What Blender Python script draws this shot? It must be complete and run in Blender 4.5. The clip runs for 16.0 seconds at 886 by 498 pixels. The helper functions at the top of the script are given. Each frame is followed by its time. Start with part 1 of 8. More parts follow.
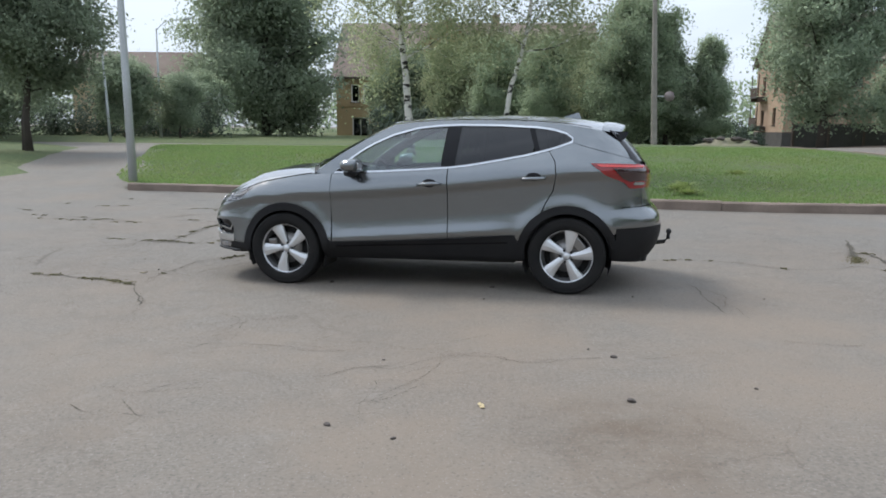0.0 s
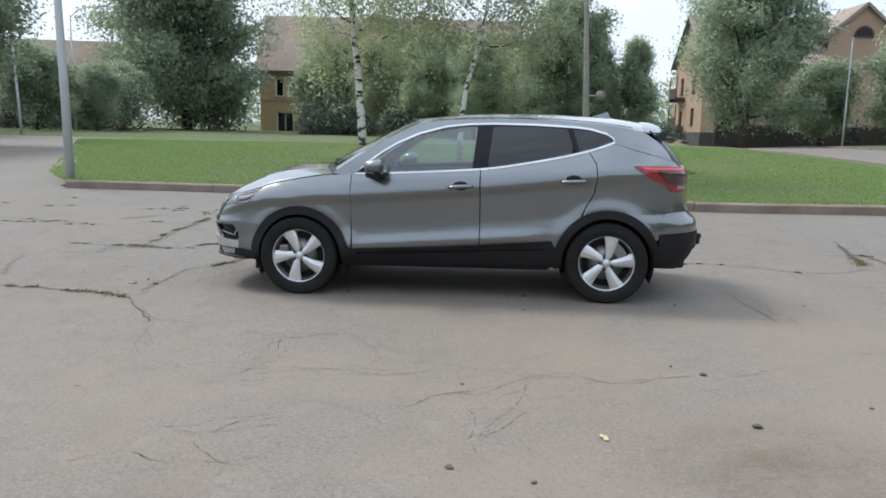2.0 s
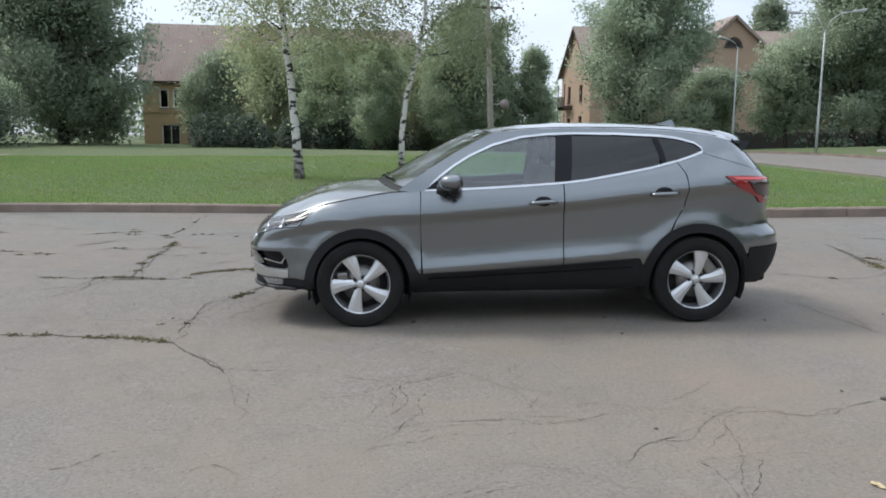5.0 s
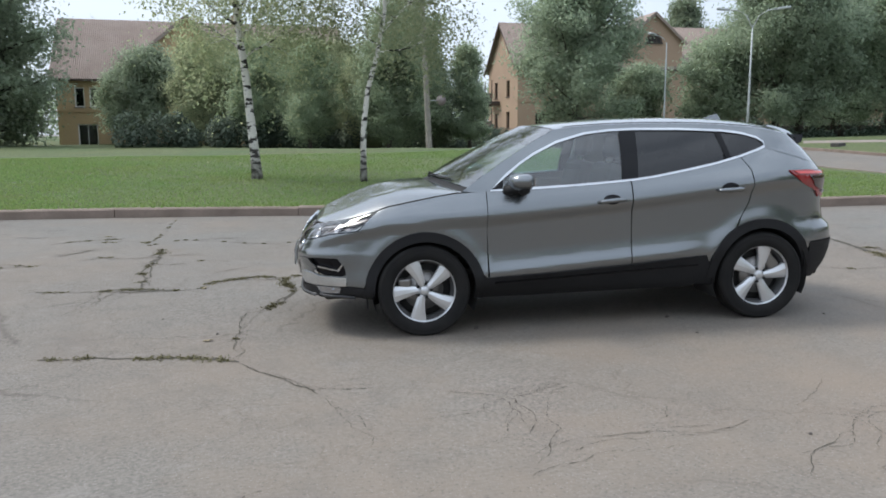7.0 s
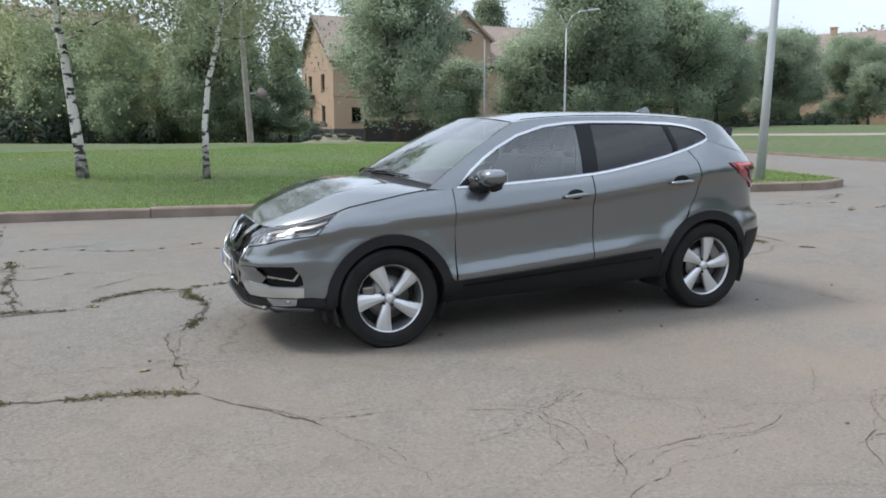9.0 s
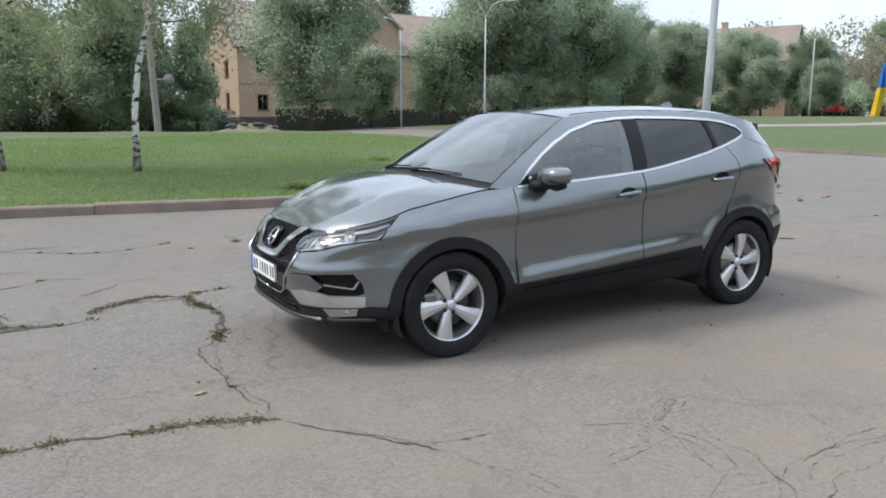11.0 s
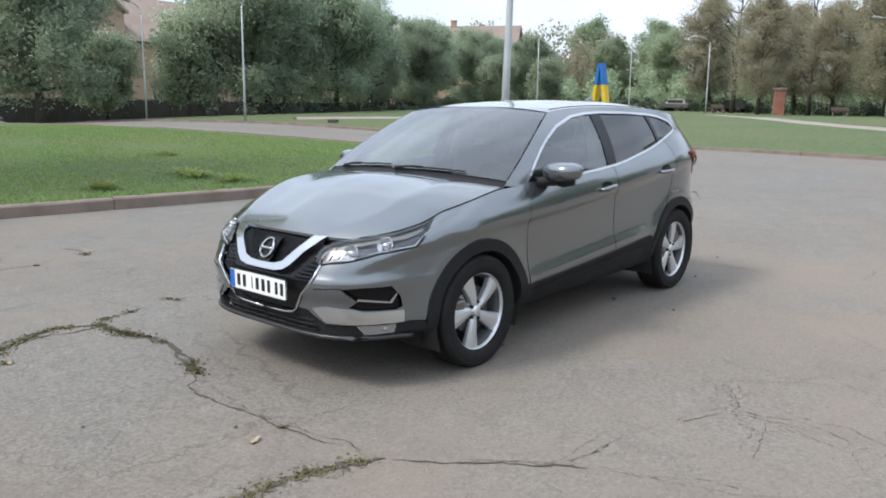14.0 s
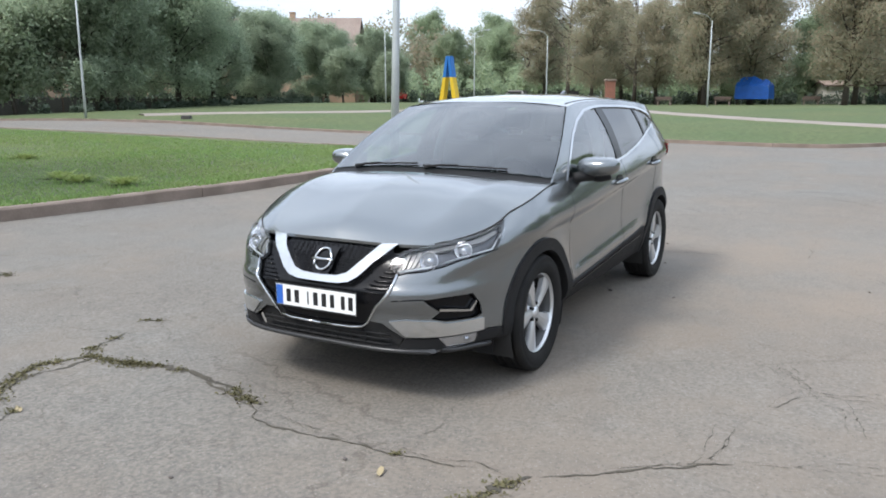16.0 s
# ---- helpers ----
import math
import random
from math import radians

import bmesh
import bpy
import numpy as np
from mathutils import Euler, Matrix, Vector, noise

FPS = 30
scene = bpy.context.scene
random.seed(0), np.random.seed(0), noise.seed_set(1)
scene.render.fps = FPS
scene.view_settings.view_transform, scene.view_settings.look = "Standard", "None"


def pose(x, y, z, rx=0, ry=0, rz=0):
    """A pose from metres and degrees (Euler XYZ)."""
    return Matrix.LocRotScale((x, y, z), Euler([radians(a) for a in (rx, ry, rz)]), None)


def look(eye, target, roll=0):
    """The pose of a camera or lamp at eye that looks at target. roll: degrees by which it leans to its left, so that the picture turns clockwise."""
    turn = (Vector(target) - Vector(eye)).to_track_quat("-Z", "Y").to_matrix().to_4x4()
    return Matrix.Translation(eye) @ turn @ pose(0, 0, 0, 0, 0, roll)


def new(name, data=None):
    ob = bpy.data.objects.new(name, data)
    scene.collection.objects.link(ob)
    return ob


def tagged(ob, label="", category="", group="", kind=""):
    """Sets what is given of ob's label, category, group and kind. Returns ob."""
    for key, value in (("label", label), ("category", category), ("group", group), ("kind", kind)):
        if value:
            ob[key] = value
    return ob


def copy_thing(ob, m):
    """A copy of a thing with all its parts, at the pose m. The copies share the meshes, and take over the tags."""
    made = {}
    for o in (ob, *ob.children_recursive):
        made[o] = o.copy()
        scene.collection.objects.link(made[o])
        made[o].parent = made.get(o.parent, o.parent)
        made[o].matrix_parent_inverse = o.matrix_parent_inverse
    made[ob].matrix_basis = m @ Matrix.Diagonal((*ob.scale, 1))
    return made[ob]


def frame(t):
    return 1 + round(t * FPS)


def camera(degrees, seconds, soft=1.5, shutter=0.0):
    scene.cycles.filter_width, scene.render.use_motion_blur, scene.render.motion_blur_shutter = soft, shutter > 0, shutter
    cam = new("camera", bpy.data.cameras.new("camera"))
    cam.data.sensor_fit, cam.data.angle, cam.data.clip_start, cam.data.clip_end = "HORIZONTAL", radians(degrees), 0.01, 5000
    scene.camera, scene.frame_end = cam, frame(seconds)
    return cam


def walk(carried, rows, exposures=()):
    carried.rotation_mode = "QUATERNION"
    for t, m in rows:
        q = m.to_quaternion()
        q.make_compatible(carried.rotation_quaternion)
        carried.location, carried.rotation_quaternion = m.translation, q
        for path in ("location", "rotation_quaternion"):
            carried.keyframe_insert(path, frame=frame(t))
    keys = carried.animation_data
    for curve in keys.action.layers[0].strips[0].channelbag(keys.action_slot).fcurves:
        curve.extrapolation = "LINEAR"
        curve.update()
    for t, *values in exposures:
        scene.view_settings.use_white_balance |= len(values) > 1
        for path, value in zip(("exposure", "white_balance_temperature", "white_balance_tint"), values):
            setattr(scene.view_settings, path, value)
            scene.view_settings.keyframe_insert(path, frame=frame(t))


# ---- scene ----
cam = camera(59.4, 16.0, soft=1.8)
PATH = [
    (0, (0.386, -0.162, 1.473), (0.298, 1.812, 1.163), 0.5),
    (0.5, (0.205, -0.035, 1.472), (0.183, 1.941, 1.162), 1.0),
    (1, (-0.053, 0.051, 1.471), (-0.001, 2.025, 1.156), 1.0),
    (1.5, (-0.342, 0.128, 1.487), (-0.262, 2.101, 1.166), 1.1),
    (2, (-0.592, 0.316, 1.477), (-0.47, 2.288, 1.161), 1.2),
    (2.5, (-0.854, 0.418, 1.472), (-0.7, 2.387, 1.158), 0.6),
    (3, (-1.124, 0.538, 1.48), (-0.94, 2.506, 1.174), 0.6),
    (3.5, (-1.323, 0.723, 1.472), (-1.069, 2.684, 1.169), 0.8),
    (4, (-1.588, 0.857, 1.469), (-1.264, 2.808, 1.174), 0.2),
    (4.5, (-1.853, 0.955, 1.476), (-1.494, 2.9, 1.184), 0.2),
    (5, (-2.059, 1.138, 1.467), (-1.643, 3.073, 1.179), 0.4),
    (7.5, (-3.247, 1.893, 1.475), (-2.545, 3.742, 1.178), -0.3),
    (8, (-3.433, 2.142, 1.452), (-2.599, 3.936, 1.156), -0.2),
    (8.5, (-3.633, 2.341, 1.456), (-2.664, 4.064, 1.151), -0.3),
    (9, (-3.841, 2.544, 1.465), (-2.796, 4.221, 1.153), -0.2),
    (11.3, (-4.667, 3.547, 1.51), (-3.372, 5.033, 1.173), 0.4),
    (11.5, (-4.78, 3.645, 1.505), (-3.45, 5.101, 1.172), 0.6),
    (12, (-4.963, 3.881, 1.511), (-3.573, 5.281, 1.183), 0.9),
    (12.5, (-5.073, 4.142, 1.522), (-3.609, 5.463, 1.192), 0.2),
    (13, (-5.256, 4.411, 1.521), (-3.707, 5.629, 1.181), -0.7),
    (13.5, (-5.37, 4.639, 1.512), (-3.76, 5.773, 1.163), -0.1),
    (14, (-5.405, 4.926, 1.511), (-3.721, 5.945, 1.155), 0.6),
    (14.5, (-5.523, 5.218, 1.509), (-3.775, 6.123, 1.152), 0.2),
    (15, (-5.638, 5.514, 1.527), (-3.856, 6.346, 1.163), 0.3),
    (15.5, (-5.657, 5.807, 1.532), (-3.837, 6.552, 1.164), 0.3),
    (16, (-5.745, 6.14, 1.526), (-3.892, 6.793, 1.154), -0.1),
]
walk(cam, [(t, look(eye, target, roll)) for t, eye, target, roll in PATH],
     exposures=[(0.0, 0.56), (1.5, 0.74), (3.0, 0.66), (5.0, 0.60), (7.5, 0.64), (9.0, 0.76), (11.5, 0.80), (12.5, 0.70), (13.5, 0.90), (14.5, 0.78), (16.0, 0.92)])

# ---- sky, sun ----
SUN_FROM = Vector((-0.94, 0.69, 1.45)).normalized()
world = bpy.data.worlds.new("overcast_sky")
scene.world = world
world.use_nodes = True
wn, wl = world.node_tree.nodes, world.node_tree.links
wn.clear()
w_out, w_bg = wn.new("ShaderNodeOutputWorld"), wn.new("ShaderNodeBackground")
w_sky = wn.new("ShaderNodeTexSky")
w_sky.sky_type, w_sky.sun_disc = "NISHITA", False
w_sky.sun_elevation = math.asin(SUN_FROM.z)
w_sky.sun_rotation = math.atan2(SUN_FROM.x, SUN_FROM.y)
w_sky.air_density, w_sky.dust_density, w_sky.ozone_density = 1.0, 3.0, 1.0
w_co, w_map = wn.new("ShaderNodeTexCoord"), wn.new("ShaderNodeMapping")
w_map.inputs["Scale"].default_value = (1.0, 1.0, 3.5)
w_noise = wn.new("ShaderNodeTexNoise")
w_noise.inputs["Scale"].default_value, w_noise.inputs["Detail"].default_value = 2.2, 6.0
w_ramp = wn.new("ShaderNodeValToRGB")
w_ramp.color_ramp.elements[0].position, w_ramp.color_ramp.elements[0].color = 0.30, (0.55, 0.55, 0.55, 1)
w_ramp.color_ramp.elements[1].position, w_ramp.color_ramp.elements[1].color = 0.62, (0.97, 0.97, 0.97, 1)
w_mix = wn.new("ShaderNodeMix")
w_mix.data_type = "RGBA"
w_mix.inputs["B"].default_value = (6.6, 7.45, 8.75, 1)
# an overcast sky is brighter overhead than at the horizon
w_split, w_grade = wn.new("ShaderNodeSeparateXYZ"), wn.new("ShaderNodeMapRange")
w_grade.inputs["From Min"].default_value, w_grade.inputs["From Max"].default_value = 0.0, 0.75
w_grade.inputs["To Min"].default_value, w_grade.inputs["To Max"].default_value = 0.086, 0.135
wl.new(w_co.outputs["Generated"], w_split.inputs["Vector"])
wl.new(w_split.outputs["Z"], w_grade.inputs["Value"])
wl.new(w_grade.outputs["Result"], w_bg.inputs["Strength"])
wl.new(w_co.outputs["Generated"], w_map.inputs["Vector"])
wl.new(w_map.outputs["Vector"], w_noise.inputs["Vector"])
wl.new(w_noise.outputs["Fac"], w_ramp.inputs["Fac"])
wl.new(w_ramp.outputs["Color"], w_mix.inputs["Factor"])
wl.new(w_sky.outputs["Color"], w_mix.inputs["A"])
wl.new(w_mix.outputs["Result"], w_bg.inputs["Color"])
wl.new(w_bg.outputs["Background"], w_out.inputs["Surface"])
sun = new("sun", bpy.data.lights.new("sun", "SUN"))
sun.data.energy, sun.data.angle, sun.data.color = 1.7, radians(16), (1.0, 0.985, 0.96)
sun.matrix_world = look(SUN_FROM * 60, (0, 0, 0))

# ---- materials ----
def mat(name, base, rough=0.6, metal=0.0, vary=0.0, vary_scale=4.0, fine=0.0, fine_scale=60.0, bump=0.0, bump_scale=80.0,
        second=None, island=0.0, object_vary=0.0, coat=0.0, ior=1.45, stretch=(1, 1, 1)):
    """A principled surface with variation at two scales and fine relief."""
    m = bpy.data.materials.new(name)
    m.use_nodes = True
    n, l = m.node_tree.nodes, m.node_tree.links
    p = n["Principled BSDF"]
    p.inputs["Roughness"].default_value, p.inputs["Metallic"].default_value = rough, metal
    p.inputs["Coat Weight"].default_value, p.inputs["IOR"].default_value = coat, ior
    p.inputs["Coat Roughness"].default_value = 0.03
    co, mp = n.new("ShaderNodeTexCoord"), n.new("ShaderNodeMapping")
    mp.inputs["Scale"].default_value = stretch
    l.new(co.outputs["Object"], mp.inputs["Vector"])
    col = None

    def noise_tex(scale, detail=5.0):
        t = n.new("ShaderNodeTexNoise")
        t.inputs["Scale"].default_value, t.inputs["Detail"].default_value = scale, detail
        l.new(mp.outputs["Vector"], t.inputs["Vector"])
        return t

    def blend(fac, a, b):
        x = n.new("ShaderNodeMix")
        x.data_type = "RGBA"
        for socket, value in (("Factor", fac), ("A", a), ("B", b)):
            if hasattr(value, "links") or hasattr(value, "is_linked"):
                l.new(value, x.inputs[socket])
            else:
                x.inputs[socket].default_value = value if socket == "Factor" else (*value[:3], 1)
        return x.outputs["Result"]

    def scaled(source, low, high):
        r = n.new("ShaderNodeMapRange")
        r.inputs["From Min"].default_value, r.inputs["From Max"].default_value = 0.3, 0.7
        r.inputs["To Min"].default_value, r.inputs["To Max"].default_value = low, high
        l.new(source, r.inputs["Value"])
        return r.outputs["Result"]

    col = tuple(base)
    if vary:
        other = second or tuple(c * 0.55 for c in base)
        col = blend(scaled(noise_tex(vary_scale).outputs["Fac"], 0.0, vary), col, other)
    if fine:
        dark = tuple(c * 0.4 for c in base)
        col = blend(scaled(noise_tex(fine_scale, 3.0).outputs["Fac"], 0.0, fine), col, dark)
    if island or object_vary:
        if island:
            g = n.new("ShaderNodeNewGeometry")
            source, amount = g.outputs["Random Per Island"], island
        else:
            g = n.new("ShaderNodeObjectInfo")
            source, amount = g.outputs["Random"], object_vary
        hsv, r = n.new("ShaderNodeHueSaturation"), n.new("ShaderNodeMapRange")
        r.inputs["To Min"].default_value, r.inputs["To Max"].default_value = 1 - amount, 1 + amount
        l.new(source, r.inputs["Value"])
        l.new(r.outputs["Result"], hsv.inputs["Value"])
        if hasattr(col, "is_linked"):
            l.new(col, hsv.inputs["Color"])
        else:
            hsv.inputs["Color"].default_value = (*col, 1)
        col = hsv.outputs["Color"]
    if hasattr(col, "is_linked"):
        l.new(col, p.inputs["Base Color"])
    else:
        p.inputs["Base Color"].default_value = (*col, 1)
    if bump:
        b = n.new("ShaderNodeBump")
        b.inputs["Strength"].default_value, b.inputs["Distance"].default_value = bump, 0.01
        l.new(noise_tex(bump_scale, 4.0).outputs["Fac"], b.inputs["Height"])
        l.new(b.outputs["Normal"], p.inputs["Normal"])
    return m


def leaf_mat(name, base, second, thin=0.62, patch=None):
    """Leaves: diffuse with light passing through, each leaf of its own tone."""
    m = bpy.data.materials.new(name)
    m.use_nodes = True
    n, l = m.node_tree.nodes, m.node_tree.links
    n.clear()
    out, mix = n.new("ShaderNodeOutputMaterial"), n.new("ShaderNodeMixShader")
    p, t = n.new("ShaderNodeBsdfPrincipled"), n.new("ShaderNodeBsdfTranslucent")
    g, c = n.new("ShaderNodeNewGeometry"), n.new("ShaderNodeMix")
    c.data_type = "RGBA"
    c.inputs["A"].default_value, c.inputs["B"].default_value = (*base, 1), (*second, 1)
    o, h, r = n.new("ShaderNodeObjectInfo"), n.new("ShaderNodeHueSaturation"), n.new("ShaderNodeMapRange")
    r.inputs["To Min"].default_value, r.inputs["To Max"].default_value = 0.8, 1.2
    l.new(o.outputs["Random"], r.inputs["Value"])
    l.new(r.outputs["Result"], h.inputs["Value"])
    l.new(g.outputs["Random Per Island"], c.inputs["Factor"])
    tone = c.outputs["Result"]
    if patch:
        # drier, yellower patches some metres wide, with smaller ones inside them
        for scale, most in ((0.32, 0.5), (1.7, 0.4)):
            co, t2, r2, x2 = n.new("ShaderNodeTexCoord"), n.new("ShaderNodeTexNoise"), n.new("ShaderNodeMapRange"), n.new("ShaderNodeMix")
            t2.inputs["Scale"].default_value, t2.inputs["Detail"].default_value = scale, 5.0
            for key, value in zip(("From Min", "From Max", "To Min", "To Max"), (0.45, 0.68, 0.0, most)):
                r2.inputs[key].default_value = value
            x2.data_type = "RGBA"
            x2.inputs["B"].default_value = (*patch, 1)
            l.new(co.outputs["Object"], t2.inputs["Vector"])
            l.new(t2.outputs["Fac"], r2.inputs["Value"])
            l.new(r2.outputs["Result"], x2.inputs["Factor"])
            l.new(tone, x2.inputs["A"])
            tone = x2.outputs["Result"]
    l.new(tone, h.inputs["Color"])
    p.inputs["Roughness"].default_value = 0.65
    p.inputs["Specular IOR Level"].default_value = 0.2
    l.new(h.outputs["Color"], p.inputs["Base Color"])
    l.new(h.outputs["Color"], t.inputs["Color"])
    mix.inputs["Fac"].default_value = thin
    l.new(p.outputs["BSDF"], mix.inputs[1])
    l.new(t.outputs["BSDF"], mix.inputs[2])
    l.new(mix.outputs["Shader"], out.inputs["Surface"])
    return m


def glass_mat(name, tint, gloss=0.06, rough=0.0):
    """A thin pane: lets tinted light straight through and mirrors at glancing angles."""
    m = bpy.data.materials.new(name)
    m.use_nodes = True
    n, l = m.node_tree.nodes, m.node_tree.links
    n.clear()
    out, mix = n.new("ShaderNodeOutputMaterial"), n.new("ShaderNodeMixShader")
    a, b, f = n.new("ShaderNodeBsdfTransparent"), n.new("ShaderNodeBsdfGlossy"), n.new("ShaderNodeLayerWeight")
    f.inputs["Blend"].default_value = 0.5
    power, scale = n.new("ShaderNodeMath"), n.new("ShaderNodeMath")
    power.operation, scale.operation = "POWER", "MULTIPLY_ADD"
    power.inputs[1].default_value = 3.2
    scale.inputs[1].default_value, scale.inputs[2].default_value = 0.9, gloss
    l.new(f.outputs["Facing"], power.inputs[0])
    l.new(power.outputs[0], scale.inputs[0])
    a.inputs["Color"].default_value = (*tint, 1)
    b.inputs["Roughness"].default_value = rough
    l.new(scale.outputs[0], mix.inputs["Fac"])
    l.new(a.outputs["BSDF"], mix.inputs[1])
    l.new(b.outputs["BSDF"], mix.inputs[2])
    l.new(mix.outputs["Shader"], out.inputs["Surface"])
    return m


def asphalt_mat():
    """Old bleached asphalt: patches, grit, stains and a web of fine cracks."""
    m = mat("old_asphalt", (0.203, 0.194, 0.174), 0.85, vary=0.95, vary_scale=0.34, second=(0.196, 0.162, 0.130), fine=0.75, fine_scale=45,
            bump=0.3, bump_scale=120)
    n, l = m.node_tree.nodes, m.node_tree.links
    p = n["Principled BSDF"]
    link = p.inputs["Base Color"].links[0]
    source = link.from_socket
    co = n.new("ShaderNodeTexCoord")

    def tex(kind, scale, detail=4.0):
        t = n.new(kind)
        t.inputs["Scale"].default_value = scale
        if kind == "ShaderNodeTexNoise":
            t.inputs["Detail"].default_value = detail
        return t

    def rng(sock, a, b, c, d):
        r = n.new("ShaderNodeMapRange")
        for k, v in zip(("From Min", "From Max", "To Min", "To Max"), (a, b, c, d)):
            r.inputs[k].default_value = v
        l.new(sock, r.inputs["Value"])
        return r.outputs["Result"]

    def maths(op, a, b):
        x = n.new("ShaderNodeMath")
        x.operation = op
        for k, v in enumerate((a, b)):
            if hasattr(v, "is_linked"):
                l.new(v, x.inputs[k])
            else:
                x.inputs[k].default_value = v
        return x.outputs[0]

    def mixed(fac, a, b):
        x = n.new("ShaderNodeMix")
        x.data_type = "RGBA"
        l.new(fac, x.inputs["Factor"])
        l.new(a, x.inputs["A"])
        x.inputs["B"].default_value = (*b, 1)
        return x.outputs["Result"]

    warp = tex("ShaderNodeTexNoise", 2.4, 10.0)
    warp.inputs["Roughness"].default_value = 0.68
    l.new(co.outputs["Object"], warp.inputs["Vector"])
    add = n.new("ShaderNodeVectorMath")
    add.operation = "MULTIPLY_ADD"
    l.new(warp.outputs["Color"], add.inputs[0])
    add.inputs[1].default_value = (0.55, 0.55, 0.0)
    l.new(co.outputs["Object"], add.inputs[2])
    total = None
    for scale, width, low, high, seed in ((0.75, 0.007, 0.42, 0.55, 0.7), (2.3, 0.012, 0.43, 0.56, 0.9), (4.6, 0.016, 0.47, 0.60, 1.6)):
        v = tex("ShaderNodeTexVoronoi", scale)
        v.feature = "DISTANCE_TO_EDGE"
        l.new(add.outputs["Vector"], v.inputs["Vector"])
        line = rng(v.outputs["Distance"], 0.0, width, 1.0, 0.0)
        where = tex("ShaderNodeTexNoise", 0.45 * seed, 3.0)
        l.new(co.outputs["Object"], where.inputs["Vector"])
        part_of = maths("MULTIPLY", line, rng(where.outputs["Fac"], low, high, 0.0, 0.8))
        total = part_of if total is None else maths("MAXIMUM", total, part_of)
    source = mixed(total, source, (0.075, 0.062, 0.05))
    # scattered dark stains and pale grit
    spots = tex("ShaderNodeTexNoise", 1.1, 8.0)
    l.new(co.outputs["Object"], spots.inputs["Vector"])
    source = mixed(rng(spots.outputs["Fac"], 0.60, 0.74, 0.0, 0.55), source, (0.10, 0.088, 0.078))
    soil = tex("ShaderNodeTexNoise", 0.55, 7.0)
    soil.inputs["Roughness"].default_value = 0.65
    l.new(co.outputs["Object"], soil.inputs["Vector"])
    source = mixed(rng(soil.outputs["Fac"], 0.47, 0.66, 0.0, 0.62), source, (0.184, 0.152, 0.120))
    worn = tex("ShaderNodeTexNoise", 2.6, 9.0)
    worn.inputs["Roughness"].default_value = 0.72
    l.new(co.outputs["Object"], worn.inputs["Vector"])
    source = mixed(rng(worn.outputs["Fac"], 0.52, 0.68, 0.0, 0.62), source, (0.118, 0.106, 0.092))
    pale = tex("ShaderNodeTexNoise", 3.7, 10.0)
    pale.inputs["Roughness"].default_value = 0.75
    l.new(add.outputs["Vector"], pale.inputs["Vector"])
    source = mixed(rng(pale.outputs["Fac"], 0.55, 0.72, 0.0, 0.38), source, (0.28, 0.262, 0.235))
    # brown soil washed over one part of the square
    spread = n.new("ShaderNodeVectorMath")
    spread.operation = "DISTANCE"
    l.new(add.outputs["Vector"], spread.inputs[0])
    spread.inputs[1].default_value = (1.6, 4.4, 0.0)
    washed = maths("MULTIPLY", rng(spread.outputs["Value"], 1.5, 6.0, 1.0, 0.0), rng(soil.outputs["Fac"], 0.36, 0.62, 0.2, 0.8))
    source = mixed(washed, source, (0.205, 0.165, 0.127))
    # a dark brown spot of old mud
    mud = n.new("ShaderNodeVectorMath")
    mud.operation = "DISTANCE"
    l.new(add.outputs["Vector"], mud.inputs[0])
    mud.inputs[1].default_value = (1.45, 3.75, 0.0)
    source = mixed(maths("MULTIPLY", rng(mud.outputs["Value"], 0.1, 0.75, 0.9, 0.0), rng(worn.outputs["Fac"], 0.38, 0.60, 0.2, 0.9)), source, (0.115, 0.084, 0.058))
    grit = tex("ShaderNodeTexVoronoi", 55.0)
    l.new(co.outputs["Object"], grit.inputs["Vector"])
    source = mixed(rng(grit.outputs["Distance"], 0.05, 0.20, 0.55, 0.0), source, (0.40, 0.38, 0.35))
    pits = tex("ShaderNodeTexVoronoi", 34.0)
    l.new(co.outputs["Object"], pits.inputs["Vector"])
    source = mixed(rng(pits.outputs["Distance"], 0.08, 0.28, 0.62, 0.0), source, (0.085, 0.078, 0.068))
    l.new(source, p.inputs["Base Color"])
    return m


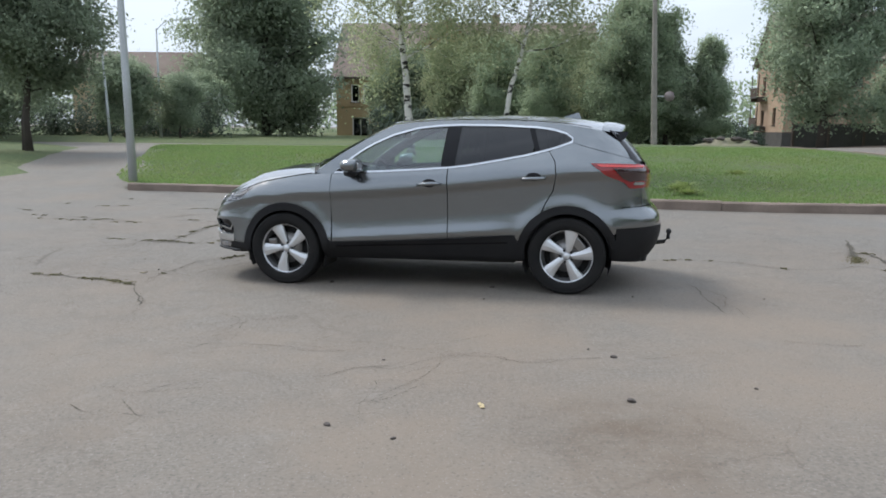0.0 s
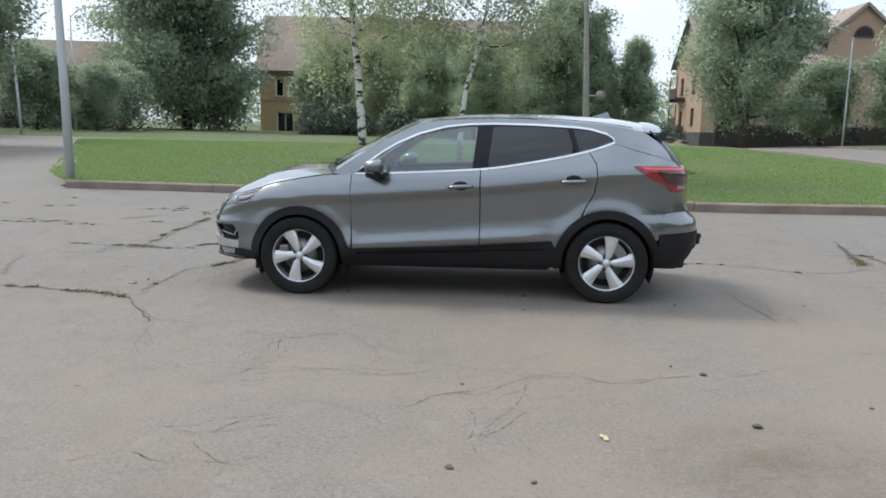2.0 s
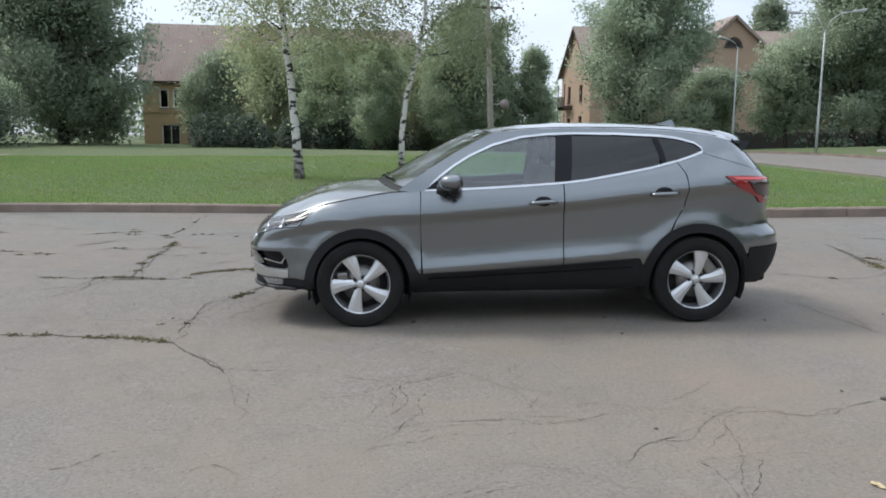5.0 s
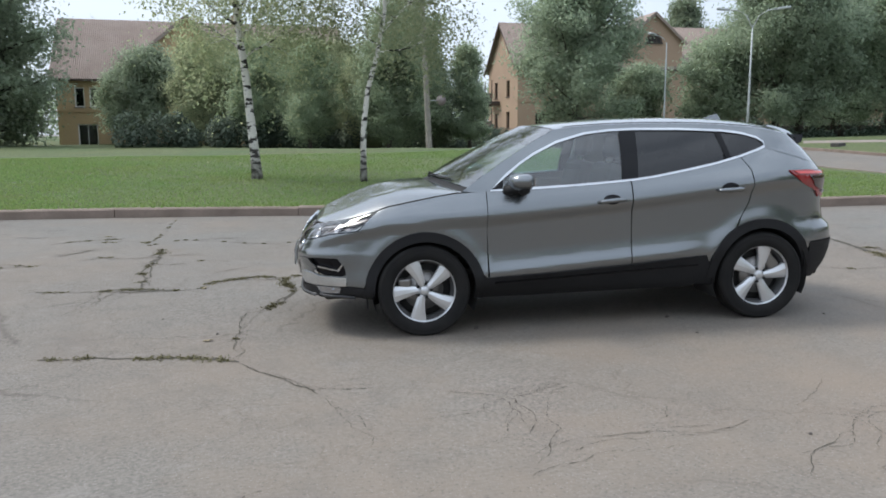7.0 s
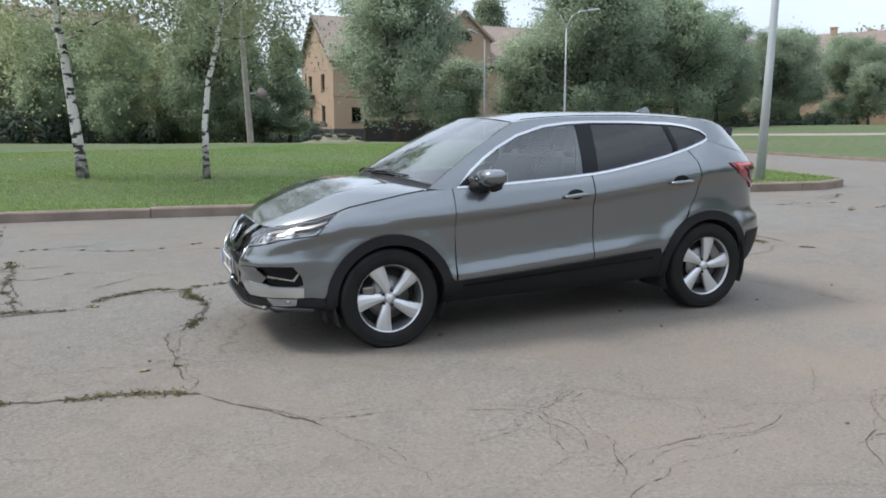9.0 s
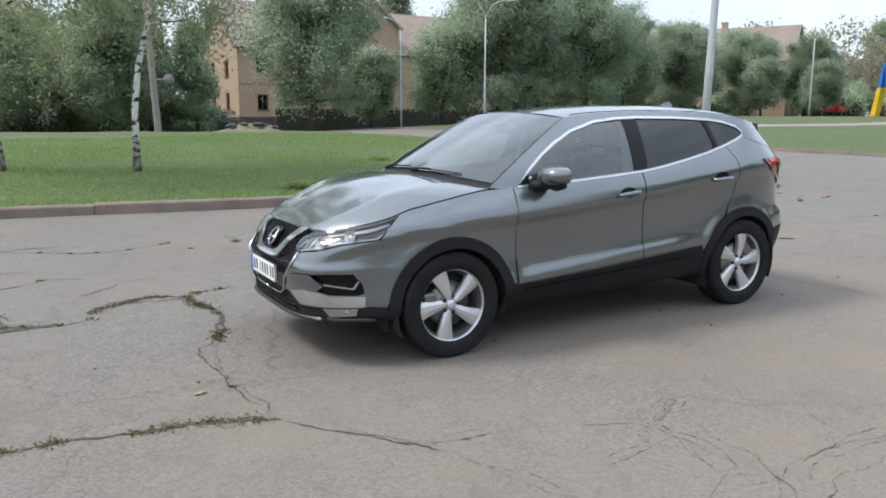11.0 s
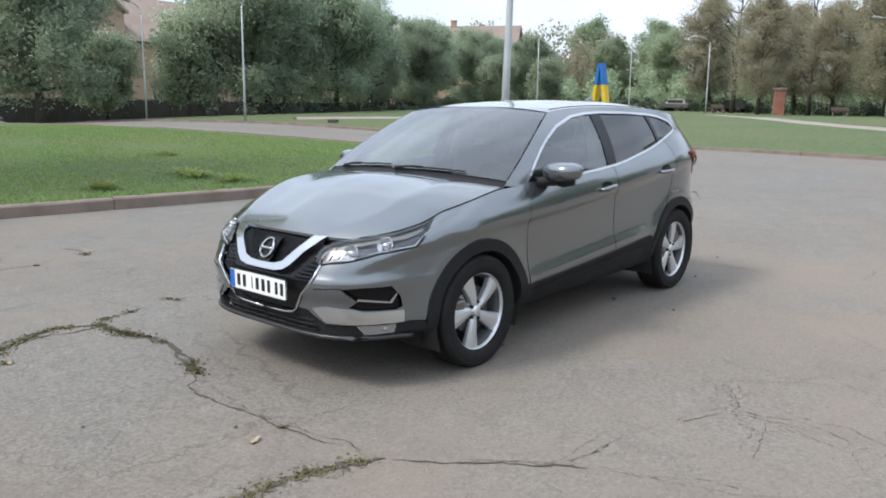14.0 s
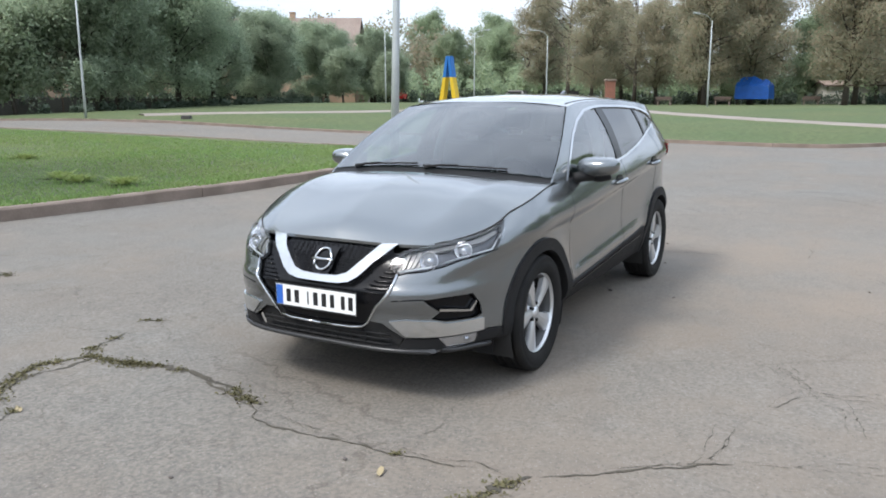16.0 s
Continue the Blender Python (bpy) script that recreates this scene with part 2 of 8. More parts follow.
M = {
    "asphalt": asphalt_mat(),
    "crack": mat("crack_filling", (0.052, 0.046, 0.037), 0.95, vary=0.8, vary_scale=9, second=(0.088, 0.076, 0.054), bump=0.6, bump_scale=60),
    "moss": leaf_mat("dry_moss", (0.090, 0.085, 0.042), (0.15, 0.13, 0.068), 0.2),
    "kerb": mat("kerb_concrete", (0.285, 0.222, 0.182), 0.9, vary=0.9, vary_scale=2.2, second=(0.165, 0.128, 0.102), fine=0.4, fine_scale=50, bump=0.5, bump_scale=60),
    "lawn": mat("lawn_soil", (0.086, 0.128, 0.044), 0.95, vary=1.0, vary_scale=0.22, second=(0.130, 0.142, 0.052), fine=0.85, fine_scale=7, bump=0.8, bump_scale=22),
    "blade": leaf_mat("grass_blades", (0.150, 0.262, 0.076), (0.240, 0.320, 0.120), 0.45, (0.25, 0.285, 0.115)),
    "path": mat("worn_path", (0.30, 0.26, 0.23), 0.9, vary=0.7, vary_scale=0.8, second=(0.23, 0.19, 0.16), fine=0.3, fine_scale=30, bump=0.3, bump_scale=60),
    "bark": mat("grey_bark", (0.075, 0.062, 0.05), 0.9, vary=0.6, vary_scale=3, fine=0.5, fine_scale=18, bump=0.8, bump_scale=14),
    "pole": mat("galvanised_pole", (0.47, 0.50, 0.50), 0.5, 0.25, vary=0.4, vary_scale=3, second=(0.36, 0.37, 0.36), fine=0.15, fine_scale=20),
    "concrete_pole": mat("concrete_pole", (0.33, 0.30, 0.26), 0.9, vary=0.7, vary_scale=2, fine=0.4, fine_scale=25, bump=0.4, bump_scale=30),
    "plaster": mat("ochre_plaster", (0.50, 0.355, 0.20), 0.9, vary=0.7, vary_scale=0.35, second=(0.40, 0.29, 0.175), fine=0.25, fine_scale=9, bump=0.3, bump_scale=30),
    "plaster_pink": mat("brown_plaster", (0.40, 0.285, 0.195), 0.9, vary=0.7, vary_scale=0.35, second=(0.35, 0.24, 0.175), fine=0.25, fine_scale=9, bump=0.3, bump_scale=30),
    "plaster_pale": mat("pale_plaster", (0.55, 0.43, 0.29), 0.9, vary=0.7, vary_scale=0.3, second=(0.45, 0.35, 0.24), fine=0.2, fine_scale=9, bump=0.3, bump_scale=30),
    "plaster_white": mat("whitewash", (0.58, 0.55, 0.50), 0.9, vary=0.7, vary_scale=0.5, second=(0.40, 0.37, 0.33), fine=0.2, fine_scale=9),
    "plinth": mat("dark_plinth", (0.085, 0.078, 0.072), 0.9, vary=0.7, vary_scale=1, fine=0.3, fine_scale=12, bump=0.4, bump_scale=20),
    "slate": mat("asbestos_slate", (0.33, 0.265, 0.225), 0.9, vary=0.8, vary_scale=0.6, second=(0.25, 0.19, 0.16), fine=0.3, fine_scale=8, bump=0.3, bump_scale=20),
    "wood_dark": mat("weathered_wood", (0.10, 0.07, 0.055), 0.8, vary=0.6, vary_scale=2, fine=0.4, fine_scale=20, stretch=(1, 1, 0.2)),
    "frame_white": mat("white_frame", (0.72, 0.71, 0.68), 0.5, vary=0.3, vary_scale=3),
    "pane": glass_mat("window_pane", (0.25, 0.27, 0.28)),
    "dark_room": mat("unlit_room", (0.03, 0.028, 0.026), 0.95, vary=0.5, vary_scale=1),
    # darker copy of the green leaves, with the shade under trees in its colour
    "leaf_shade": leaf_mat("shaded_undergrowth_leaves", (0.055, 0.078, 0.055), (0.095, 0.12, 0.085), 0.35),
    "leaf_dark": leaf_mat("dark_leaves", (0.228, 0.285, 0.188), (0.362, 0.42, 0.288)),
    "leaf_mid": leaf_mat("green_leaves", (0.235, 0.305, 0.19), (0.365, 0.43, 0.275)),
    "leaf_silver": leaf_mat("grey_green_leaves", (0.225, 0.29, 0.195), (0.36, 0.425, 0.29)),
    "leaf_birch": leaf_mat("birch_leaves", (0.26, 0.315, 0.18), (0.43, 0.445, 0.27)),
    "leaf_autumn": leaf_mat("autumn_leaves", (0.37, 0.30, 0.21), (0.28, 0.30, 0.20)),
    "leaf_yellow": leaf_mat("yellow_leaves", (0.30, 0.20, 0.05), (0.20, 0.17, 0.06)),
    "paint_blue": mat("blue_paint", (0.02, 0.14, 0.42), 0.45, vary=0.4, vary_scale=2),
    "paint_yellow": mat("yellow_paint", (0.62, 0.42, 0.03), 0.45, vary=0.4, vary_scale=2),
    "tarp": mat("blue_tarpaulin", (0.01, 0.12, 0.50), 0.5, vary=0.5, vary_scale=2, bump=0.5, bump_scale=4),
    "red_paint": mat("red_paint", (0.48, 0.025, 0.02), 0.3, vary=0.3, vary_scale=2),
    "black_rubber": mat("black_rubber", (0.02, 0.02, 0.02), 0.8),
}


def birch_bark():
    m = mat("birch_bark", (0.62, 0.60, 0.55), 0.8, vary=0.4, vary_scale=2, second=(0.46, 0.43, 0.38), bump=0.4, bump_scale=20)
    n, l = m.node_tree.nodes, m.node_tree.links
    p = n["Principled BSDF"]
    src = p.inputs["Base Color"].links[0].from_socket
    co, mp = n.new("ShaderNodeTexCoord"), n.new("ShaderNodeMapping")
    mp.inputs["Scale"].default_value = (3.6, 3.6, 8.0)
    t, r, x = n.new("ShaderNodeTexNoise"), n.new("ShaderNodeMapRange"), n.new("ShaderNodeMix")
    t.inputs["Scale"].default_value, t.inputs["Detail"].default_value = 1.0, 4.0
    r.inputs["From Min"].default_value, r.inputs["From Max"].default_value = 0.52, 0.57
    x.data_type = "RGBA"
    x.inputs["B"].default_value = (0.03, 0.027, 0.024, 1)
    l.new(co.outputs["Object"], mp.inputs["Vector"])
    l.new(mp.outputs["Vector"], t.inputs["Vector"])
    l.new(t.outputs["Fac"], r.inputs["Value"])
    l.new(r.outputs["Result"], x.inputs["Factor"])
    l.new(src, x.inputs["A"])
    sep, r2, t2, mul, y = n.new("ShaderNodeSeparateXYZ"), n.new("ShaderNodeMapRange"), n.new("ShaderNodeTexNoise"), n.new("ShaderNodeMath"), n.new("ShaderNodeMix")
    r2.inputs["From Min"].default_value, r2.inputs["From Max"].default_value = 1.1, 0.0
    r2.inputs["To Min"].default_value, r2.inputs["To Max"].default_value = 0.0, 1.7
    t2.inputs["Scale"].default_value, t2.inputs["Detail"].default_value = 9.0, 6.0
    mul.operation = "MULTIPLY"
    mul.use_clamp = True
    y.data_type = "RGBA"
    y.inputs["B"].default_value = (0.045, 0.04, 0.034, 1)
    l.new(co.outputs["Object"], sep.inputs["Vector"])
    l.new(co.outputs["Object"], t2.inputs["Vector"])
    l.new(sep.outputs["Z"], r2.inputs["Value"])
    l.new(r2.outputs["Result"], mul.inputs[0])
    l.new(t2.outputs["Fac"], mul.inputs[1])
    l.new(mul.outputs[0], y.inputs["Factor"])
    l.new(x.outputs["Result"], y.inputs["A"])
    l.new(y.outputs["Result"], p.inputs["Base Color"])
    return m


M["birch"] = birch_bark()

# ---- building helpers ----
from mathutils.geometry import delaunay_2d_cdt


def mesh_from(name, verts, faces, material=None, smooth=False):
    me = bpy.data.meshes.new(name)
    me.from_pydata([tuple(v) for v in verts], [], faces)
    me.update()
    if smooth:
        me.polygons.foreach_set("use_smooth", [True] * len(me.polygons))
    if material:
        me.materials.append(material)
    return me


def thing(name, label, category, at=None, group="", kind=""):
    ob = new(name)
    ob.empty_display_size = 0.2
    if at is not None:
        ob.matrix_world = at
    return tagged(ob, label, category, group, kind)


def part(name, data, material, parent, label="", local=None):
    """One mesh object under a thing or a part, from a bmesh or a mesh."""
    if isinstance(data, bmesh.types.BMesh):
        me = bpy.data.meshes.new(name)
        data.to_mesh(me)
        data.free()
    else:
        me = data
    if material and not me.materials:
        me.materials.append(material)
    ob = new(name, me)
    ob.parent = parent
    if local is not None:
        ob.matrix_basis = local
    return tagged(ob, label)


def box(bm, x0, x1, y0, y1, z0, z1, bevel=0.0):
    vs = [bm.verts.new((x, y, z)) for z in (z0, z1) for x, y in ((x0, y0), (x1, y0), (x1, y1), (x0, y1))]
    fs = [bm.faces.new([vs[i] for i in f]) for f in ((0, 3, 2, 1), (4, 5, 6, 7), (0, 1, 5, 4), (1, 2, 6, 5), (2, 3, 7, 6), (3, 0, 4, 7))]
    if bevel:
        es = {e for f in fs for e in f.edges}
        bmesh.ops.bevel(bm, geom=list(es), offset=bevel, segments=2, affect="EDGES", profile=0.5)
    return bm


def boxed(*a, **k):
    return box(bmesh.new(), *a, **k)


def tube_arrays(points, radii, sides=8, cap=True):
    """A tapered tube along points."""
    pts = [Vector(p) for p in points]
    vs, fs = [], []
    for i, p in enumerate(pts):
        d = (pts[min(i + 1, len(pts) - 1)] - pts[max(i - 1, 0)]).normalized()
        a = d.orthogonal() if abs(d.z) < 0.9 else Vector((1, 0, 0))
        a = (a - d * a.dot(d)).normalized()
        b = d.cross(a)
        for k in range(sides):
            w = 2 * math.pi * k / sides
            vs.append(p + (a * math.cos(w) + b * math.sin(w)) * radii[i])
    for i in range(len(pts) - 1):
        for k in range(sides):
            j = (k + 1) % sides
            fs.append((i * sides + k, i * sides + j, (i + 1) * sides + j, (i + 1) * sides + k))
    if cap:
        fs.append(tuple(reversed(range(sides))))
        fs.append(tuple((len(pts) - 1) * sides + k for k in range(sides)))
    return vs, fs


def tube(name, points, radii, material=None, sides=8):
    if not hasattr(radii, "__len__"):
        radii = [radii] * len(points)
    return mesh_from(name, *tube_arrays(points, radii, sides), material, True)


def join_arrays(pieces):
    vs, fs = [], []
    for v, f in pieces:
        o = len(vs)
        vs.extend(v)
        fs.extend(tuple(i + o for i in q) for q in f)
    return vs, fs


def rise(x, y):
    """The lie of the land: level under the car, climbing gently to the east and north."""
    t = max(0.0, x - 3.0)
    u, v = x - 0.016, y - 7.706
    along, far = u * 0.983 - v * 0.186, math.hypot(u, v)
    dip = 0.0185 * max(-1.4, min(1.4, along / 1.323)) * math.exp(-(far / 3.0) ** 4)
    fall = min(1.0, max(0.0, (y - 37.0) / 33.0))
    side = min(1.0, max(0.0, (x - 2.0) / 12.0)) * min(1.0, max(0.0, (72.0 - x) / 30.0))
    north = min(1.0, max(0.0, (y - 15.0) / 17.0))
    return (min(0.95, 0.0205 * t * t / (t + 1.5)) if t else 0.0) + 0.36 * north * north * (3 - 2 * north) + dip - 1.35 * side * fall * fall * (3 - 2 * fall)


def smooth_line(points, step):
    """A soft line through points, as a list of 2D vectors at even steps."""
    p = [Vector(q) for q in points]
    p = [p[0] * 2 - p[1]] + p + [p[-1] * 2 - p[-2]]
    out = []
    for i in range(1, len(p) - 2):
        n = max(1, int((p[i + 1] - p[i]).length / step))
        for k in range(n):
            t = k / n
            a, b, c, d = p[i - 1], p[i], p[i + 1], p[i + 2]
            out.append(0.5 * (2 * b + (c - a) * t + (2 * a - 5 * b + 4 * c - d) * t * t + (3 * b - a - 3 * c + d) * t ** 3))
    out.append(p[-2])
    return out


def filled(poly, step, jitter=0.3, reach=None):
    """A triangulated filling of a 2D outline with inner points."""
    xs, ys = [p[0] for p in poly], [p[1] for p in poly]
    rng = random.Random(5)
    pts = [Vector(p[:2]) for p in poly]
    edges = [(i, (i + 1) % len(poly)) for i in range(len(poly))]
    x = min(xs) + step / 2
    while x < max(xs):
        y = min(ys) + step / 2
        while y < max(ys):
            pts.append(Vector((x + rng.uniform(-jitter, jitter) * step, y + rng.uniform(-jitter, jitter) * step)))
            y += step
        x += step
    v, _, f, *_ = delaunay_2d_cdt(pts, edges, [], 1, 1e-5)
    return v, f


# ---- ground ----
def ground_sheet():
    far, beyond = [-1500, -500, -200, -90, -50, -30, -20, -14, -10], [70, 90, 140, 250, 500, 1500]
    xs = far + [-8 + 0.25 * i for i in range(73)] + [10.5 + 0.5 * i for i in range(16)] + [float(i) for i in range(20, 64, 2)] + beyond
    ys = far + [-4, 0, 2] + [3 + 0.25 * i for i in range(45)] + [15, 17, 20] + [float(i) for i in range(24, 64, 4)] + beyond
    vs = [(x, y, rise(x, y)) for y in ys for x in xs]
    n = len(xs)
    fs = [(j * n + i, j * n + i + 1, (j + 1) * n + i + 1, (j + 1) * n + i) for j in range(len(ys) - 1) for i in range(n - 1)]
    return tagged(new("ground", mesh_from("ground", vs, fs, M["asphalt"], True)), "old bleached cracked asphalt of a wide square", "ground", kind="structure")


ground_sheet()
KERB_LINE = [(-7.45, 17.0), (-5.15, 16.7), (-3.3, 16.35), (-1.6, 15.95), (0.2, 15.4), (1.4, 15.1), (3.65, 14.45), (5.5, 13.85), (7.3, 13.45), (9.0, 13.05), (10.2, 12.65), (11.4, 12.05), (12.2, 12.2),
             (12.8, 13.4), (14.1, 16.5), (14.5, 20), (14.4, 28), (14.2, 37), (13.8, 46)]
EAST_LINE = [(40, -17), (25, -5.5), (19.0, 1.6), (17.8, 3.8), (18.6, 6.6), (19.4, 8.8), (20.0, 11.6), (20.4, 14.5), (21.0, 19), (21.3, 24), (21.7, 27.5), (22.2, 33), (22.0, 38), (22.8, 43), (21, 48)]
LAWN_UP = 0.145


def hump(x, y):
    return (0.07 * math.sin(x * 0.23 + 1) * math.sin(y * 0.19) + 0.03 * math.sin(x * 0.9) * math.sin(y * 0.7 + 2)) * max(0.0, min(1.0, (16 - x) / 3))


def lawn(name, outline, step, label, flat=0.0, soft=()):
    """Soft: the stretch of the outline that runs out level with the asphalt, without a kerb."""
    v, f = filled(outline, step)
    edge, soft = [Vector(p[:2]) for p in outline], [Vector(p[:2]) for p in soft]
    out = []
    for p in v:
        near = min((p - e).length for e in edge)
        up = LAWN_UP + flat + (hump(p.x, p.y) + 0.10) * min(1, near / 5.0)
        if soft:
            q = min(1.0, min((p - e).length for e in soft) / 2.2)
            up = up * q - 0.02 * (1 - q)
        out.append((p.x, p.y, rise(p.x, p.y) + up))
    return tagged(new(name, mesh_from(name, out, f, M["lawn"], True)), label, "lawn", kind="structure")


kerb_pts = smooth_line(KERB_LINE, 0.5)
east_pts = smooth_line(EAST_LINE, 0.8)
west_edge = smooth_line([(-15.9, 46.6), (-15.2, 42), (-14.6, 38), (-13.3, 32.5), (-10.9, 26), (-9.5, 21.8), (-8.6, 18.8), (-7.45, 17.0)], 1.0)
lawn("ground_lawn_island", [(p.x, p.y) for p in kerb_pts[:-1]] + [(13.4, 50), (4, 52), (-10, 52)] + [(p.x, p.y) for p in west_edge[:-1]], 1.6, "mown green lawn with clover behind a low kerb", 0.0, west_edge[:-1])
lawn("ground_lawn_east", [(p.x, p.y) for p in east_pts] + [(22, 60), (60, 62), (230, 62), (230, -90), (60, -60)], 4.0, "green lawn beyond the side road", -0.08)
lawn("ground_lawn_west", [(-11.8, 19.0), (-11.5, 21), (-13.6, 23.8), (-16.2, 30.5), (-18, 36), (-22, 41), (-40, 46), (-70, 46), (-70, 22), (-30, 19.6)], 1.5, "patchy green lawn left of a worn path", -0.10, smooth_line([(-70, 22), (-30, 19.6), (-11.8, 19.0), (-11.5, 21), (-13.6, 23.8), (-16.2, 30.5), (-18, 36), (-22, 41)], 0.5))
lawn("ground_woods", [(-230, 52), (-30, 47), (-16, 46.5), (-10, 52.1), (4, 52.1), (13.4, 50.1), (20.9, 50), (21.9, 60.1), (60, 62.1), (230, 62.1), (230, 230), (-230, 230)], 12.0, "shaded grass under trees and round houses", -0.02, smooth_line([(-230, 52), (-30, 47), (-16, 46.5)], 1.5))


def strip(name, line, width, z, material, label, category):
    pts = smooth_line(line, 0.8)
    vs, fs = [], []
    rng = random.Random(9)
    for i, p in enumerate(pts):
        d = (pts[min(i + 1, len(pts) - 1)] - pts[max(i - 1, 0)]).normalized()
        nrm = Vector((-d.y, d.x))
        wide = width / 2 + rng.uniform(-0.1, 0.1)
        for side, down in ((-1.25, 0.14), (-1, 0), (1, 0), (1.25, 0.14)):
            q = p + nrm * side * wide
            vs.append((q.x, q.y, rise(q.x, q.y) + z - down))
    for i in range(len(pts) - 1):
        for k in range(3):
            fs.append((4 * i + k, 4 * i + k + 1, 4 * i + k + 5, 4 * i + k + 4))
    return tagged(new(name, mesh_from(name, vs, fs, material, True)), label, category, kind="structure")


strip("path_diagonal", [(25.3, 32.5), (34, 25), (46, 22), (62, 27), (80, 33)], 1.6, LAWN_UP + 0.045, M["path"], "pale trodden path across the lawn", "path")
strip("path_east", [(22, -8), (27, 0.5), (37, 7.5), (48, 13), (64, 20)], 1.5, LAWN_UP + 0.045, M["path"], "pale trodden path across the lawn", "path")


def kerb(name, pts, length, first, label, tall=0.165):
    """Kerbstones end to end along a line, each its own piece under one kerb."""
    top = thing(name, label, "kerb", kind="structure")
    dist, acc = [0.0], 0.0
    for a, b in zip(pts, pts[1:]):
        acc += (b - a).length
        dist.append(acc)

    def at(s):
        s = min(max(s, 0), acc - 1e-6)
        i = next(k for k in range(len(dist) - 1) if dist[k + 1] > s)
        return pts[i].lerp(pts[i + 1], (s - dist[i]) / (dist[i + 1] - dist[i]))

    rng = random.Random(3)
    s = first
    while s < acc - 0.1:
        e = min(s + length * rng.uniform(0.97, 1.03), acc)
        lift, slump = rng.uniform(-0.012, 0.012), rng.uniform(-0.012, 0.012)
        n = max(2, int((e - s) / 0.45))
        vs, fs = [], []
        for k in range(n + 1):
            q = s + 0.006 + (e - s - 0.012) * k / n
            p, d = at(q), (at(q + 0.05) - at(q - 0.05)).normalized()
            out = Vector((d.y, -d.x))
            z = rise(p.x, p.y) + lift + slump * k / n
            wob = 0.006 * math.sin(q * 5.1)
            for off, h in ((0.10 + wob, -0.25), (0.095 + wob, tall - 0.027), (0.07, tall - 0.002), (-0.09, tall), (-0.10, -0.25)):
                c = p + out * off
                vs.append((c.x, c.y, z + h))
        for k in range(n):
            for j in range(4):
                fs.append((k * 5 + j, (k + 1) * 5 + j, (k + 1) * 5 + j + 1, k * 5 + j + 1))
        fs += [(4, 3, 2, 1, 0), tuple(n * 5 + j for j in range(5))]
        me = mesh_from("kerbstone", vs, fs, M["kerb"])
        part("kerbstone", me, None, top)
        s = e
    return top


kerb("kerb_island", kerb_pts, 3.2, 0.0, "low weathered reddish-grey concrete kerb edging the lawn")
kerb("kerb_east", east_pts, 3.2, 0.0, "low grey concrete kerb edging the far lawn", 0.09)


# ---- cracks in the asphalt ----
def crack(name, line, width, label, tufts=0.0, seed=1):
    """A ragged dark crack with crumbled fill; tufts: how much dry moss grows in it, per metre."""
    rng = random.Random(seed)
    pts = smooth_line(line, 0.03)
    n = len(pts)
    vs, fs, mv, mf = [], [], [], []
    off = 0.0
    for i, p in enumerate(pts):
        d = (pts[min(i + 1, n - 1)] - pts[max(i - 1, 0)]).normalized()
        nrm = Vector((-d.y, d.x))
        off = off * 0.85 + rng.uniform(-0.011, 0.011)
        bulge = abs(noise.noise(Vector((i * 0.054, seed * 3.7, 0))))
        p = p + nrm * 0.035 * noise.noise(Vector((i * 0.13, seed * 5.1, 2)))
        w = width * (0.155 if width < 0.02 else 0.27 if not tufts else 0.5 if tufts < 5 else 0.78) * (0.36 + 2.1 * bulge ** 1.5) * min(1, 0.2 + i / 4, 0.2 + (n - 1 - i) / 4)
        c = p + nrm * off
        for s in (-1, 1):
            q = c + nrm * s * (w * rng.uniform(0.15, 1.25)) + d * rng.uniform(-0.012, 0.012)
            vs.append((q.x, q.y, rise(q.x, q.y) + 0.0035))
        if tufts and rng.random() < tufts * 0.045 and noise.noise(Vector((i * 0.036, seed * 1.3, 4))) > -0.15:
            for _ in range(44):
                a, r = rng.uniform(0, 6.28), abs(rng.gauss(0, width * 0.9))
                b = c + Vector((math.cos(a), math.sin(a))) * r
                h, u, t = rng.uniform(0.003, 0.013), rng.uniform(0, 6.28), rng.uniform(0.005, 0.012)
                k = len(mv)
                z = rise(b.x, b.y) + 0.003
                mv += [(b.x - t * math.cos(u), b.y - t * math.sin(u), z), (b.x + t * math.cos(u), b.y + t * math.sin(u), z),
                       (b.x + rng.uniform(-0.02, 0.02), b.y + rng.uniform(-0.02, 0.02), z + h)]
                mf.append((k, k + 1, k + 2))
    fs = [(2 * i, 2 * i + 1, 2 * i + 3, 2 * i + 2) for i in range(n - 1)]
    ob = tagged(new(name, mesh_from(name, vs, fs, M["crack"])), label, "crack", "cracks in the asphalt", "structure")
    if mv:
        part("moss", mesh_from("moss", mv, mf, M["moss"]), None, ob, "dry brownish-green moss tufts")
        ob.children[0]["kind"] = "stuff"
    return ob


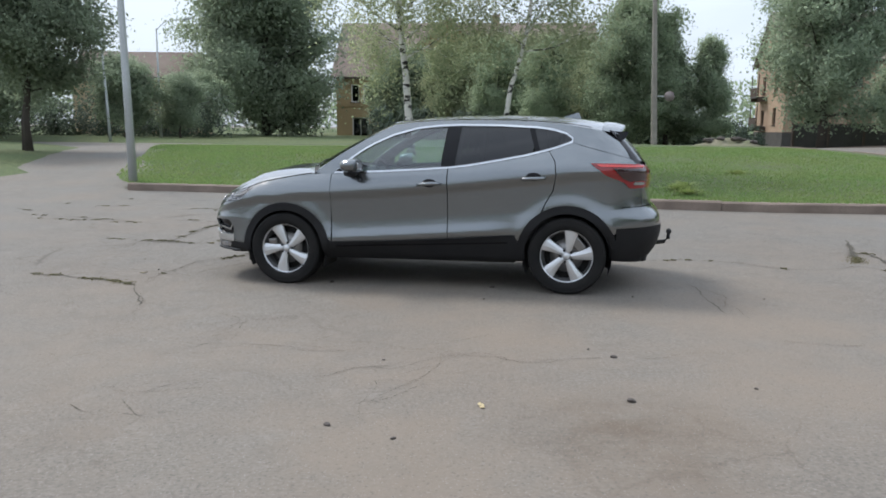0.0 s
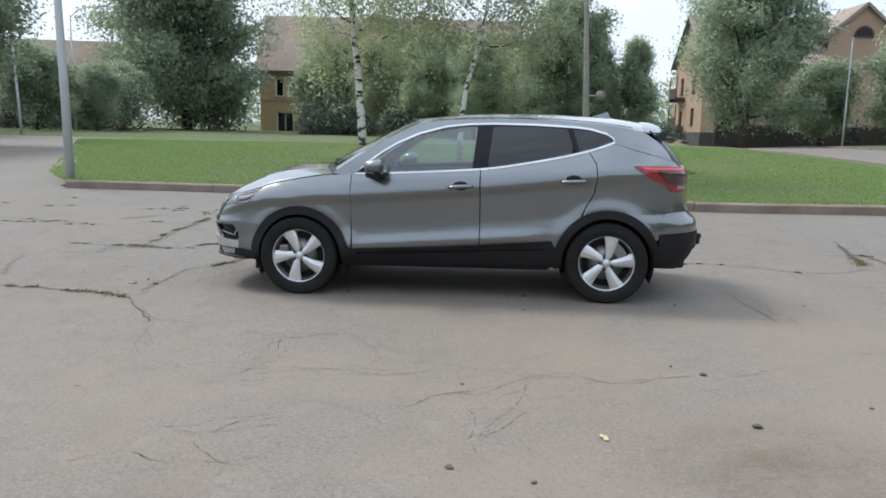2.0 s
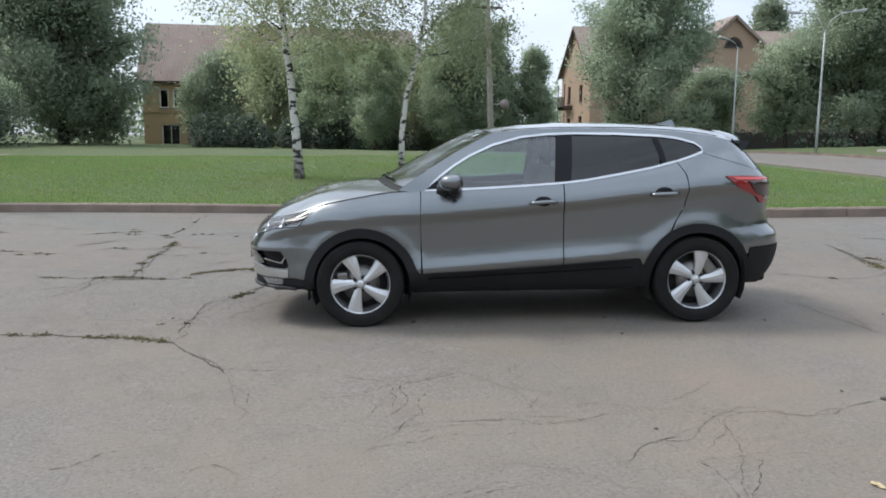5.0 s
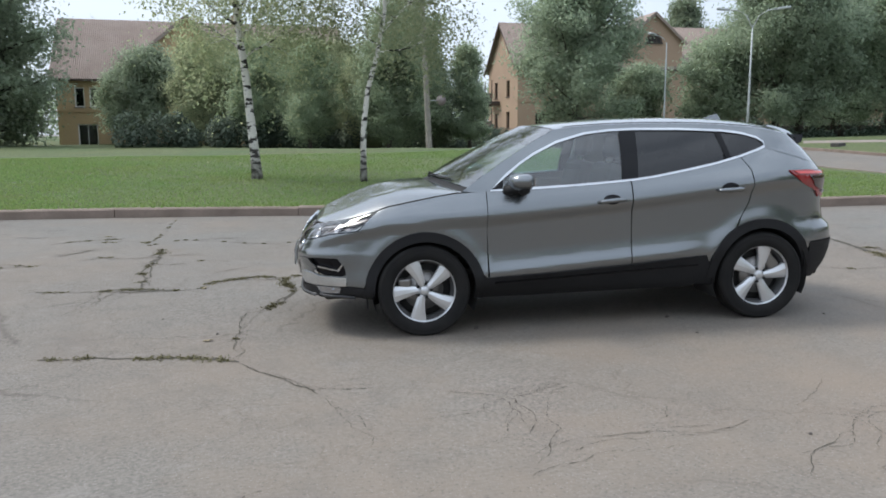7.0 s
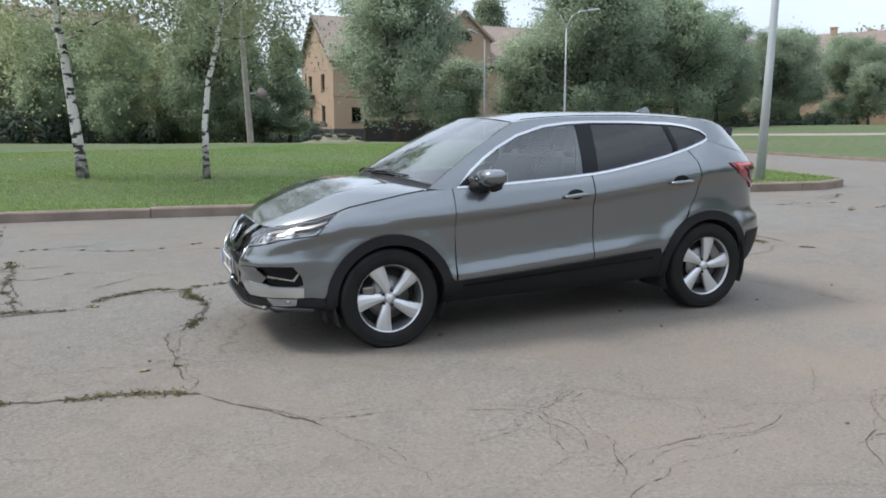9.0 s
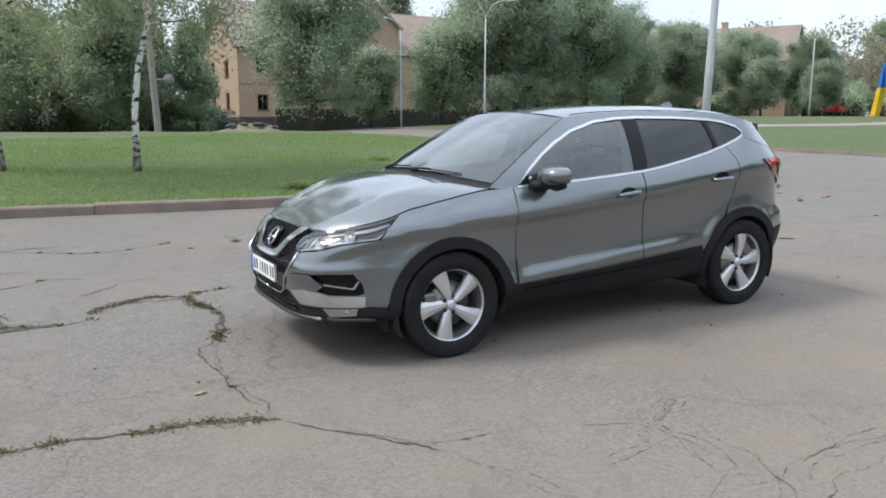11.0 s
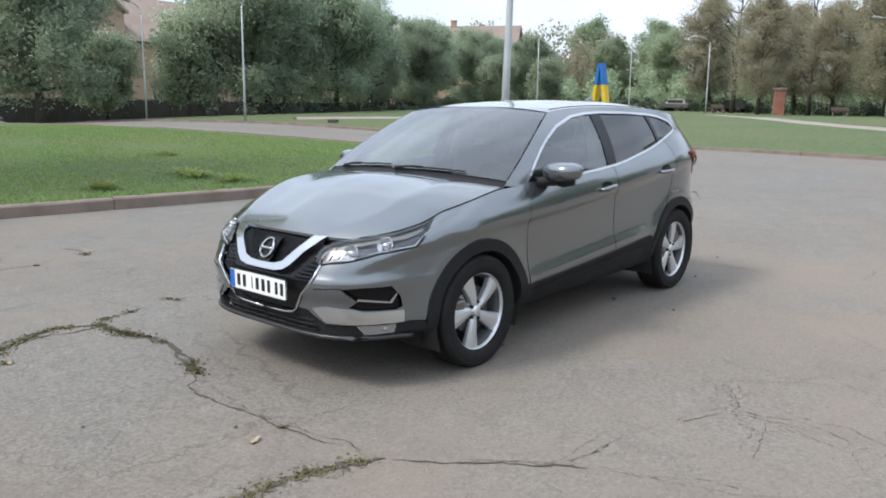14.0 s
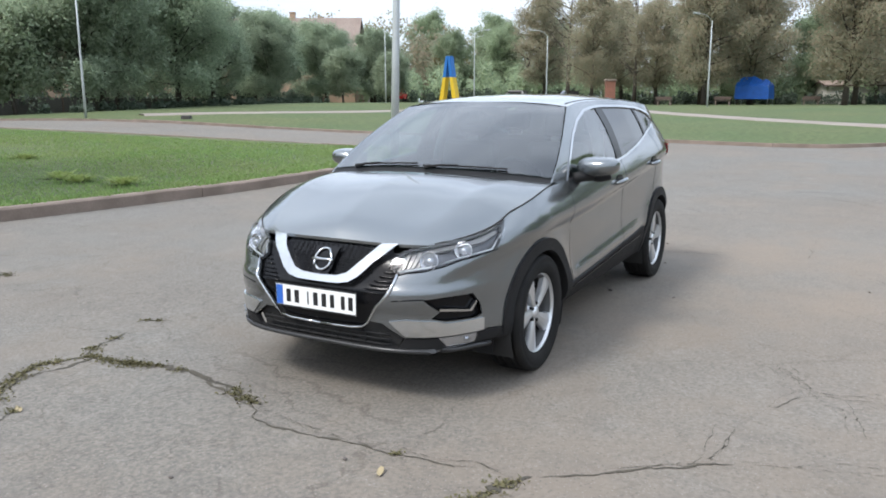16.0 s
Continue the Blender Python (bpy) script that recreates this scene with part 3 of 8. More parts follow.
CRACKS_MOSSY_WEST = [
    ([(-4.15, 7.23), (-4.02, 7.23), (-3.88, 7.18), (-3.72, 7.17), (-3.5, 7.09), (-3.33, 7.05)], 0.04, 3),
    ([(-3.33, 7.05), (-3.12, 6.99), (-2.95, 6.92), (-2.78, 6.82)], 0.046, 12),
    ([(-2.92, 9.62), (-2.66, 9.8), (-2.43, 9.83), (-2.18, 9.75), (-1.97, 9.83), (-1.67, 9.85)], 0.045, 8),
    ([(-2.15, 9.72), (-2.2, 9.39), (-2.14, 9.22), (-2.26, 8.79), (-2.39, 8.52), (-2.43, 8.43)], 0.042, 11),
    ([(-1.38, 9.97), (-1.3, 9.77)], 0.03, 6),
    ([(-2.74, 9.7), (-2.55, 9.75), (-2.37, 9.68), (-2.15, 9.64)], 0.04, 8),
    ([(-2.18, 9.43), (-2.15, 9.15), (-2.21, 8.79), (-2.35, 8.52), (-2.47, 8.32)], 0.042, 10),
    ([(-3.87, 9.55), (-3.7, 9.59), (-3.47, 9.46), (-3.22, 9.42)], 0.04, 6),
    ([(-3.45, 12.26), (-3.46, 11.39), (-3.56, 10.7), (-3.54, 10.06), (-3.54, 9.6)], 0.045, 5),
]
CRACKS_WEST_BRANCHES = [
    ([(-2.79, 6.77), (-2.68, 6.47), (-2.54, 6.34), (-2.49, 6.19), (-2.42, 6.06)], 0.03, 1),
    ([(-2.41, 6.11), (-2.23, 6.07), (-1.96, 6.01)], 0.016, 0),
    ([(-2.79, 6.82), (-2.75, 7.03), (-2.79, 7.19), (-2.71, 7.44), (-2.65, 7.91), (-2.5, 8.32)], 0.012, 0),
    ([(-4.07, 8.84), (-3.97, 9.07), (-3.87, 9.55)], 0.018, 0),
    ([(-4.35, 12.47), (-3.89, 12.72), (-3.58, 13.09), (-3.4, 14.56), (-3.34, 16.11)], 0.018, 1),
    ([(-3.58, 12.66), (-3.11, 13.03), (-2.08, 12.29), (-1.24, 12.51)], 0.022, 2),
    ([(-2.57, 8.17), (-2.67, 7.75), (-2.75, 7.44), (-2.76, 7.05), (-2.82, 6.86)], 0.014, 0),
    ([(-2.68, 7.38), (-2.51, 7.34), (-2.28, 7.33), (-1.98, 7.33)], 0.014, 0),
]
CRACKS_WEST_EDGE = [
    ([(-2.07, 12.15), (-1.82, 12.03), (-1.46, 12.04), (-1.1, 11.97)], 0.02, 1),
    ([(-0.53, 12.64), (-0.52, 12.36), (-0.6, 12)], 0.05, 6),
    ([(-3.54, 9.46), (-3.4, 9.47), (-3.19, 9.36), (-2.98, 9.4)], 0.03, 3),
]
CRACKS_FAR_WEST = [
    ([(-5.62, 11.62), (-5.12, 11.35), (-4.81, 11.31)], 0.045, 2),
    ([(-4.71, 12.1), (-4.53, 12.24), (-4.21, 12.51)], 0.035, 1),
    ([(-3.59, 11.66), (-3.38, 11.91)], 0.06, 6),
    ([(-3.49, 9.75), (-3.5, 10.43), (-3.5, 10.83)], 0.035, 1),
    ([(-4.51, 9.75), (-4.27, 9.64)], 0.035, 2),
    ([(-3.77, 9.53), (-3.49, 9.46), (-3.19, 9.42)], 0.035, 2),
    ([(-4.09, 8.56), (-3.98, 8.8), (-3.84, 9.18), (-3.74, 9.57)], 0.02, 0),
    ([(-2.98, 9.56), (-2.77, 9.79), (-2.41, 9.9)], 0.02, 0),
    ([(-2.79, 7.07), (-2.78, 7.36), (-2.67, 8.14), (-2.54, 8.33), (-2.3, 8.64)], 0.022, 1),
    ([(-4.54, 9.72), (-4.28, 9.64)], 0.03, 1),
    ([(-3.73, 9.41), (-3.22, 9.37)], 0.03, 1),
    ([(-4.07, 8.56), (-3.9, 8.88), (-3.88, 9.63)], 0.022, 0),
]
CRACKS_FAR_ROAD = [
    ([(-7.58, 12.62), (-6.62, 12.05), (-5.76, 11.84), (-4.84, 11.42)], 0.045, 2),
    ([(-4.67, 11.97), (-4.24, 12.43)], 0.04, 1),
    ([(-4.48, 9.68), (-3.77, 9.5), (-3.24, 9.35)], 0.04, 2),
]
CRACKS_NEAR_WEST = [
    ([(-2.52, 6.29), (-2.38, 5.99)], 0.024, 0),
    ([(-2.4, 6.09), (-2.19, 6.03), (-1.95, 5.96)], 0.014, 0),
    ([(-2.37, 5.92), (-2.27, 5.55), (-2.2, 5.33)], 0.012, 0),
    ([(-2.03, 3.57), (-1.94, 3.66)], 0.02, 0),
    ([(-1.64, 3.92), (-1.47, 3.92), (-1.41, 4.01), (-1.25, 4.07), (-1.04, 4.1)], 0.016, 0),
    ([(-1.8, 3.7), (-1.66, 3.62), (-1.52, 3.6), (-1.35, 3.57), (-1.22, 3.59), (-1.12, 3.63)], 0.014, 0),
    ([(-1.53, 3.82), (-1.4, 3.6), (-1.21, 3.48)], 0.011, 0),
    ([(-1.61, 4.72), (-1.5, 4.82), (-1.34, 5.04), (-1.28, 5.24), (-1.15, 5.58), (-0.95, 5.64)], 0.012, 0),
    ([(-1.38, 4.78), (-1.18, 4.83), (-0.93, 4.81), (-0.71, 4.78), (-0.43, 4.78)], 0.01, 0),
    ([(-3.09, 4.68), (-2.87, 4.79), (-2.68, 4.85)], 0.01, 0),
]
CRACKS_NEAR_CORNER = [
    ([(-2.23, 4.44), (-2.17, 4.57), (-2.07, 4.68)], 0.011, 0),
    ([(-2.54, 4.52), (-2.37, 4.56), (-2.23, 4.44)], 0.01, 0),
]
CRACKS_NEAR_MIDDLE = [
    ([(-1.48, 5.07), (-1.39, 5.31), (-1.35, 5.58), (-1.17, 5.64), (-0.98, 5.71)], 0.016, 0),
    ([(-1.63, 4.8), (-1.48, 4.89), (-1.24, 4.91), (-0.99, 4.88), (-0.74, 4.89), (-0.55, 4.86)], 0.011, 0),
    ([(-1.74, 3.98), (-1.56, 3.99), (-1.46, 4.05), (-1.31, 4.1), (-1.1, 4.16)], 0.018, 0),
    ([(-1.47, 3.91), (-1.27, 3.96), (-1.12, 4)], 0.014, 0),
    ([(-1.42, 5.53), (-1.43, 5.34), (-1.56, 5.16), (-1.56, 5.05)], 0.013, 0),
    ([(-1.44, 5.6), (-1.26, 5.61), (-1.01, 5.72)], 0.014, 0),
    ([(-1.87, 4.91), (-1.73, 4.99), (-1.59, 5.03), (-1.5, 4.98)], 0.012, 0),
    ([(-2.36, 5.96), (-2.34, 5.73), (-2.3, 5.43), (-2.25, 5.27), (-2.29, 5.09)], 0.01, 0),
    ([(-1.72, 4.99), (-1.6, 4.89), (-1.43, 4.9)], 0.011, 0),
    ([(-1.5, 5.06), (-1.41, 5.36), (-1.35, 5.56), (-1.17, 5.66), (-0.94, 5.71)], 0.011, 0),
]
CRACKS_NEAR_EAST = [
    ([(-0.04, 4.34), (0.13, 4.51), (0.28, 4.71), (0.49, 4.73), (0.62, 4.65), (0.82, 4.59), (1.02, 4.68), (1.21, 4.72)], 0.015, 0),
    ([(0.04, 4.84), (0.21, 4.72), (0.28, 4.66)], 0.01, 0),
    ([(1.33, 4.67), (1.58, 4.78), (1.85, 4.93), (2.08, 4.93), (2.31, 5.12)], 0.01, 0),
    ([(2.49, 5.24), (2.67, 5.22), (2.89, 5.17), (3.12, 5.12)], 0.02, 0),
    ([(-0.18, 3.77), (-0.04, 3.96), (0.12, 4.15)], 0.011, 0),
    ([(-0.19, 4.17), (-0.01, 4.19), (0.12, 4.21), (0.37, 4.16)], 0.01, 0),
    ([(-0.19, 4.17), (-0.21, 3.81), (-0.2, 3.59)], 0.01, 0),
    ([(-0.43, 4.44), (-0.18, 4.46), (0, 4.53), (0.2, 4.69), (0.4, 4.77), (0.56, 4.69), (0.67, 4.59), (0.84, 4.64), (1.02, 4.71)], 0.015, 0),
    ([(0.2, 4.69), (0.11, 4.36), (-0.03, 4.09), (-0.21, 3.85)], 0.012, 0),
]
CRACKS_RIGHT_WEB = [
    ([(-0, 4.94), (0.17, 5.03), (0.38, 5.17), (0.58, 5.29)], 0.011, 0),
    ([(-1.22, 4.89), (-0.99, 4.89), (-0.78, 4.84), (-0.62, 4.79), (-0.46, 4.83), (-0.18, 4.87)], 0.012, 0),
    ([(-0.77, 4.67), (-1.09, 4.69), (-1.27, 4.74), (-1.4, 4.7), (-1.55, 4.65), (-1.69, 4.61)], 0.012, 0),
    ([(-0.14, 4.9), (0.05, 4.79), (0.19, 4.7), (0.37, 4.75)], 0.014, 0),
    ([(0.19, 4.7), (0.01, 4.57), (-0.31, 4.42), (-0.55, 4.21)], 0.013, 0),
    ([(-0.89, 4.92), (-0.68, 5.11), (-0.53, 5.23)], 0.01, 0),
    ([(-1.45, 5.65), (-1.17, 5.72), (-0.93, 5.79)], 0.016, 0),
    ([(-1.76, 5.84), (-1.6, 5.74), (-1.45, 5.65), (-1.43, 5.49), (-1.65, 5.42), (-1.93, 5.44)], 0.011, 0),
    ([(-1.43, 5.49), (-1.46, 5.34), (-1.55, 5.17)], 0.011, 0),
]
CRACKS_EAST_SIDE = [
    ([(2.43, 7.14), (2.4, 6.55), (2.39, 6.01)], 0.03, 0),
    ([(2.28, 8.49), (2.82, 8.6), (3.23, 8.49), (3.57, 8.25), (3.88, 8.12), (4.21, 8.15), (4.54, 8.32), (4.76, 7.89)], 0.03, 2),
    ([(5.3, 10.35), (4.92, 9.35), (4.62, 8.57)], 0.075, 12),
    ([(5.01, 9.23), (4.97, 8.7), (4.88, 8.44)], 0.05, 7),
    ([(2.42, 7.02), (2.58, 6.68), (2.43, 6.22)], 0.02, 0),
    ([(2.44, 6.64), (2.52, 6.32), (2.52, 5.89)], 0.02, 0),
    ([(2.76, 5.21), (3.85, 4.98)], 0.013, 0),
    ([(-1.73, 5.84), (-1.43, 5.71), (-1.41, 5.58), (-1.57, 5.48), (-1.54, 5.32)], 0.012, 0),
    ([(-1.57, 5.48), (-1.93, 5.48)], 0.01, 0),
    ([(-2.61, 6.49), (-2.55, 6.38), (-2.5, 6.24), (-2.47, 6.12)], 0.018, 0),
    ([(-2.43, 6.16), (-2.25, 6.11), (-2.05, 6.08), (-1.97, 6.06)], 0.013, 0),
]
for number, (line, width, tufts) in enumerate(CRACKS_MOSSY_WEST + CRACKS_WEST_BRANCHES + CRACKS_WEST_EDGE + CRACKS_FAR_WEST + CRACKS_FAR_ROAD + CRACKS_NEAR_WEST + CRACKS_NEAR_CORNER + CRACKS_NEAR_MIDDLE + CRACKS_NEAR_EAST + CRACKS_RIGHT_WEB + CRACKS_EAST_SIDE):
    crack("asphalt_crack", line, width, "ragged dark crack in old asphalt" + (" with dry moss" if tufts > 3 else ""), tufts, number + 1)
# short breaks and scabs scattered over the far, worst worn part of the square
scatter = random.Random(21)
for number in range(34):
    west = number < 24
    x, y = (scatter.uniform(-8.6, -2.6), scatter.uniform(10.2, 16.0)) if west else (scatter.uniform(3.5, 10.0), scatter.uniform(7.8, 12.0))
    y -= max(0.0, (x + 7.4) * 0.28) * (y > 14.2) if west else 0.0
    turn, long = scatter.gauss(-0.25, 0.35), scatter.uniform(0.4, 1.25)
    line = [(x + long * k / 3 * math.cos(turn) + scatter.gauss(0, 0.04), y + long * k / 3 * math.sin(turn) + scatter.gauss(0, 0.05)) for k in range(4)]
    crack("asphalt_crack", line, scatter.uniform(0.03, 0.055), "short ragged dark break in old asphalt", scatter.choice((0, 1, 1, 2)), number + 200)


# ---- grass blades, thickest along the kerb ----
def grass(name, spots, count, height, seed, label):
    rng = np.random.default_rng(seed)
    (x0, x1), (y0, y1) = spots
    poly = [(p.x, p.y) for p in kerb_pts] + [(4, 52)] + [(p.x, p.y) for p in west_edge]
    px, py = np.array([p[0] for p in poly]), np.array([p[1] for p in poly])
    x, y = rng.uniform(x0, x1, count), y0 + (y1 - y0) * rng.uniform(0, 1, count) ** 1.6
    inside = np.zeros(count, bool)
    for i in range(len(poly)):
        j = i - 1
        cond = (py[i] > y) != (py[j] > y)
        with np.errstate(divide="ignore", invalid="ignore"):
            cross = (px[j] - px[i]) * (y - py[i]) / (py[j] - py[i]) + px[i]
        inside ^= cond & (x < cross)
    x, y = x[inside], y[inside]
    n = len(x)
    near = np.min(np.hypot(x[:, None] - px[None, :len(kerb_pts)], y[:, None] - py[None, :len(kerb_pts)]), axis=1)
    z = np.array([rise(a, b) for a, b in zip(x, y)]) + LAWN_UP + (np.array([hump(a, b) for a, b in zip(x, y)]) + 0.10) * np.minimum(1, near / 5.0) - 0.01
    u, h = rng.uniform(0, 6.283, n), height * rng.uniform(0.5, 1.4, n) * (1 + 0.6 * (near < 0.6))
    w = rng.uniform(0.010, 0.022, n)
    lean = rng.normal(0, 0.5, (n, 2)) * h[:, None]
    co = np.zeros((n, 3, 3))
    co[:, 0], co[:, 1], co[:, 2] = (np.stack(q, 1) for q in ((x - w * np.cos(u), y - w * np.sin(u), z), (x + w * np.cos(u), y + w * np.sin(u), z), (x + lean[:, 0], y + lean[:, 1], z + h)))
    return tagged(raw_mesh(name, co, M["blade"]), label, "grass", kind="stuff")


def raw_mesh(name, co, material, parent=None, centre=None):
    """Loose polygons from an array of n x k x 3 corners; centre: leaves turn their upper sides away from it and shade softly."""
    n, k = co.shape[:2]
    soft = None
    if centre is not None:
        own = np.cross(co[:, 1] - co[:, 0], co[:, 2] - co[:, 0])
        own /= np.linalg.norm(own, axis=1)[:, None] + 1e-9
        away = co.mean(1) - centre
        away /= np.linalg.norm(away, axis=1)[:, None] + 1e-9
        away[:, 2] += 1.1
        turn = (own * away).sum(1) < 0
        co[turn] = co[turn][:, ::-1]
        own[turn] *= -1
        soft = own * 0.6 + away
        soft /= np.linalg.norm(soft, axis=1)[:, None]
    me = bpy.data.meshes.new(name)
    me.vertices.add(n * k)
    me.vertices.foreach_set("co", co.reshape(-1).astype(np.float32))
    me.loops.add(n * k)
    me.loops.foreach_set("vertex_index", np.arange(n * k, dtype=np.int32))
    me.polygons.add(n)
    me.polygons.foreach_set("loop_start", np.arange(0, n * k, k, dtype=np.int32))
    me.update(calc_edges=True)
    me.materials.append(material)
    if soft is not None:
        me.polygons.foreach_set("use_smooth", np.ones(n, dtype=bool))
        me.normals_split_custom_set_from_vertices(np.repeat(soft, k, axis=0).tolist())
    ob = new(name, me)
    ob.parent = parent
    return ob


grass("lawn_grass", ((-14, 13.5), (10.9, 34)), 300000, 0.042, 4, "short green grass blades of a mown lawn")


# ---- trees ----
def leaf_cloud(rng, centres, spread, per, size, flat=1.0, hang=0.0):
    """Leaves as small folded lozenges scattered round the centres."""
    c = np.repeat(centres, per, axis=0)
    n = len(c)
    sp = np.repeat(np.atleast_1d(spread) * np.ones(len(centres)), per)[:, None]
    p = c + rng.normal(0, 1, (n, 3)) * sp * np.array([1, 1, flat])
    if hang:
        p[:, 2] -= np.abs(rng.normal(0, hang, n))
    a = rng.normal(0, 1, (n, 3))
    a /= np.linalg.norm(a, axis=1)[:, None]
    b = np.cross(a, rng.normal(0, 1, (n, 3)))
    b /= np.linalg.norm(b, axis=1)[:, None]
    s = size * rng.uniform(0.6, 1.4, n)[:, None]
    return np.stack((p - a * s, p + b * s * 0.5, p + a * s, p - b * s * 0.5), 1)


def limb_points(rng, start, direction, length, bend, n=6):
    pts, d = [Vector(start)], Vector(direction).normalized()
    for _ in range(n):
        d = (d + Vector((rng.gauss(0, bend), rng.gauss(0, bend), rng.gauss(0, bend) + 0.04))).normalized()
        pts.append(pts[-1] + d * length / n)
    return pts


def tree(name, label, seed, height, radius, base, leaves, bark="bark", leaf_size=0.16, leafy=95, limbs=15, trunk_r=0.16, trunk_line=None, hang=0.0, shape=1.0,
         clump=0.42, gaps=0.0, stems=1, sub=4):
    """A tapered trunk with limbs, and a crown of loose leaves in clumps with gaps. shape: above 1 narrows the crown towards its top."""
    rng, nr = random.Random(seed), np.random.default_rng(seed)
    top = thing(name, label, "tree")
    wood, centres, spreads = [], [], []
    for stem in range(stems):
        ang = stem * 2.4 + seed
        foot = Vector((0.22 * math.cos(ang), 0.22 * math.sin(ang), -0.3)) if stems > 1 else Vector((0, 0, -0.3))
        if trunk_line:
            line = [foot] + [Vector(p) for p in trunk_line]
        else:
            lean = Vector((rng.uniform(-0.05, 0.05) + (0.12 * math.cos(ang) if stems > 1 else 0), rng.uniform(-0.05, 0.05) + (0.12 * math.sin(ang) if stems > 1 else 0), 1))
            line = [foot] + [foot + lean * height * 0.93 * k / 7 + Vector((rng.gauss(0, 0.1), rng.gauss(0, 0.1), 0.3)) for k in range(1, 8)]
        k = len(line) - 1
        wood.append(tube_arrays(line, [trunk_r * (1.25 if i == 0 else 1) * (1 - 0.86 * i / k) + 0.012 for i in range(k + 1)], 9))
        for j in range(limbs):
            f = base / height + (0.97 - base / height) * (j + rng.random()) / limbs
            i = min(int(f * k), k - 1)
            at = line[i].lerp(line[i + 1], f * k - i)
            g = (f - base / height) / (1 - base / height)
            reach = radius * (math.sin(math.pi * min(1, (0.16 + 0.84 * g))) ** 0.6 if shape <= 1 else (1 - g) ** (shape - 1) * min(1, 0.45 + 3 * g)) * rng.uniform(0.65, 1.1) + 0.25
            a = j * 2.399 + rng.uniform(-0.5, 0.5)
            up = rng.uniform(0.15, 0.75) + 0.5 * g
            pts = limb_points(rng, at, (math.cos(a), math.sin(a), up), reach, 0.13)
            if gaps < 0.2 and bark != "birch":
                centres.append(at + Vector((rng.gauss(0, 0.35), rng.gauss(0, 0.35), 0.2)))
                spreads.append(clump * 1.1)
            r0 = trunk_r * (0.22 if bark == "birch" else 0.42) * (1 - 0.6 * g)
            wood.append(tube_arrays(pts, [r0 * (1 - 0.85 * q / 6) + 0.006 for q in range(7)], 5, False))
            for q in range(sub):
                b = pts[2 + q % 5]
                sp = limb_points(rng, b, (math.cos(a + rng.uniform(-1.2, 1.2)), math.sin(a + rng.uniform(-1.2, 1.2)), rng.uniform(-0.3, 0.8)), reach * rng.uniform(0.3, 0.55), 0.2, 4)
                wood.append(tube_arrays(sp, [r0 * 0.35 * (1 - 0.8 * w / 4) + 0.004 for w in range(5)], 4, False))
                for w in (2, 4):
                    if rng.random() > gaps:
                        centres.append(sp[w])
                        spreads.append(clump * rng.uniform(0.6, 1.25))
            if rng.random() > gaps:
                centres.append(pts[-1])
                spreads.append(clump * rng.uniform(0.7, 1.2))
    part("trunk", mesh_from("trunk", *join_arrays(wood), M[bark], True), None, top)
    if centres:
        c = np.array([tuple(v) for v in centres])
        if bark != "birch":
            leafy, leaf_size = int(leafy * 1.5), leaf_size * 0.8
        co = leaf_cloud(nr, c, np.array(spreads), leafy, leaf_size, 0.8, hang)
        middle = c.mean(0)
        heart = np.repeat(0.6 * c + 0.4 * np.array([middle[0], middle[1], middle[2] * 0.8]), leafy, axis=0)
        raw_mesh("crown", co, M[leaves], top, heart)
    return top


def at(x, y, turn=0.0, size=1.0, up=0.0):
    return Matrix.LocRotScale((x, y, rise(x, y) + LAWN_UP + up), Euler((0, 0, radians(turn))), (size, size, size))


def put(ob, x, y, turn=0.0, size=1.0, up=0.06):
    ob.matrix_basis = at(x, y, turn, size, up)
    return ob


def again(ob, x, y, turn=0.0, size=1.0, up=0.06):
    made = copy_thing(ob, at(x, y, turn, 1.0, up))
    made.scale = (size, size, size)
    return made

# ---- the shape of the car's body: x forward, y to its left, z up, middle of the wheelbase at 0 ----
def curve(x, pts):
    """A smooth line through (x, y) pairs with rising x; level beyond its ends."""
    if x <= pts[0][0]:
        return pts[0][1]
    if x >= pts[-1][0]:
        return pts[-1][1]
    i = next(k for k in range(len(pts) - 1) if pts[k + 1][0] >= x)

    def slope(k):
        if k == 0 or k == len(pts) - 1:
            j = 0 if k == 0 else len(pts) - 2
            return (pts[j + 1][1] - pts[j][1]) / (pts[j + 1][0] - pts[j][0])
        d0 = (pts[k][1] - pts[k - 1][1]) / (pts[k][0] - pts[k - 1][0])
        d1 = (pts[k + 1][1] - pts[k][1]) / (pts[k + 1][0] - pts[k][0])
        return 0.0 if d0 * d1 <= 0 else 2 * d0 * d1 / (d0 + d1)

    (x0, y0), (x1, y1) = pts[i], pts[i + 1]
    h, t = x1 - x0, (x - x0) / (x1 - x0)
    return (y0 * (2 * t ** 3 - 3 * t * t + 1) + slope(i) * h * (t ** 3 - 2 * t * t + t) + y1 * (3 * t * t - 2 * t ** 3) + slope(i + 1) * h * (t ** 3 - t * t))


BELT = [(-2.2, 1.36), (-1.355, 1.327), (-1.138, 1.258), (-0.7, 1.168), (-0.28, 1.108), (0.3, 1.075), (0.82, 1.056), (1.05, 1.05), (1.3, 1.015), (1.6, 0.955), (1.85, 0.885), (2.05, 0.825), (2.25, 0.80)]
SHOULDER = [(-2.2, 1.11), (-1.6, 1.095), (-1.21, 1.065), (-0.25, 0.968), (0.85, 0.888), (1.3, 0.87), (1.7, 0.83), (2.2, 0.70)]
BELT_Y = [(-2.2, 0.79), (-1.35, 0.80), (-0.7, 0.845), (0.2, 0.862), (0.8, 0.845), (1.05, 0.825), (1.5, 0.84), (2.2, 0.825)]
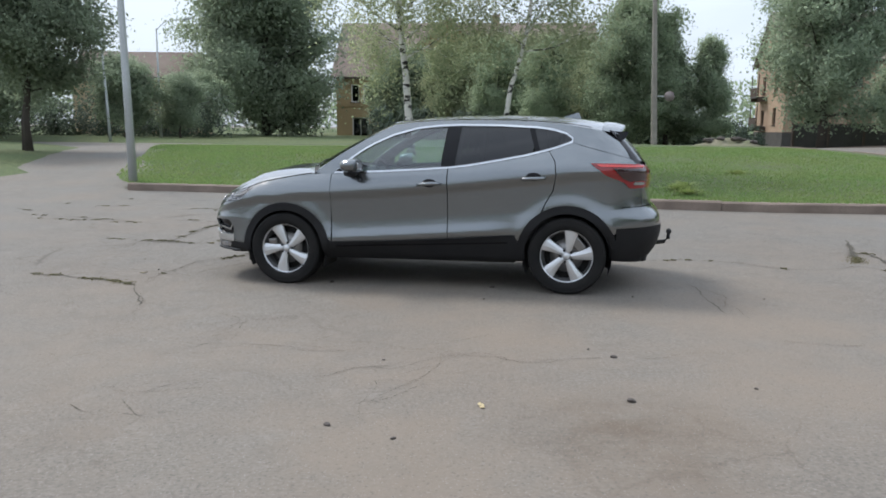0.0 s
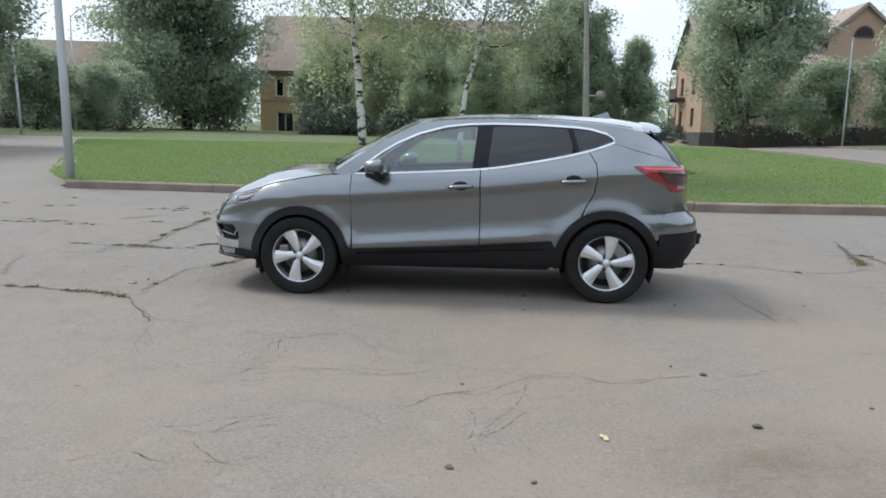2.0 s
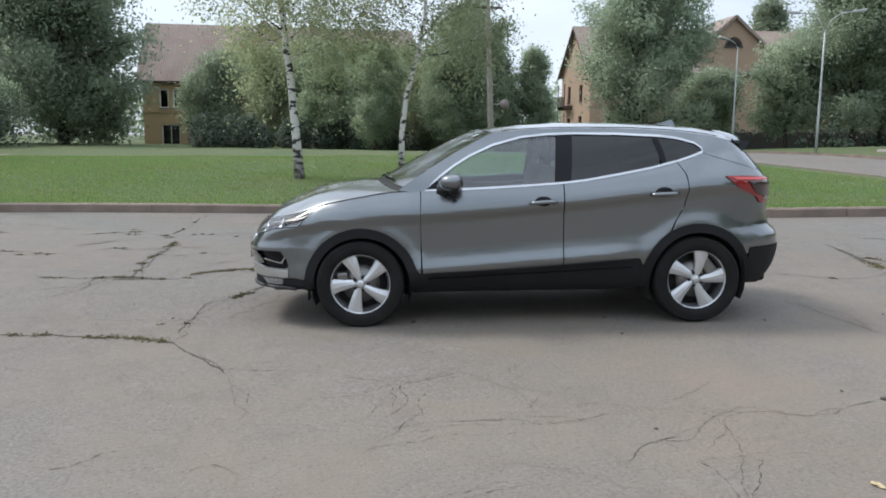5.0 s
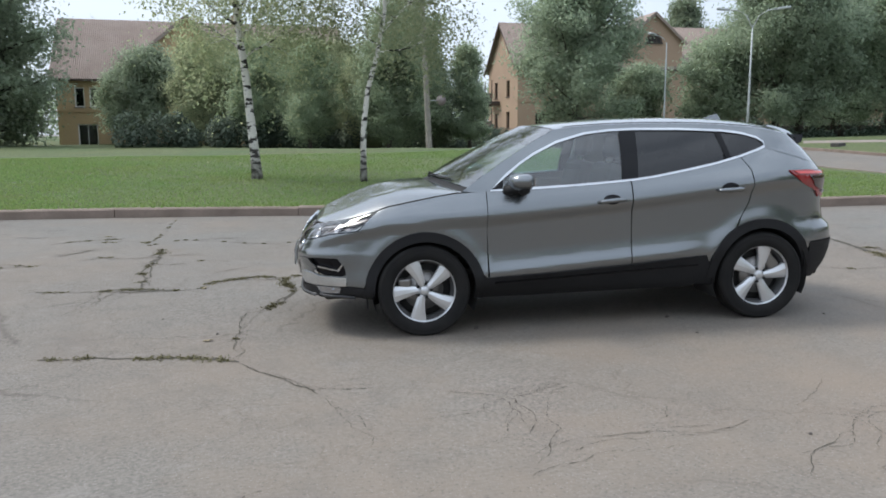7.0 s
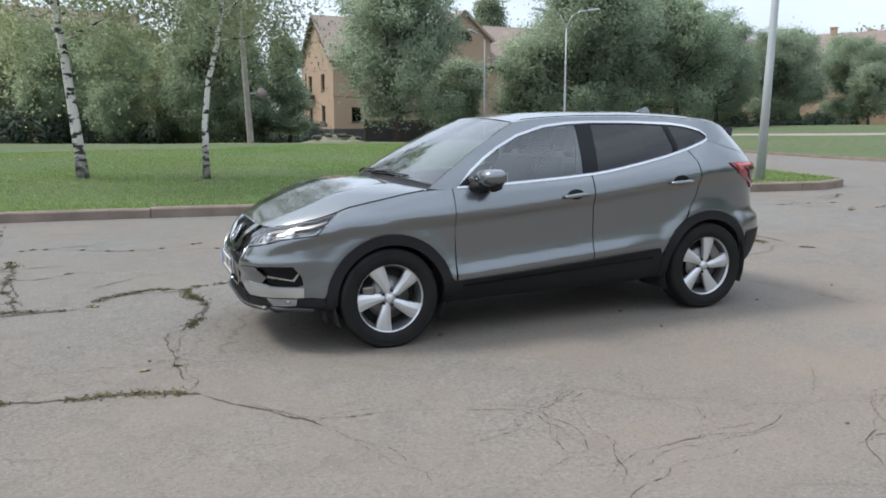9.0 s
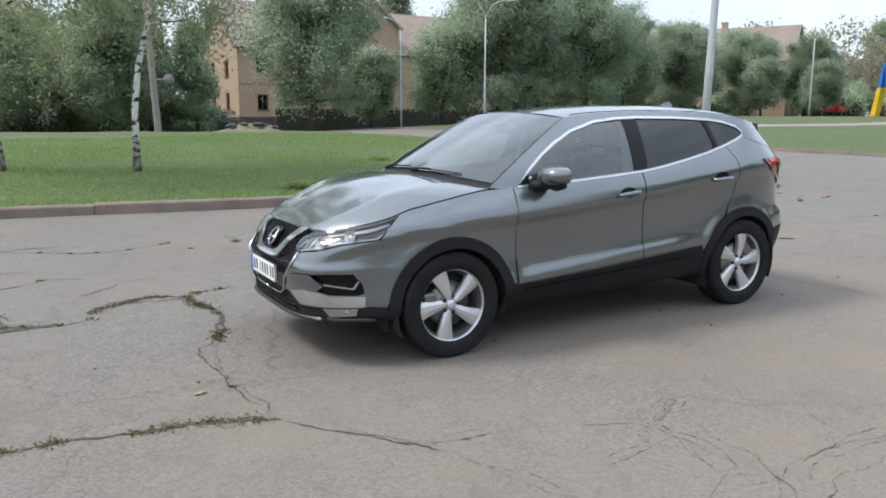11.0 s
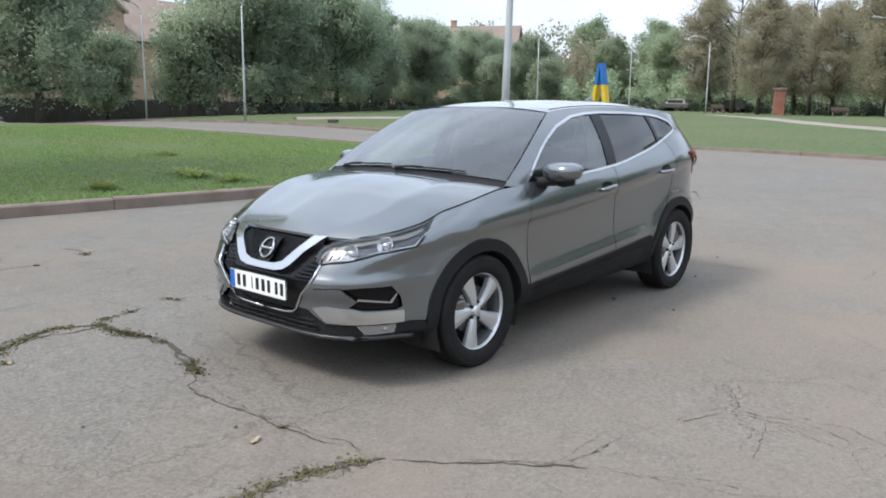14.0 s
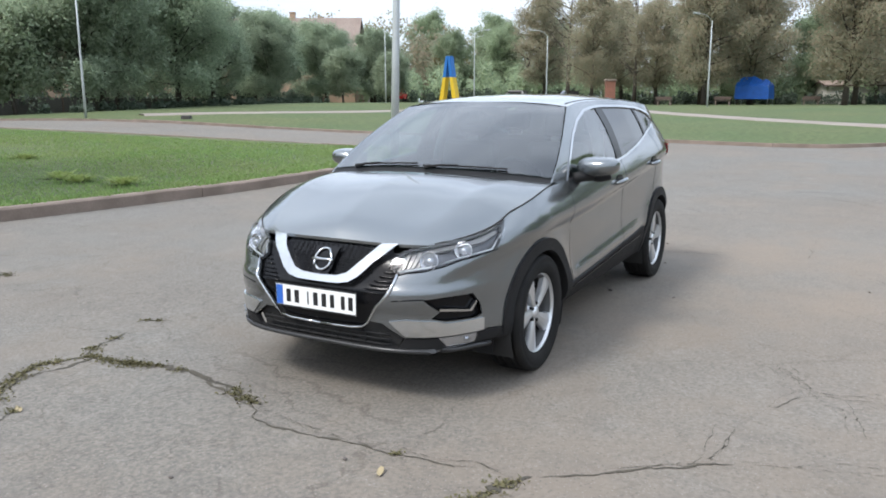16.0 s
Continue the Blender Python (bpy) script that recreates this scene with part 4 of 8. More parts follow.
NOSE = [(0.13, 2.09), (0.18, 2.165), (0.23, 2.21), (0.27, 2.225), (0.33, 2.222), (0.42, 2.238), (0.50, 2.244), (0.555, 2.262), (0.60, 2.262), (0.64, 2.238), (0.70, 2.205), (0.77, 2.165), (0.82, 2.115), (0.90, 2.036), (1.0, 1.955), (1.4, 1.882)]
TAIL = [(0.2, 1.96), (0.30, 2.04), (0.42, 2.115), (0.55, 2.145), (0.68, 2.13), (0.76, 2.055), (0.90, 2.035), (1.05, 2.03), (1.13, 2.00), (1.2, 1.955), (1.3, 1.875), (1.42, 1.765), (1.52, 1.68)]
FRONT_FROM, FRONT_P, FRONT_Q = 1.15, 2.4, 4.3
REAR_FROM, REAR_P, REAR_Q = 1.15, 2.8, 4.6


def half_width(x, z):
    """Half the width of the body at mid-length, before the ends curve in."""
    zb, zc, yb = curve(x, BELT), curve(x, SHOULDER), curve(x, BELT_Y)
    zl = 0.535 - 0.068 * x
    flare = 0.0
    for cx, cz in ((1.312, 0.335), (-1.322, 0.345)):
        flare += 0.013 * math.exp(-((max(0.0, math.hypot(x - cx, z - cz) - 0.44)) / 0.075) ** 2)
    if z > zb:
        h = z - zb
        return yb - 0.30 * h - 0.60 * h * h
    zc = min(zc, zb - 0.05)
    zl = min(zl, zc - 0.22)
    step = 0.020 * min(1.0, max(0.25, (x + 0.95) / 0.4)) * min(1.0, max(0.25, (1.05 - x) / 0.35))
    return flare + curve(z, [(0.15, 0.69), (0.22, 0.755), (0.30, 0.826), (zl - 0.105, 0.878), (zl - 0.042, 0.885 + step), (zl - 0.024, 0.885 + step), (zl + 0.052, 0.885), (zl + 0.14, 0.879), (zc - 0.09, 0.882), (zc - 0.012, 0.909), (zc + 0.015, 0.907),
                     ((zc + zb) / 2 + 0.02, 0.5 * (0.905 + yb) + 0.004), (zb + 0.001, yb)])


def end_point(front, theta, z):
    """A point of the nose or the tail: theta 0 where it leaves the side, 90 degrees at the middle."""
    s, c = max(0.0, math.sin(theta)), max(0.0, math.cos(theta))
    if front:
        x = FRONT_FROM + (curve(z, NOSE) - FRONT_FROM) * s ** (2 / FRONT_P)
        return x, half_width(x, z) * c ** (2 / FRONT_Q), z
    x = -REAR_FROM - (curve(z, TAIL) - REAR_FROM) * s ** (2 / REAR_P)
    return x, half_width(x, z) * c ** (2 / REAR_Q), z


def arc_table(front, z):
    n, out, d, last = 64, [], 0.0, None
    for k in range(n + 1):
        u = k / n
        th = (math.pi / 2) * (u ** 1.6 if u < 0.5 else 1 - (1 - u) ** 1.6 * (0.5 ** 1.6 and (1 - 0.5 ** 1.6) / 0.5 ** 1.6))
        p = end_point(front, th, z)
        if last:
            d += math.hypot(p[0] - last[0], p[1] - last[1])
        out.append((d, th))
        last = p
    return out


ARC_F, ARC_R = arc_table(True, 0.55), arc_table(False, 0.60)
FRONT_MID, REAR_MID = FRONT_FROM + ARC_F[-1][0], -REAR_FROM - ARC_R[-1][0]


def table_get(table, v, col):
    lo, hi = 0, len(table) - 1
    while hi - lo > 1:
        m = (lo + hi) // 2
        if table[m][col] <= v:
            lo = m
        else:
            hi = m
    a, b = table[lo], table[hi]
    t = min(1.0, max(0.0, (v - a[col]) / max(1e-9, b[col] - a[col])))
    return a[1 - col] + (b[1 - col] - a[1 - col]) * t


def body(a, z):
    """A point of the skin: a runs round the car from the middle of the tail along the left side to the middle of the nose, and on to the right."""
    if a > FRONT_MID:
        p = body(2 * FRONT_MID - a, z)
        return p[0], -p[1], p[2]
    if a < REAR_MID:
        p = body(2 * REAR_MID - a, z)
        return p[0], -p[1], p[2]
    if a > FRONT_FROM:
        return end_point(True, table_get(ARC_F, a - FRONT_FROM, 0), z)
    if a < -REAR_FROM:
        return end_point(False, table_get(ARC_R, -REAR_FROM - a, 0), z)
    return a, half_width(a, z), z


def a_of_x(x, z):
    """Where along the skin the left side has this x."""
    if x > FRONT_FROM:
        f = min(1.0, (x - FRONT_FROM) / (curve(z, NOSE) - FRONT_FROM))
        return FRONT_FROM + table_get(ARC_F, math.asin(f ** (FRONT_P / 2)), 1)
    if x < -REAR_FROM:
        f = min(1.0, (-x - REAR_FROM) / (curve(z, TAIL) - REAR_FROM))
        return -REAR_FROM - table_get(ARC_R, math.asin(f ** (REAR_P / 2)), 1)
    return x


def a_of_y(front, y, z):
    """Where along the nose or tail the skin has this y (left positive)."""
    lo, hi = (FRONT_FROM, FRONT_MID) if front else (-REAR_FROM, REAR_MID)
    for _ in range(40):
        m = (lo + hi) / 2
        if body(m, z)[1] > abs(y):
            lo = m
        else:
            hi = m
    a = (lo + hi) / 2
    mid = FRONT_MID if front else REAR_MID
    return a if y >= 0 else 2 * mid - a

# ---- car materials ----
def car_paint(name, base):
    """Metallic grey under clear lacquer, with fine flakes and road dust low down in patches."""
    m = mat(name, base, 0.22, 0.86, vary=0.25, vary_scale=1.3, second=tuple(c * 0.86 for c in base), coat=1.0)
    n, l = m.node_tree.nodes, m.node_tree.links
    p = n["Principled BSDF"]
    co, t, b = n.new("ShaderNodeTexCoord"), n.new("ShaderNodeTexNoise"), n.new("ShaderNodeBump")
    t.inputs["Scale"].default_value, t.inputs["Detail"].default_value = 900.0, 1.0
    b.inputs["Strength"].default_value, b.inputs["Distance"].default_value = 0.04, 0.001
    l.new(co.outputs["Object"], t.inputs["Vector"])
    l.new(t.outputs["Fac"], b.inputs["Height"])
    l.new(b.outputs["Normal"], p.inputs["Normal"])
    return m


M.update({
    "paint": car_paint("grey_metallic_paint", (0.192, 0.205, 0.212)),
    "plastic": mat("black_grained_plastic", (0.011, 0.011, 0.012), 0.62, ior=1.32, vary=0.4, vary_scale=5, second=(0.021, 0.02, 0.019), bump=0.15, bump_scale=700),
    "gloss_black": mat("gloss_black_trim", (0.006, 0.006, 0.007), 0.18, ior=1.3),
    "chrome": mat("polished_chrome", (0.56, 0.57, 0.58), 0.12, 1.0, vary=0.2, vary_scale=6, second=(0.5, 0.5, 0.51)),
    "alloy": mat("silver_alloy", (0.66, 0.67, 0.68), 0.32, 0.75, vary=0.25, vary_scale=8, second=(0.52, 0.52, 0.52)),
    "rubber": mat("tyre_rubber", (0.010, 0.010, 0.010), 0.8, ior=1.3, vary=0.6, vary_scale=6, second=(0.024, 0.022, 0.020), bump=0.2, bump_scale=90),
    # alloy darkened in colour, for the shade between the spokes
    "barrel": mat("shaded_rim_barrel", (0.10, 0.10, 0.10), 0.6, 0.4, vary=0.5, vary_scale=9),
    "steel": mat("brake_steel", (0.24, 0.23, 0.22), 0.4, 0.9, vary=0.4, vary_scale=9),
    "under": mat("dark_underbody", (0.028, 0.027, 0.026), 0.9),
    "blade": mat("silver_bumper_blade", (0.70, 0.72, 0.73), 0.17, 0.95, vary=0.3, vary_scale=5, second=(0.27, 0.28, 0.29)),
    "cloth": mat("dark_seat_cloth", (0.045, 0.045, 0.047), 0.95, fine=0.4, fine_scale=120, bump=0.2, bump_scale=300),
    "dash": mat("dark_dashboard", (0.03, 0.03, 0.031), 0.7, bump=0.1, bump_scale=400),
    "headliner": mat("grey_headliner", (0.15, 0.155, 0.155), 0.95),
    "glass": glass_mat("car_glass", (0.62, 0.78, 0.75), 0.14),
    "screen": glass_mat("windscreen_glass", (0.30, 0.40, 0.41), 0.15),
    "privacy": glass_mat("privacy_glass", (0.035, 0.037, 0.04), 0.065),
    "lens": glass_mat("clear_lens", (0.93, 0.94, 0.95)),
    "red_lens": mat("red_lamp_lens", (0.24, 0.008, 0.010), 0.12, coat=1.0, vary=0.3, vary_scale=20, second=(0.25, 0.008, 0.008)),
    "smoke_lens": mat("smoked_lamp_lens", (0.035, 0.014, 0.016), 0.1, coat=1.0),
    "reflector": mat("lamp_reflector", (0.47, 0.48, 0.50), 0.20, 0.9, vary=0.5, vary_scale=30, second=(0.5, 0.5, 0.52)),
    "lamp_bowl": mat("lamp_housing", (0.10, 0.10, 0.11), 0.25, 0.6, vary=0.8, vary_scale=16, second=(0.035, 0.035, 0.04)),
    "drl": mat("white_light_guide", (0.42, 0.44, 0.46), 0.35),
    "plate_white": mat("plate_white", (0.82, 0.82, 0.80), 0.35, vary=0.15, vary_scale=8),
    "plate_blue": mat("plate_blue", (0.03, 0.12, 0.45), 0.35),
    "plate_black": mat("plate_black", (0.015, 0.015, 0.016), 0.4),
    "mirror": mat("mirror_glass", (0.9, 0.9, 0.9), 0.02, 1.0),
})

# ---- building the car ----
def skin_normal(a, z):
    e = 0.004
    da = Vector(body(a + e, z)) - Vector(body(a - e, z))
    dz = Vector(body(a, z + e)) - Vector(body(a, z - e))
    n = dz.cross(da)
    n = n.normalized() if n.length > 1e-9 else Vector((1 if a > 0 else -1, 0, 0))
    p = Vector(body(a, z))
    if n.dot(Vector((p.x * 0.15, p.y, 0.0))) < 0 and abs(p.y) > 0.02:
        n = -n
    if abs(p.y) <= 0.02 and n.x * p.x < 0:
        n = -n
    return n


def inside(p, loop):
    hit, j = False, len(loop) - 1
    for i in range(len(loop)):
        (xi, yi), (xj, yj) = loop[i], loop[j]
        if (yi > p[1]) != (yj > p[1]) and p[0] < (xj - xi) * (p[1] - yi) / (yj - yi) + xi:
            hit = not hit
        j = i
    return hit


def dense(loop, step):
    out = []
    for (x0, y0), (x1, y1) in zip(loop, loop[1:] + loop[:1]):
        n = max(1, int(math.hypot(x1 - x0, y1 - y0) / step))
        out += [(x0 + (x1 - x0) * k / n, y0 + (y1 - y0) * k / n) for k in range(n)]
    return out


def skin_mesh(name, loops, offset=0.0, step=0.045, rim=0.012, mirrored=False, dish=0.0):
    """A panel cut out of the car's skin by outlines on it (the first outer, the rest holes), with a turned-in rim."""
    loops = [dense(lp, step * 0.7) for lp in loops]
    pts, edges = [], []
    for lp in loops:
        k = len(pts)
        pts += [Vector(p) for p in lp]
        edges += [(k + i, k + (i + 1) % len(lp)) for i in range(len(lp))]
    nb = len(pts)
    xs, zs = [p[0] for p in loops[0]], [p[1] for p in loops[0]]
    x = min(xs) + step / 2
    while x < max(xs):
        z = min(zs) + step / 2
        while z < max(zs):
            if inside((x, z), loops[0]) and not any(inside((x, z), h) for h in loops[1:]):
                if min((x - p.x) ** 2 + (z - p.y) ** 2 for p in pts[:nb]) > (step * 0.4) ** 2:
                    pts.append(Vector((x, z)))
            z += step
        x += step
    v, e, f, ov, oe, of = delaunay_2d_cdt(pts, edges, [], 0, 1e-6)
    keep = []
    for t in f:
        c = ((v[t[0]].x + v[t[1]].x + v[t[2]].x) / 3, (v[t[0]].y + v[t[1]].y + v[t[2]].y) / 3)
        if inside(c, loops[0]) and not any(inside(c, h) for h in loops[1:]):
            keep.append(tuple(t))
    sign = -1 if mirrored else 1
    co, no = [], []
    for p in v:
        n = skin_normal(p.x, p.y)
        q = Vector(body(p.x, p.y)) + n * offset
        co.append((q.x, q.y * sign, q.z))
        no.append((n.x, n.y * sign, n.z))
    faces = []
    for t in keep:
        a, b, c = (Vector(co[i]) for i in t)
        n = Vector(no[t[0]]) + Vector(no[t[1]]) + Vector(no[t[2]])
        faces.append(t if (b - a).cross(c - a).dot(n) > 0 else (t[0], t[2], t[1]))
    if rim:
        count = {}
        for t in faces:
            for i in range(3):
                key = (t[i], t[(i + 1) % 3])
                count[key] = 1
        border = [k for k in count if (k[1], k[0]) not in count]
        for i, j in border:
            k = len(co)
            pi, pj, ni, nj = (Vector(q) for q in (co[i], co[j], no[i], no[j]))
            co += [tuple(pi), tuple(pj), tuple(pj - nj * rim), tuple(pi - ni * rim)]
            side = (pj - pi).cross(ni)
            side = tuple(side.normalized()) if side.length > 1e-9 else tuple(ni)
            no += [side] * 4
            faces.append((k + 1, k, k + 3, k + 2))
    me = bpy.data.meshes.new(name)
    me.from_pydata(co, [], faces)
    me.update()
    me.polygons.foreach_set("use_smooth", [True] * len(me.polygons))
    me.normals_split_custom_set_from_vertices(no)
    return me


def panel(name, loops, material, parent, label="", both=True, **k):
    if isinstance(loops[0][0], (int, float)):
        loops = [loops]
    ob = part(name, skin_mesh(name, loops, **k), material, parent, label)
    return (ob, part(name, skin_mesh(name, loops, mirrored=True, **k), material, parent, label)) if both else (ob,)


def grid_mesh(name, fn, ns, nt, flip=False, rim=0.0):
    co = [tuple(fn(i / ns, j / nt)) for j in range(nt + 1) for i in range(ns + 1)]
    fs = []
    for j in range(nt):
        for i in range(ns):
            q = (j * (ns + 1) + i, j * (ns + 1) + i + 1, (j + 1) * (ns + 1) + i + 1, (j + 1) * (ns + 1) + i)
            fs.append(tuple(reversed(q)) if flip else q)
    if rim:
        edge = [i for i in range(ns + 1)] + [j * (ns + 1) + ns for j in range(1, nt + 1)] + [nt * (ns + 1) + i for i in range(ns - 1, -1, -1)] + [j * (ns + 1) for j in range(nt - 1, 0, -1)]
        k = len(co)
        low = [(co[i][0], co[i][1], co[i][2] - rim) for i in edge]
        top = [co[i] for i in edge]
        co += top + low
        m = len(edge)
        for i in range(m):
            j = (i + 1) % m
            q = (k + i, k + j, k + m + j, k + m + i)
            fs.append(tuple(reversed(q)) if not flip else q)
    return mesh_from(name, co, fs, None, True)


def lifted(z, share=1.0):
    """The lower nose sits a little higher than the plain profile."""
    return z + 0.034 * share * max(0.0, min(1.0, (0.66 - z) / 0.16))


def X(x, z):
    z = lifted(z, max(0.0, min(1.0, (x - 1.70) / 0.13)))
    return a_of_x(x, z), z


def N(y, z):
    z = lifted(z)
    return a_of_y(True, y, z), z


def R(y, z):
    return a_of_y(False, y, z), z


def sym(points, maker):
    """A loop given for the left half, from the middle outwards and back, closed on the right by its mirror image."""
    return [maker(y, z) for y, z in points] + [maker(-y, z) for y, z in reversed(points) if abs(y) > 1e-6]


def arc(cx, cz, r, d0, d1, n=18):
    out = []
    for k in range(n + 1):
        d = radians(d0 + (d1 - d0) * k / n)
        x, z = cx + r * math.cos(d), cz + r * math.sin(d)
        out.append(X(x, z))
    return out


def belt(x):
    return curve(x, BELT)


CAR_AT = pose(0.019, 7.702, 0.0, 0, 0, 170.2) @ pose(0, 0, 0.0, 0, 0.8, 0)
car = thing("car", "grey metallic compact crossover car with black plastic cladding on asphalt", "car", CAR_AT)
AF, AR = (1.312, 0.335), (-1.322, 0.345)

# doors, wings, quarters
G = 0.004
arch_f = arc(*AF, 0.432, 25, 163)
panel("front_wing", [X(0.852, belt(0.852) + 0.0)] + [X(x, belt(x) - G) for x in (1.0, 1.1, 1.2, 1.3, 1.4, 1.5, 1.58)] + [X(1.64, 0.935), X(1.70, 0.885), X(1.785, 0.80), X(1.72, 0.74), X(1.66, 0.68), X(1.69, 0.60)]
      + [p for p in arch_f] + [X(0.852, 0.42)], M["paint"], car, step=0.032)
panel("front_door", [X(x, belt(x)) for x in (0.844, 0.6, 0.3, 0.0, -0.252)] + [X(-0.254, 0.8), X(-0.254, 0.432), X(0.3, 0.418), X(0.836, 0.402), X(0.85, 0.78)], M["paint"], car, step=0.02)
rear_edge = [X(-1.13, 0.81), X(-1.195, 0.92), X(-1.22, 1.05), X(-1.206, 1.17), X(-1.15, belt(-1.15))]
panel("rear_door", [X(x, belt(x)) for x in (-0.262, -0.5, -0.7, -0.9, -1.05)] + list(reversed(rear_edge)) + arc(*AR, 0.440, 58, 17, 10) + [X(-0.262, 0.434), X(-0.262, 0.8)], M["paint"], car, step=0.02)
tail_cut = [R(0.66, 1.12), R(0.655, 1.0), R(0.66, 0.775)]
panel("quarter_panel", [X(-1.157, belt(-1.157)), X(-1.25, belt(-1.25)), X(-1.355, 1.332), X(-1.55, 1.27), R(0.70, 1.19)] + tail_cut + [X(-1.80, 0.775), X(-1.74, 0.66), X(-1.745, 0.55)]
      + arc(*AR, 0.432, 155, 60) + [X(-1.138, 0.808), X(-1.203, 0.92), X(-1.228, 1.05), X(-1.214, 1.17)], M["paint"], car, step=0.032)

# side frames above the belt, with the windows' opening
DLO = [(0.815, 1.062), (0.70, 1.165), (0.58, 1.252), (0.46, 1.322), (0.28, 1.402), (0.05, 1.462), (-0.15, 1.482), (-0.35, 1.488), (-0.7, 1.482), (-1.03, 1.464), (-1.20, 1.438), (-1.30, 1.408), (-1.352, 1.370), (-1.355, 1.340), (-1.30, 1.317), (-1.14, 1.266),
       (-0.95, 1.220), (-0.7, 1.174), (-0.45, 1.132), (-0.28, 1.112), (0.0, 1.094), (0.3, 1.079), (0.6, 1.067)]
dlo = [X(*p) for p in DLO]
ROOF_EDGE = [(0.28, 1.497), (0.1, 1.516), (-0.15, 1.528), (-0.45, 1.532), (-0.8, 1.524), (-1.1, 1.506), (-1.35, 1.478), (-1.60, 1.432)]


def edge_z(x):
    return curve(x, sorted(ROOF_EDGE))


APILLAR = [(1.02, 1.062), (0.88, 1.160), (0.72, 1.262), (0.55, 1.360), (0.40, 1.440), (0.28, 1.497)]
frame_loop = [X(0.852, belt(0.852)), X(0.95, belt(0.95))] + [X(*p) for p in APILLAR] + [X(*p) for p in ROOF_EDGE[1:]] + [R(0.63, 1.34), R(0.665, 1.25), R(0.70, 1.195)] + [X(-1.55, 1.275), X(-1.355, 1.335), X(-1.25, belt(-1.25) + 0.002)] \
    + [X(x, belt(x) + 0.002) for x in (-1.15, -0.95, -0.7, -0.45, -0.28, 0.0, 0.3, 0.6)]
panel("side_frame", [frame_loop, dlo], M["paint"], car, step=0.03)


def ribbon_loop(line, width, closed=True):
    """Two loops round a closed line on the skin."""
    n = len(line)
    out, inn = [], []
    for i in range(n):
        a, b = line[i - 1], line[(i + 1) % n]
        d = Vector((b[0] - a[0], b[1] - a[1])).normalized()
        nrm = Vector((-d.y, d.x))
        out.append((line[i][0] + nrm.x * width / 2, line[i][1] + nrm.y * width / 2))
        inn.append((line[i][0] - nrm.x * width / 2, line[i][1] - nrm.y * width / 2))
    return (out, inn) if abs(area(out)) > abs(area(inn)) else (inn, out)


def area(lp):
    return sum(a[0] * b[1] - b[0] * a[1] for a, b in zip(lp, lp[1:] + lp[:1])) / 2


panel("window_trim", list(ribbon_loop(dlo, 0.017)), M["chrome"], car, "thin chrome strip round the side windows", offset=0.005, step=0.02, rim=0.012)


def cut(loop, x_low, x_high, lean=0.0, z_mid=1.3):
    """The part of a loop between two slanted uprights."""
    out = []

    def clip(pts, keep, cross):
        res = []
        for i in range(len(pts)):
            a, b = pts[i - 1], pts[i]
            if keep(a) != keep(b):
                res.append(cross(a, b))
            if keep(b):
                res.append(b)
        return res

    for bound, less in ((x_low, False), (x_high, True)):
        if bound is None:
            continue

        def val(p, bound=bound):
            return p[0] - bound - lean * (p[1] - z_mid)

        def cross(a, b):
            va, vb = val(a), val(b)
            t = va / (va - vb)
            return a[0] + (b[0] - a[0]) * t, a[1] + (b[1] - a[1]) * t

        loop = clip(loop, (lambda p: val(p) <= 0) if less else (lambda p: val(p) >= 0), cross)
    return loop


panel("front_door_glass", cut(dlo, -0.205, 0.70, -0.10), M["glass"], car, "clear front door window", offset=-0.006, rim=0.0)
panel("mirror_corner", cut(dlo, 0.70, None, -0.10), M["gloss_black"], car, offset=-0.002, rim=0.0)
panel("b_pillar_cover", cut(dlo, -0.335, -0.205, -0.10), M["gloss_black"], car, "black pillar cover", offset=-0.001, rim=0.006)
panel("rear_door_glass", cut(dlo, -1.02, -0.335, -0.10), M["privacy"], car, "dark tinted rear door window", offset=-0.006, rim=0.0)
panel("window_divider", cut(dlo, -1.065, -1.02, 0.30), M["gloss_black"], car, offset=-0.001, rim=0.006)
panel("quarter_glass", cut(dlo, None, -1.06, 0.30), M["privacy"], car, "dark tinted quarter window", offset=-0.006, rim=0.0)

# cladding
panel("front_arch_cladding", arc(*AF, 0.443, -8, 190, 28) + arc(*AF, 0.372, 190, -8, 28), M["plastic"], car, "black plastic wheel arch moulding", offset=0.012, step=0.04, rim=0.05)
panel("rear_arch_cladding", arc(*AR, 0.443, -8, 186, 28) + arc(*AR, 0.372, 186, -8, 28), M["plastic"], car, "black plastic wheel arch moulding", offset=0.012, step=0.04, rim=0.05)
panel("sill_cladding", [X(0.90, 0.422), X(0.3, 0.444), X(-0.254, 0.474), X(-0.86, 0.522), X(-0.935, 0.36), X(-0.95, 0.295), X(0.0, 0.268), X(0.93, 0.262), X(0.94, 0.32)], M["plastic"], car, "black plastic sill", offset=0.008, rim=0.03)
panel("door_strip", [X(0.80, 0.392), X(-0.80, 0.455), X(-0.80, 0.445), X(0.80, 0.380)], M["gloss_black"], car, offset=0.013, rim=0.006, step=0.03)

# bonnet
def lerp3(a, b, t):
    return tuple(p + (q - p) * t for p, q in zip(a, b))


BONNET_MID = [(1.21, 1.112), (1.4, 1.085), (1.6, 1.048), (1.9, 0.955), (2.05, 0.888), (2.125, 0.838)]
BONNET_SIDE = [(1.02, 1.056), (1.1, belt(1.1)), (1.2, belt(1.2)), (1.3, belt(1.3)), (1.4, belt(1.4)), (1.5, belt(1.5)), (1.58, belt(1.58)), (1.64, 0.938), (1.72, 0.910), (1.83, 0.880), (1.95, 0.851), (2.03, 0.834)]


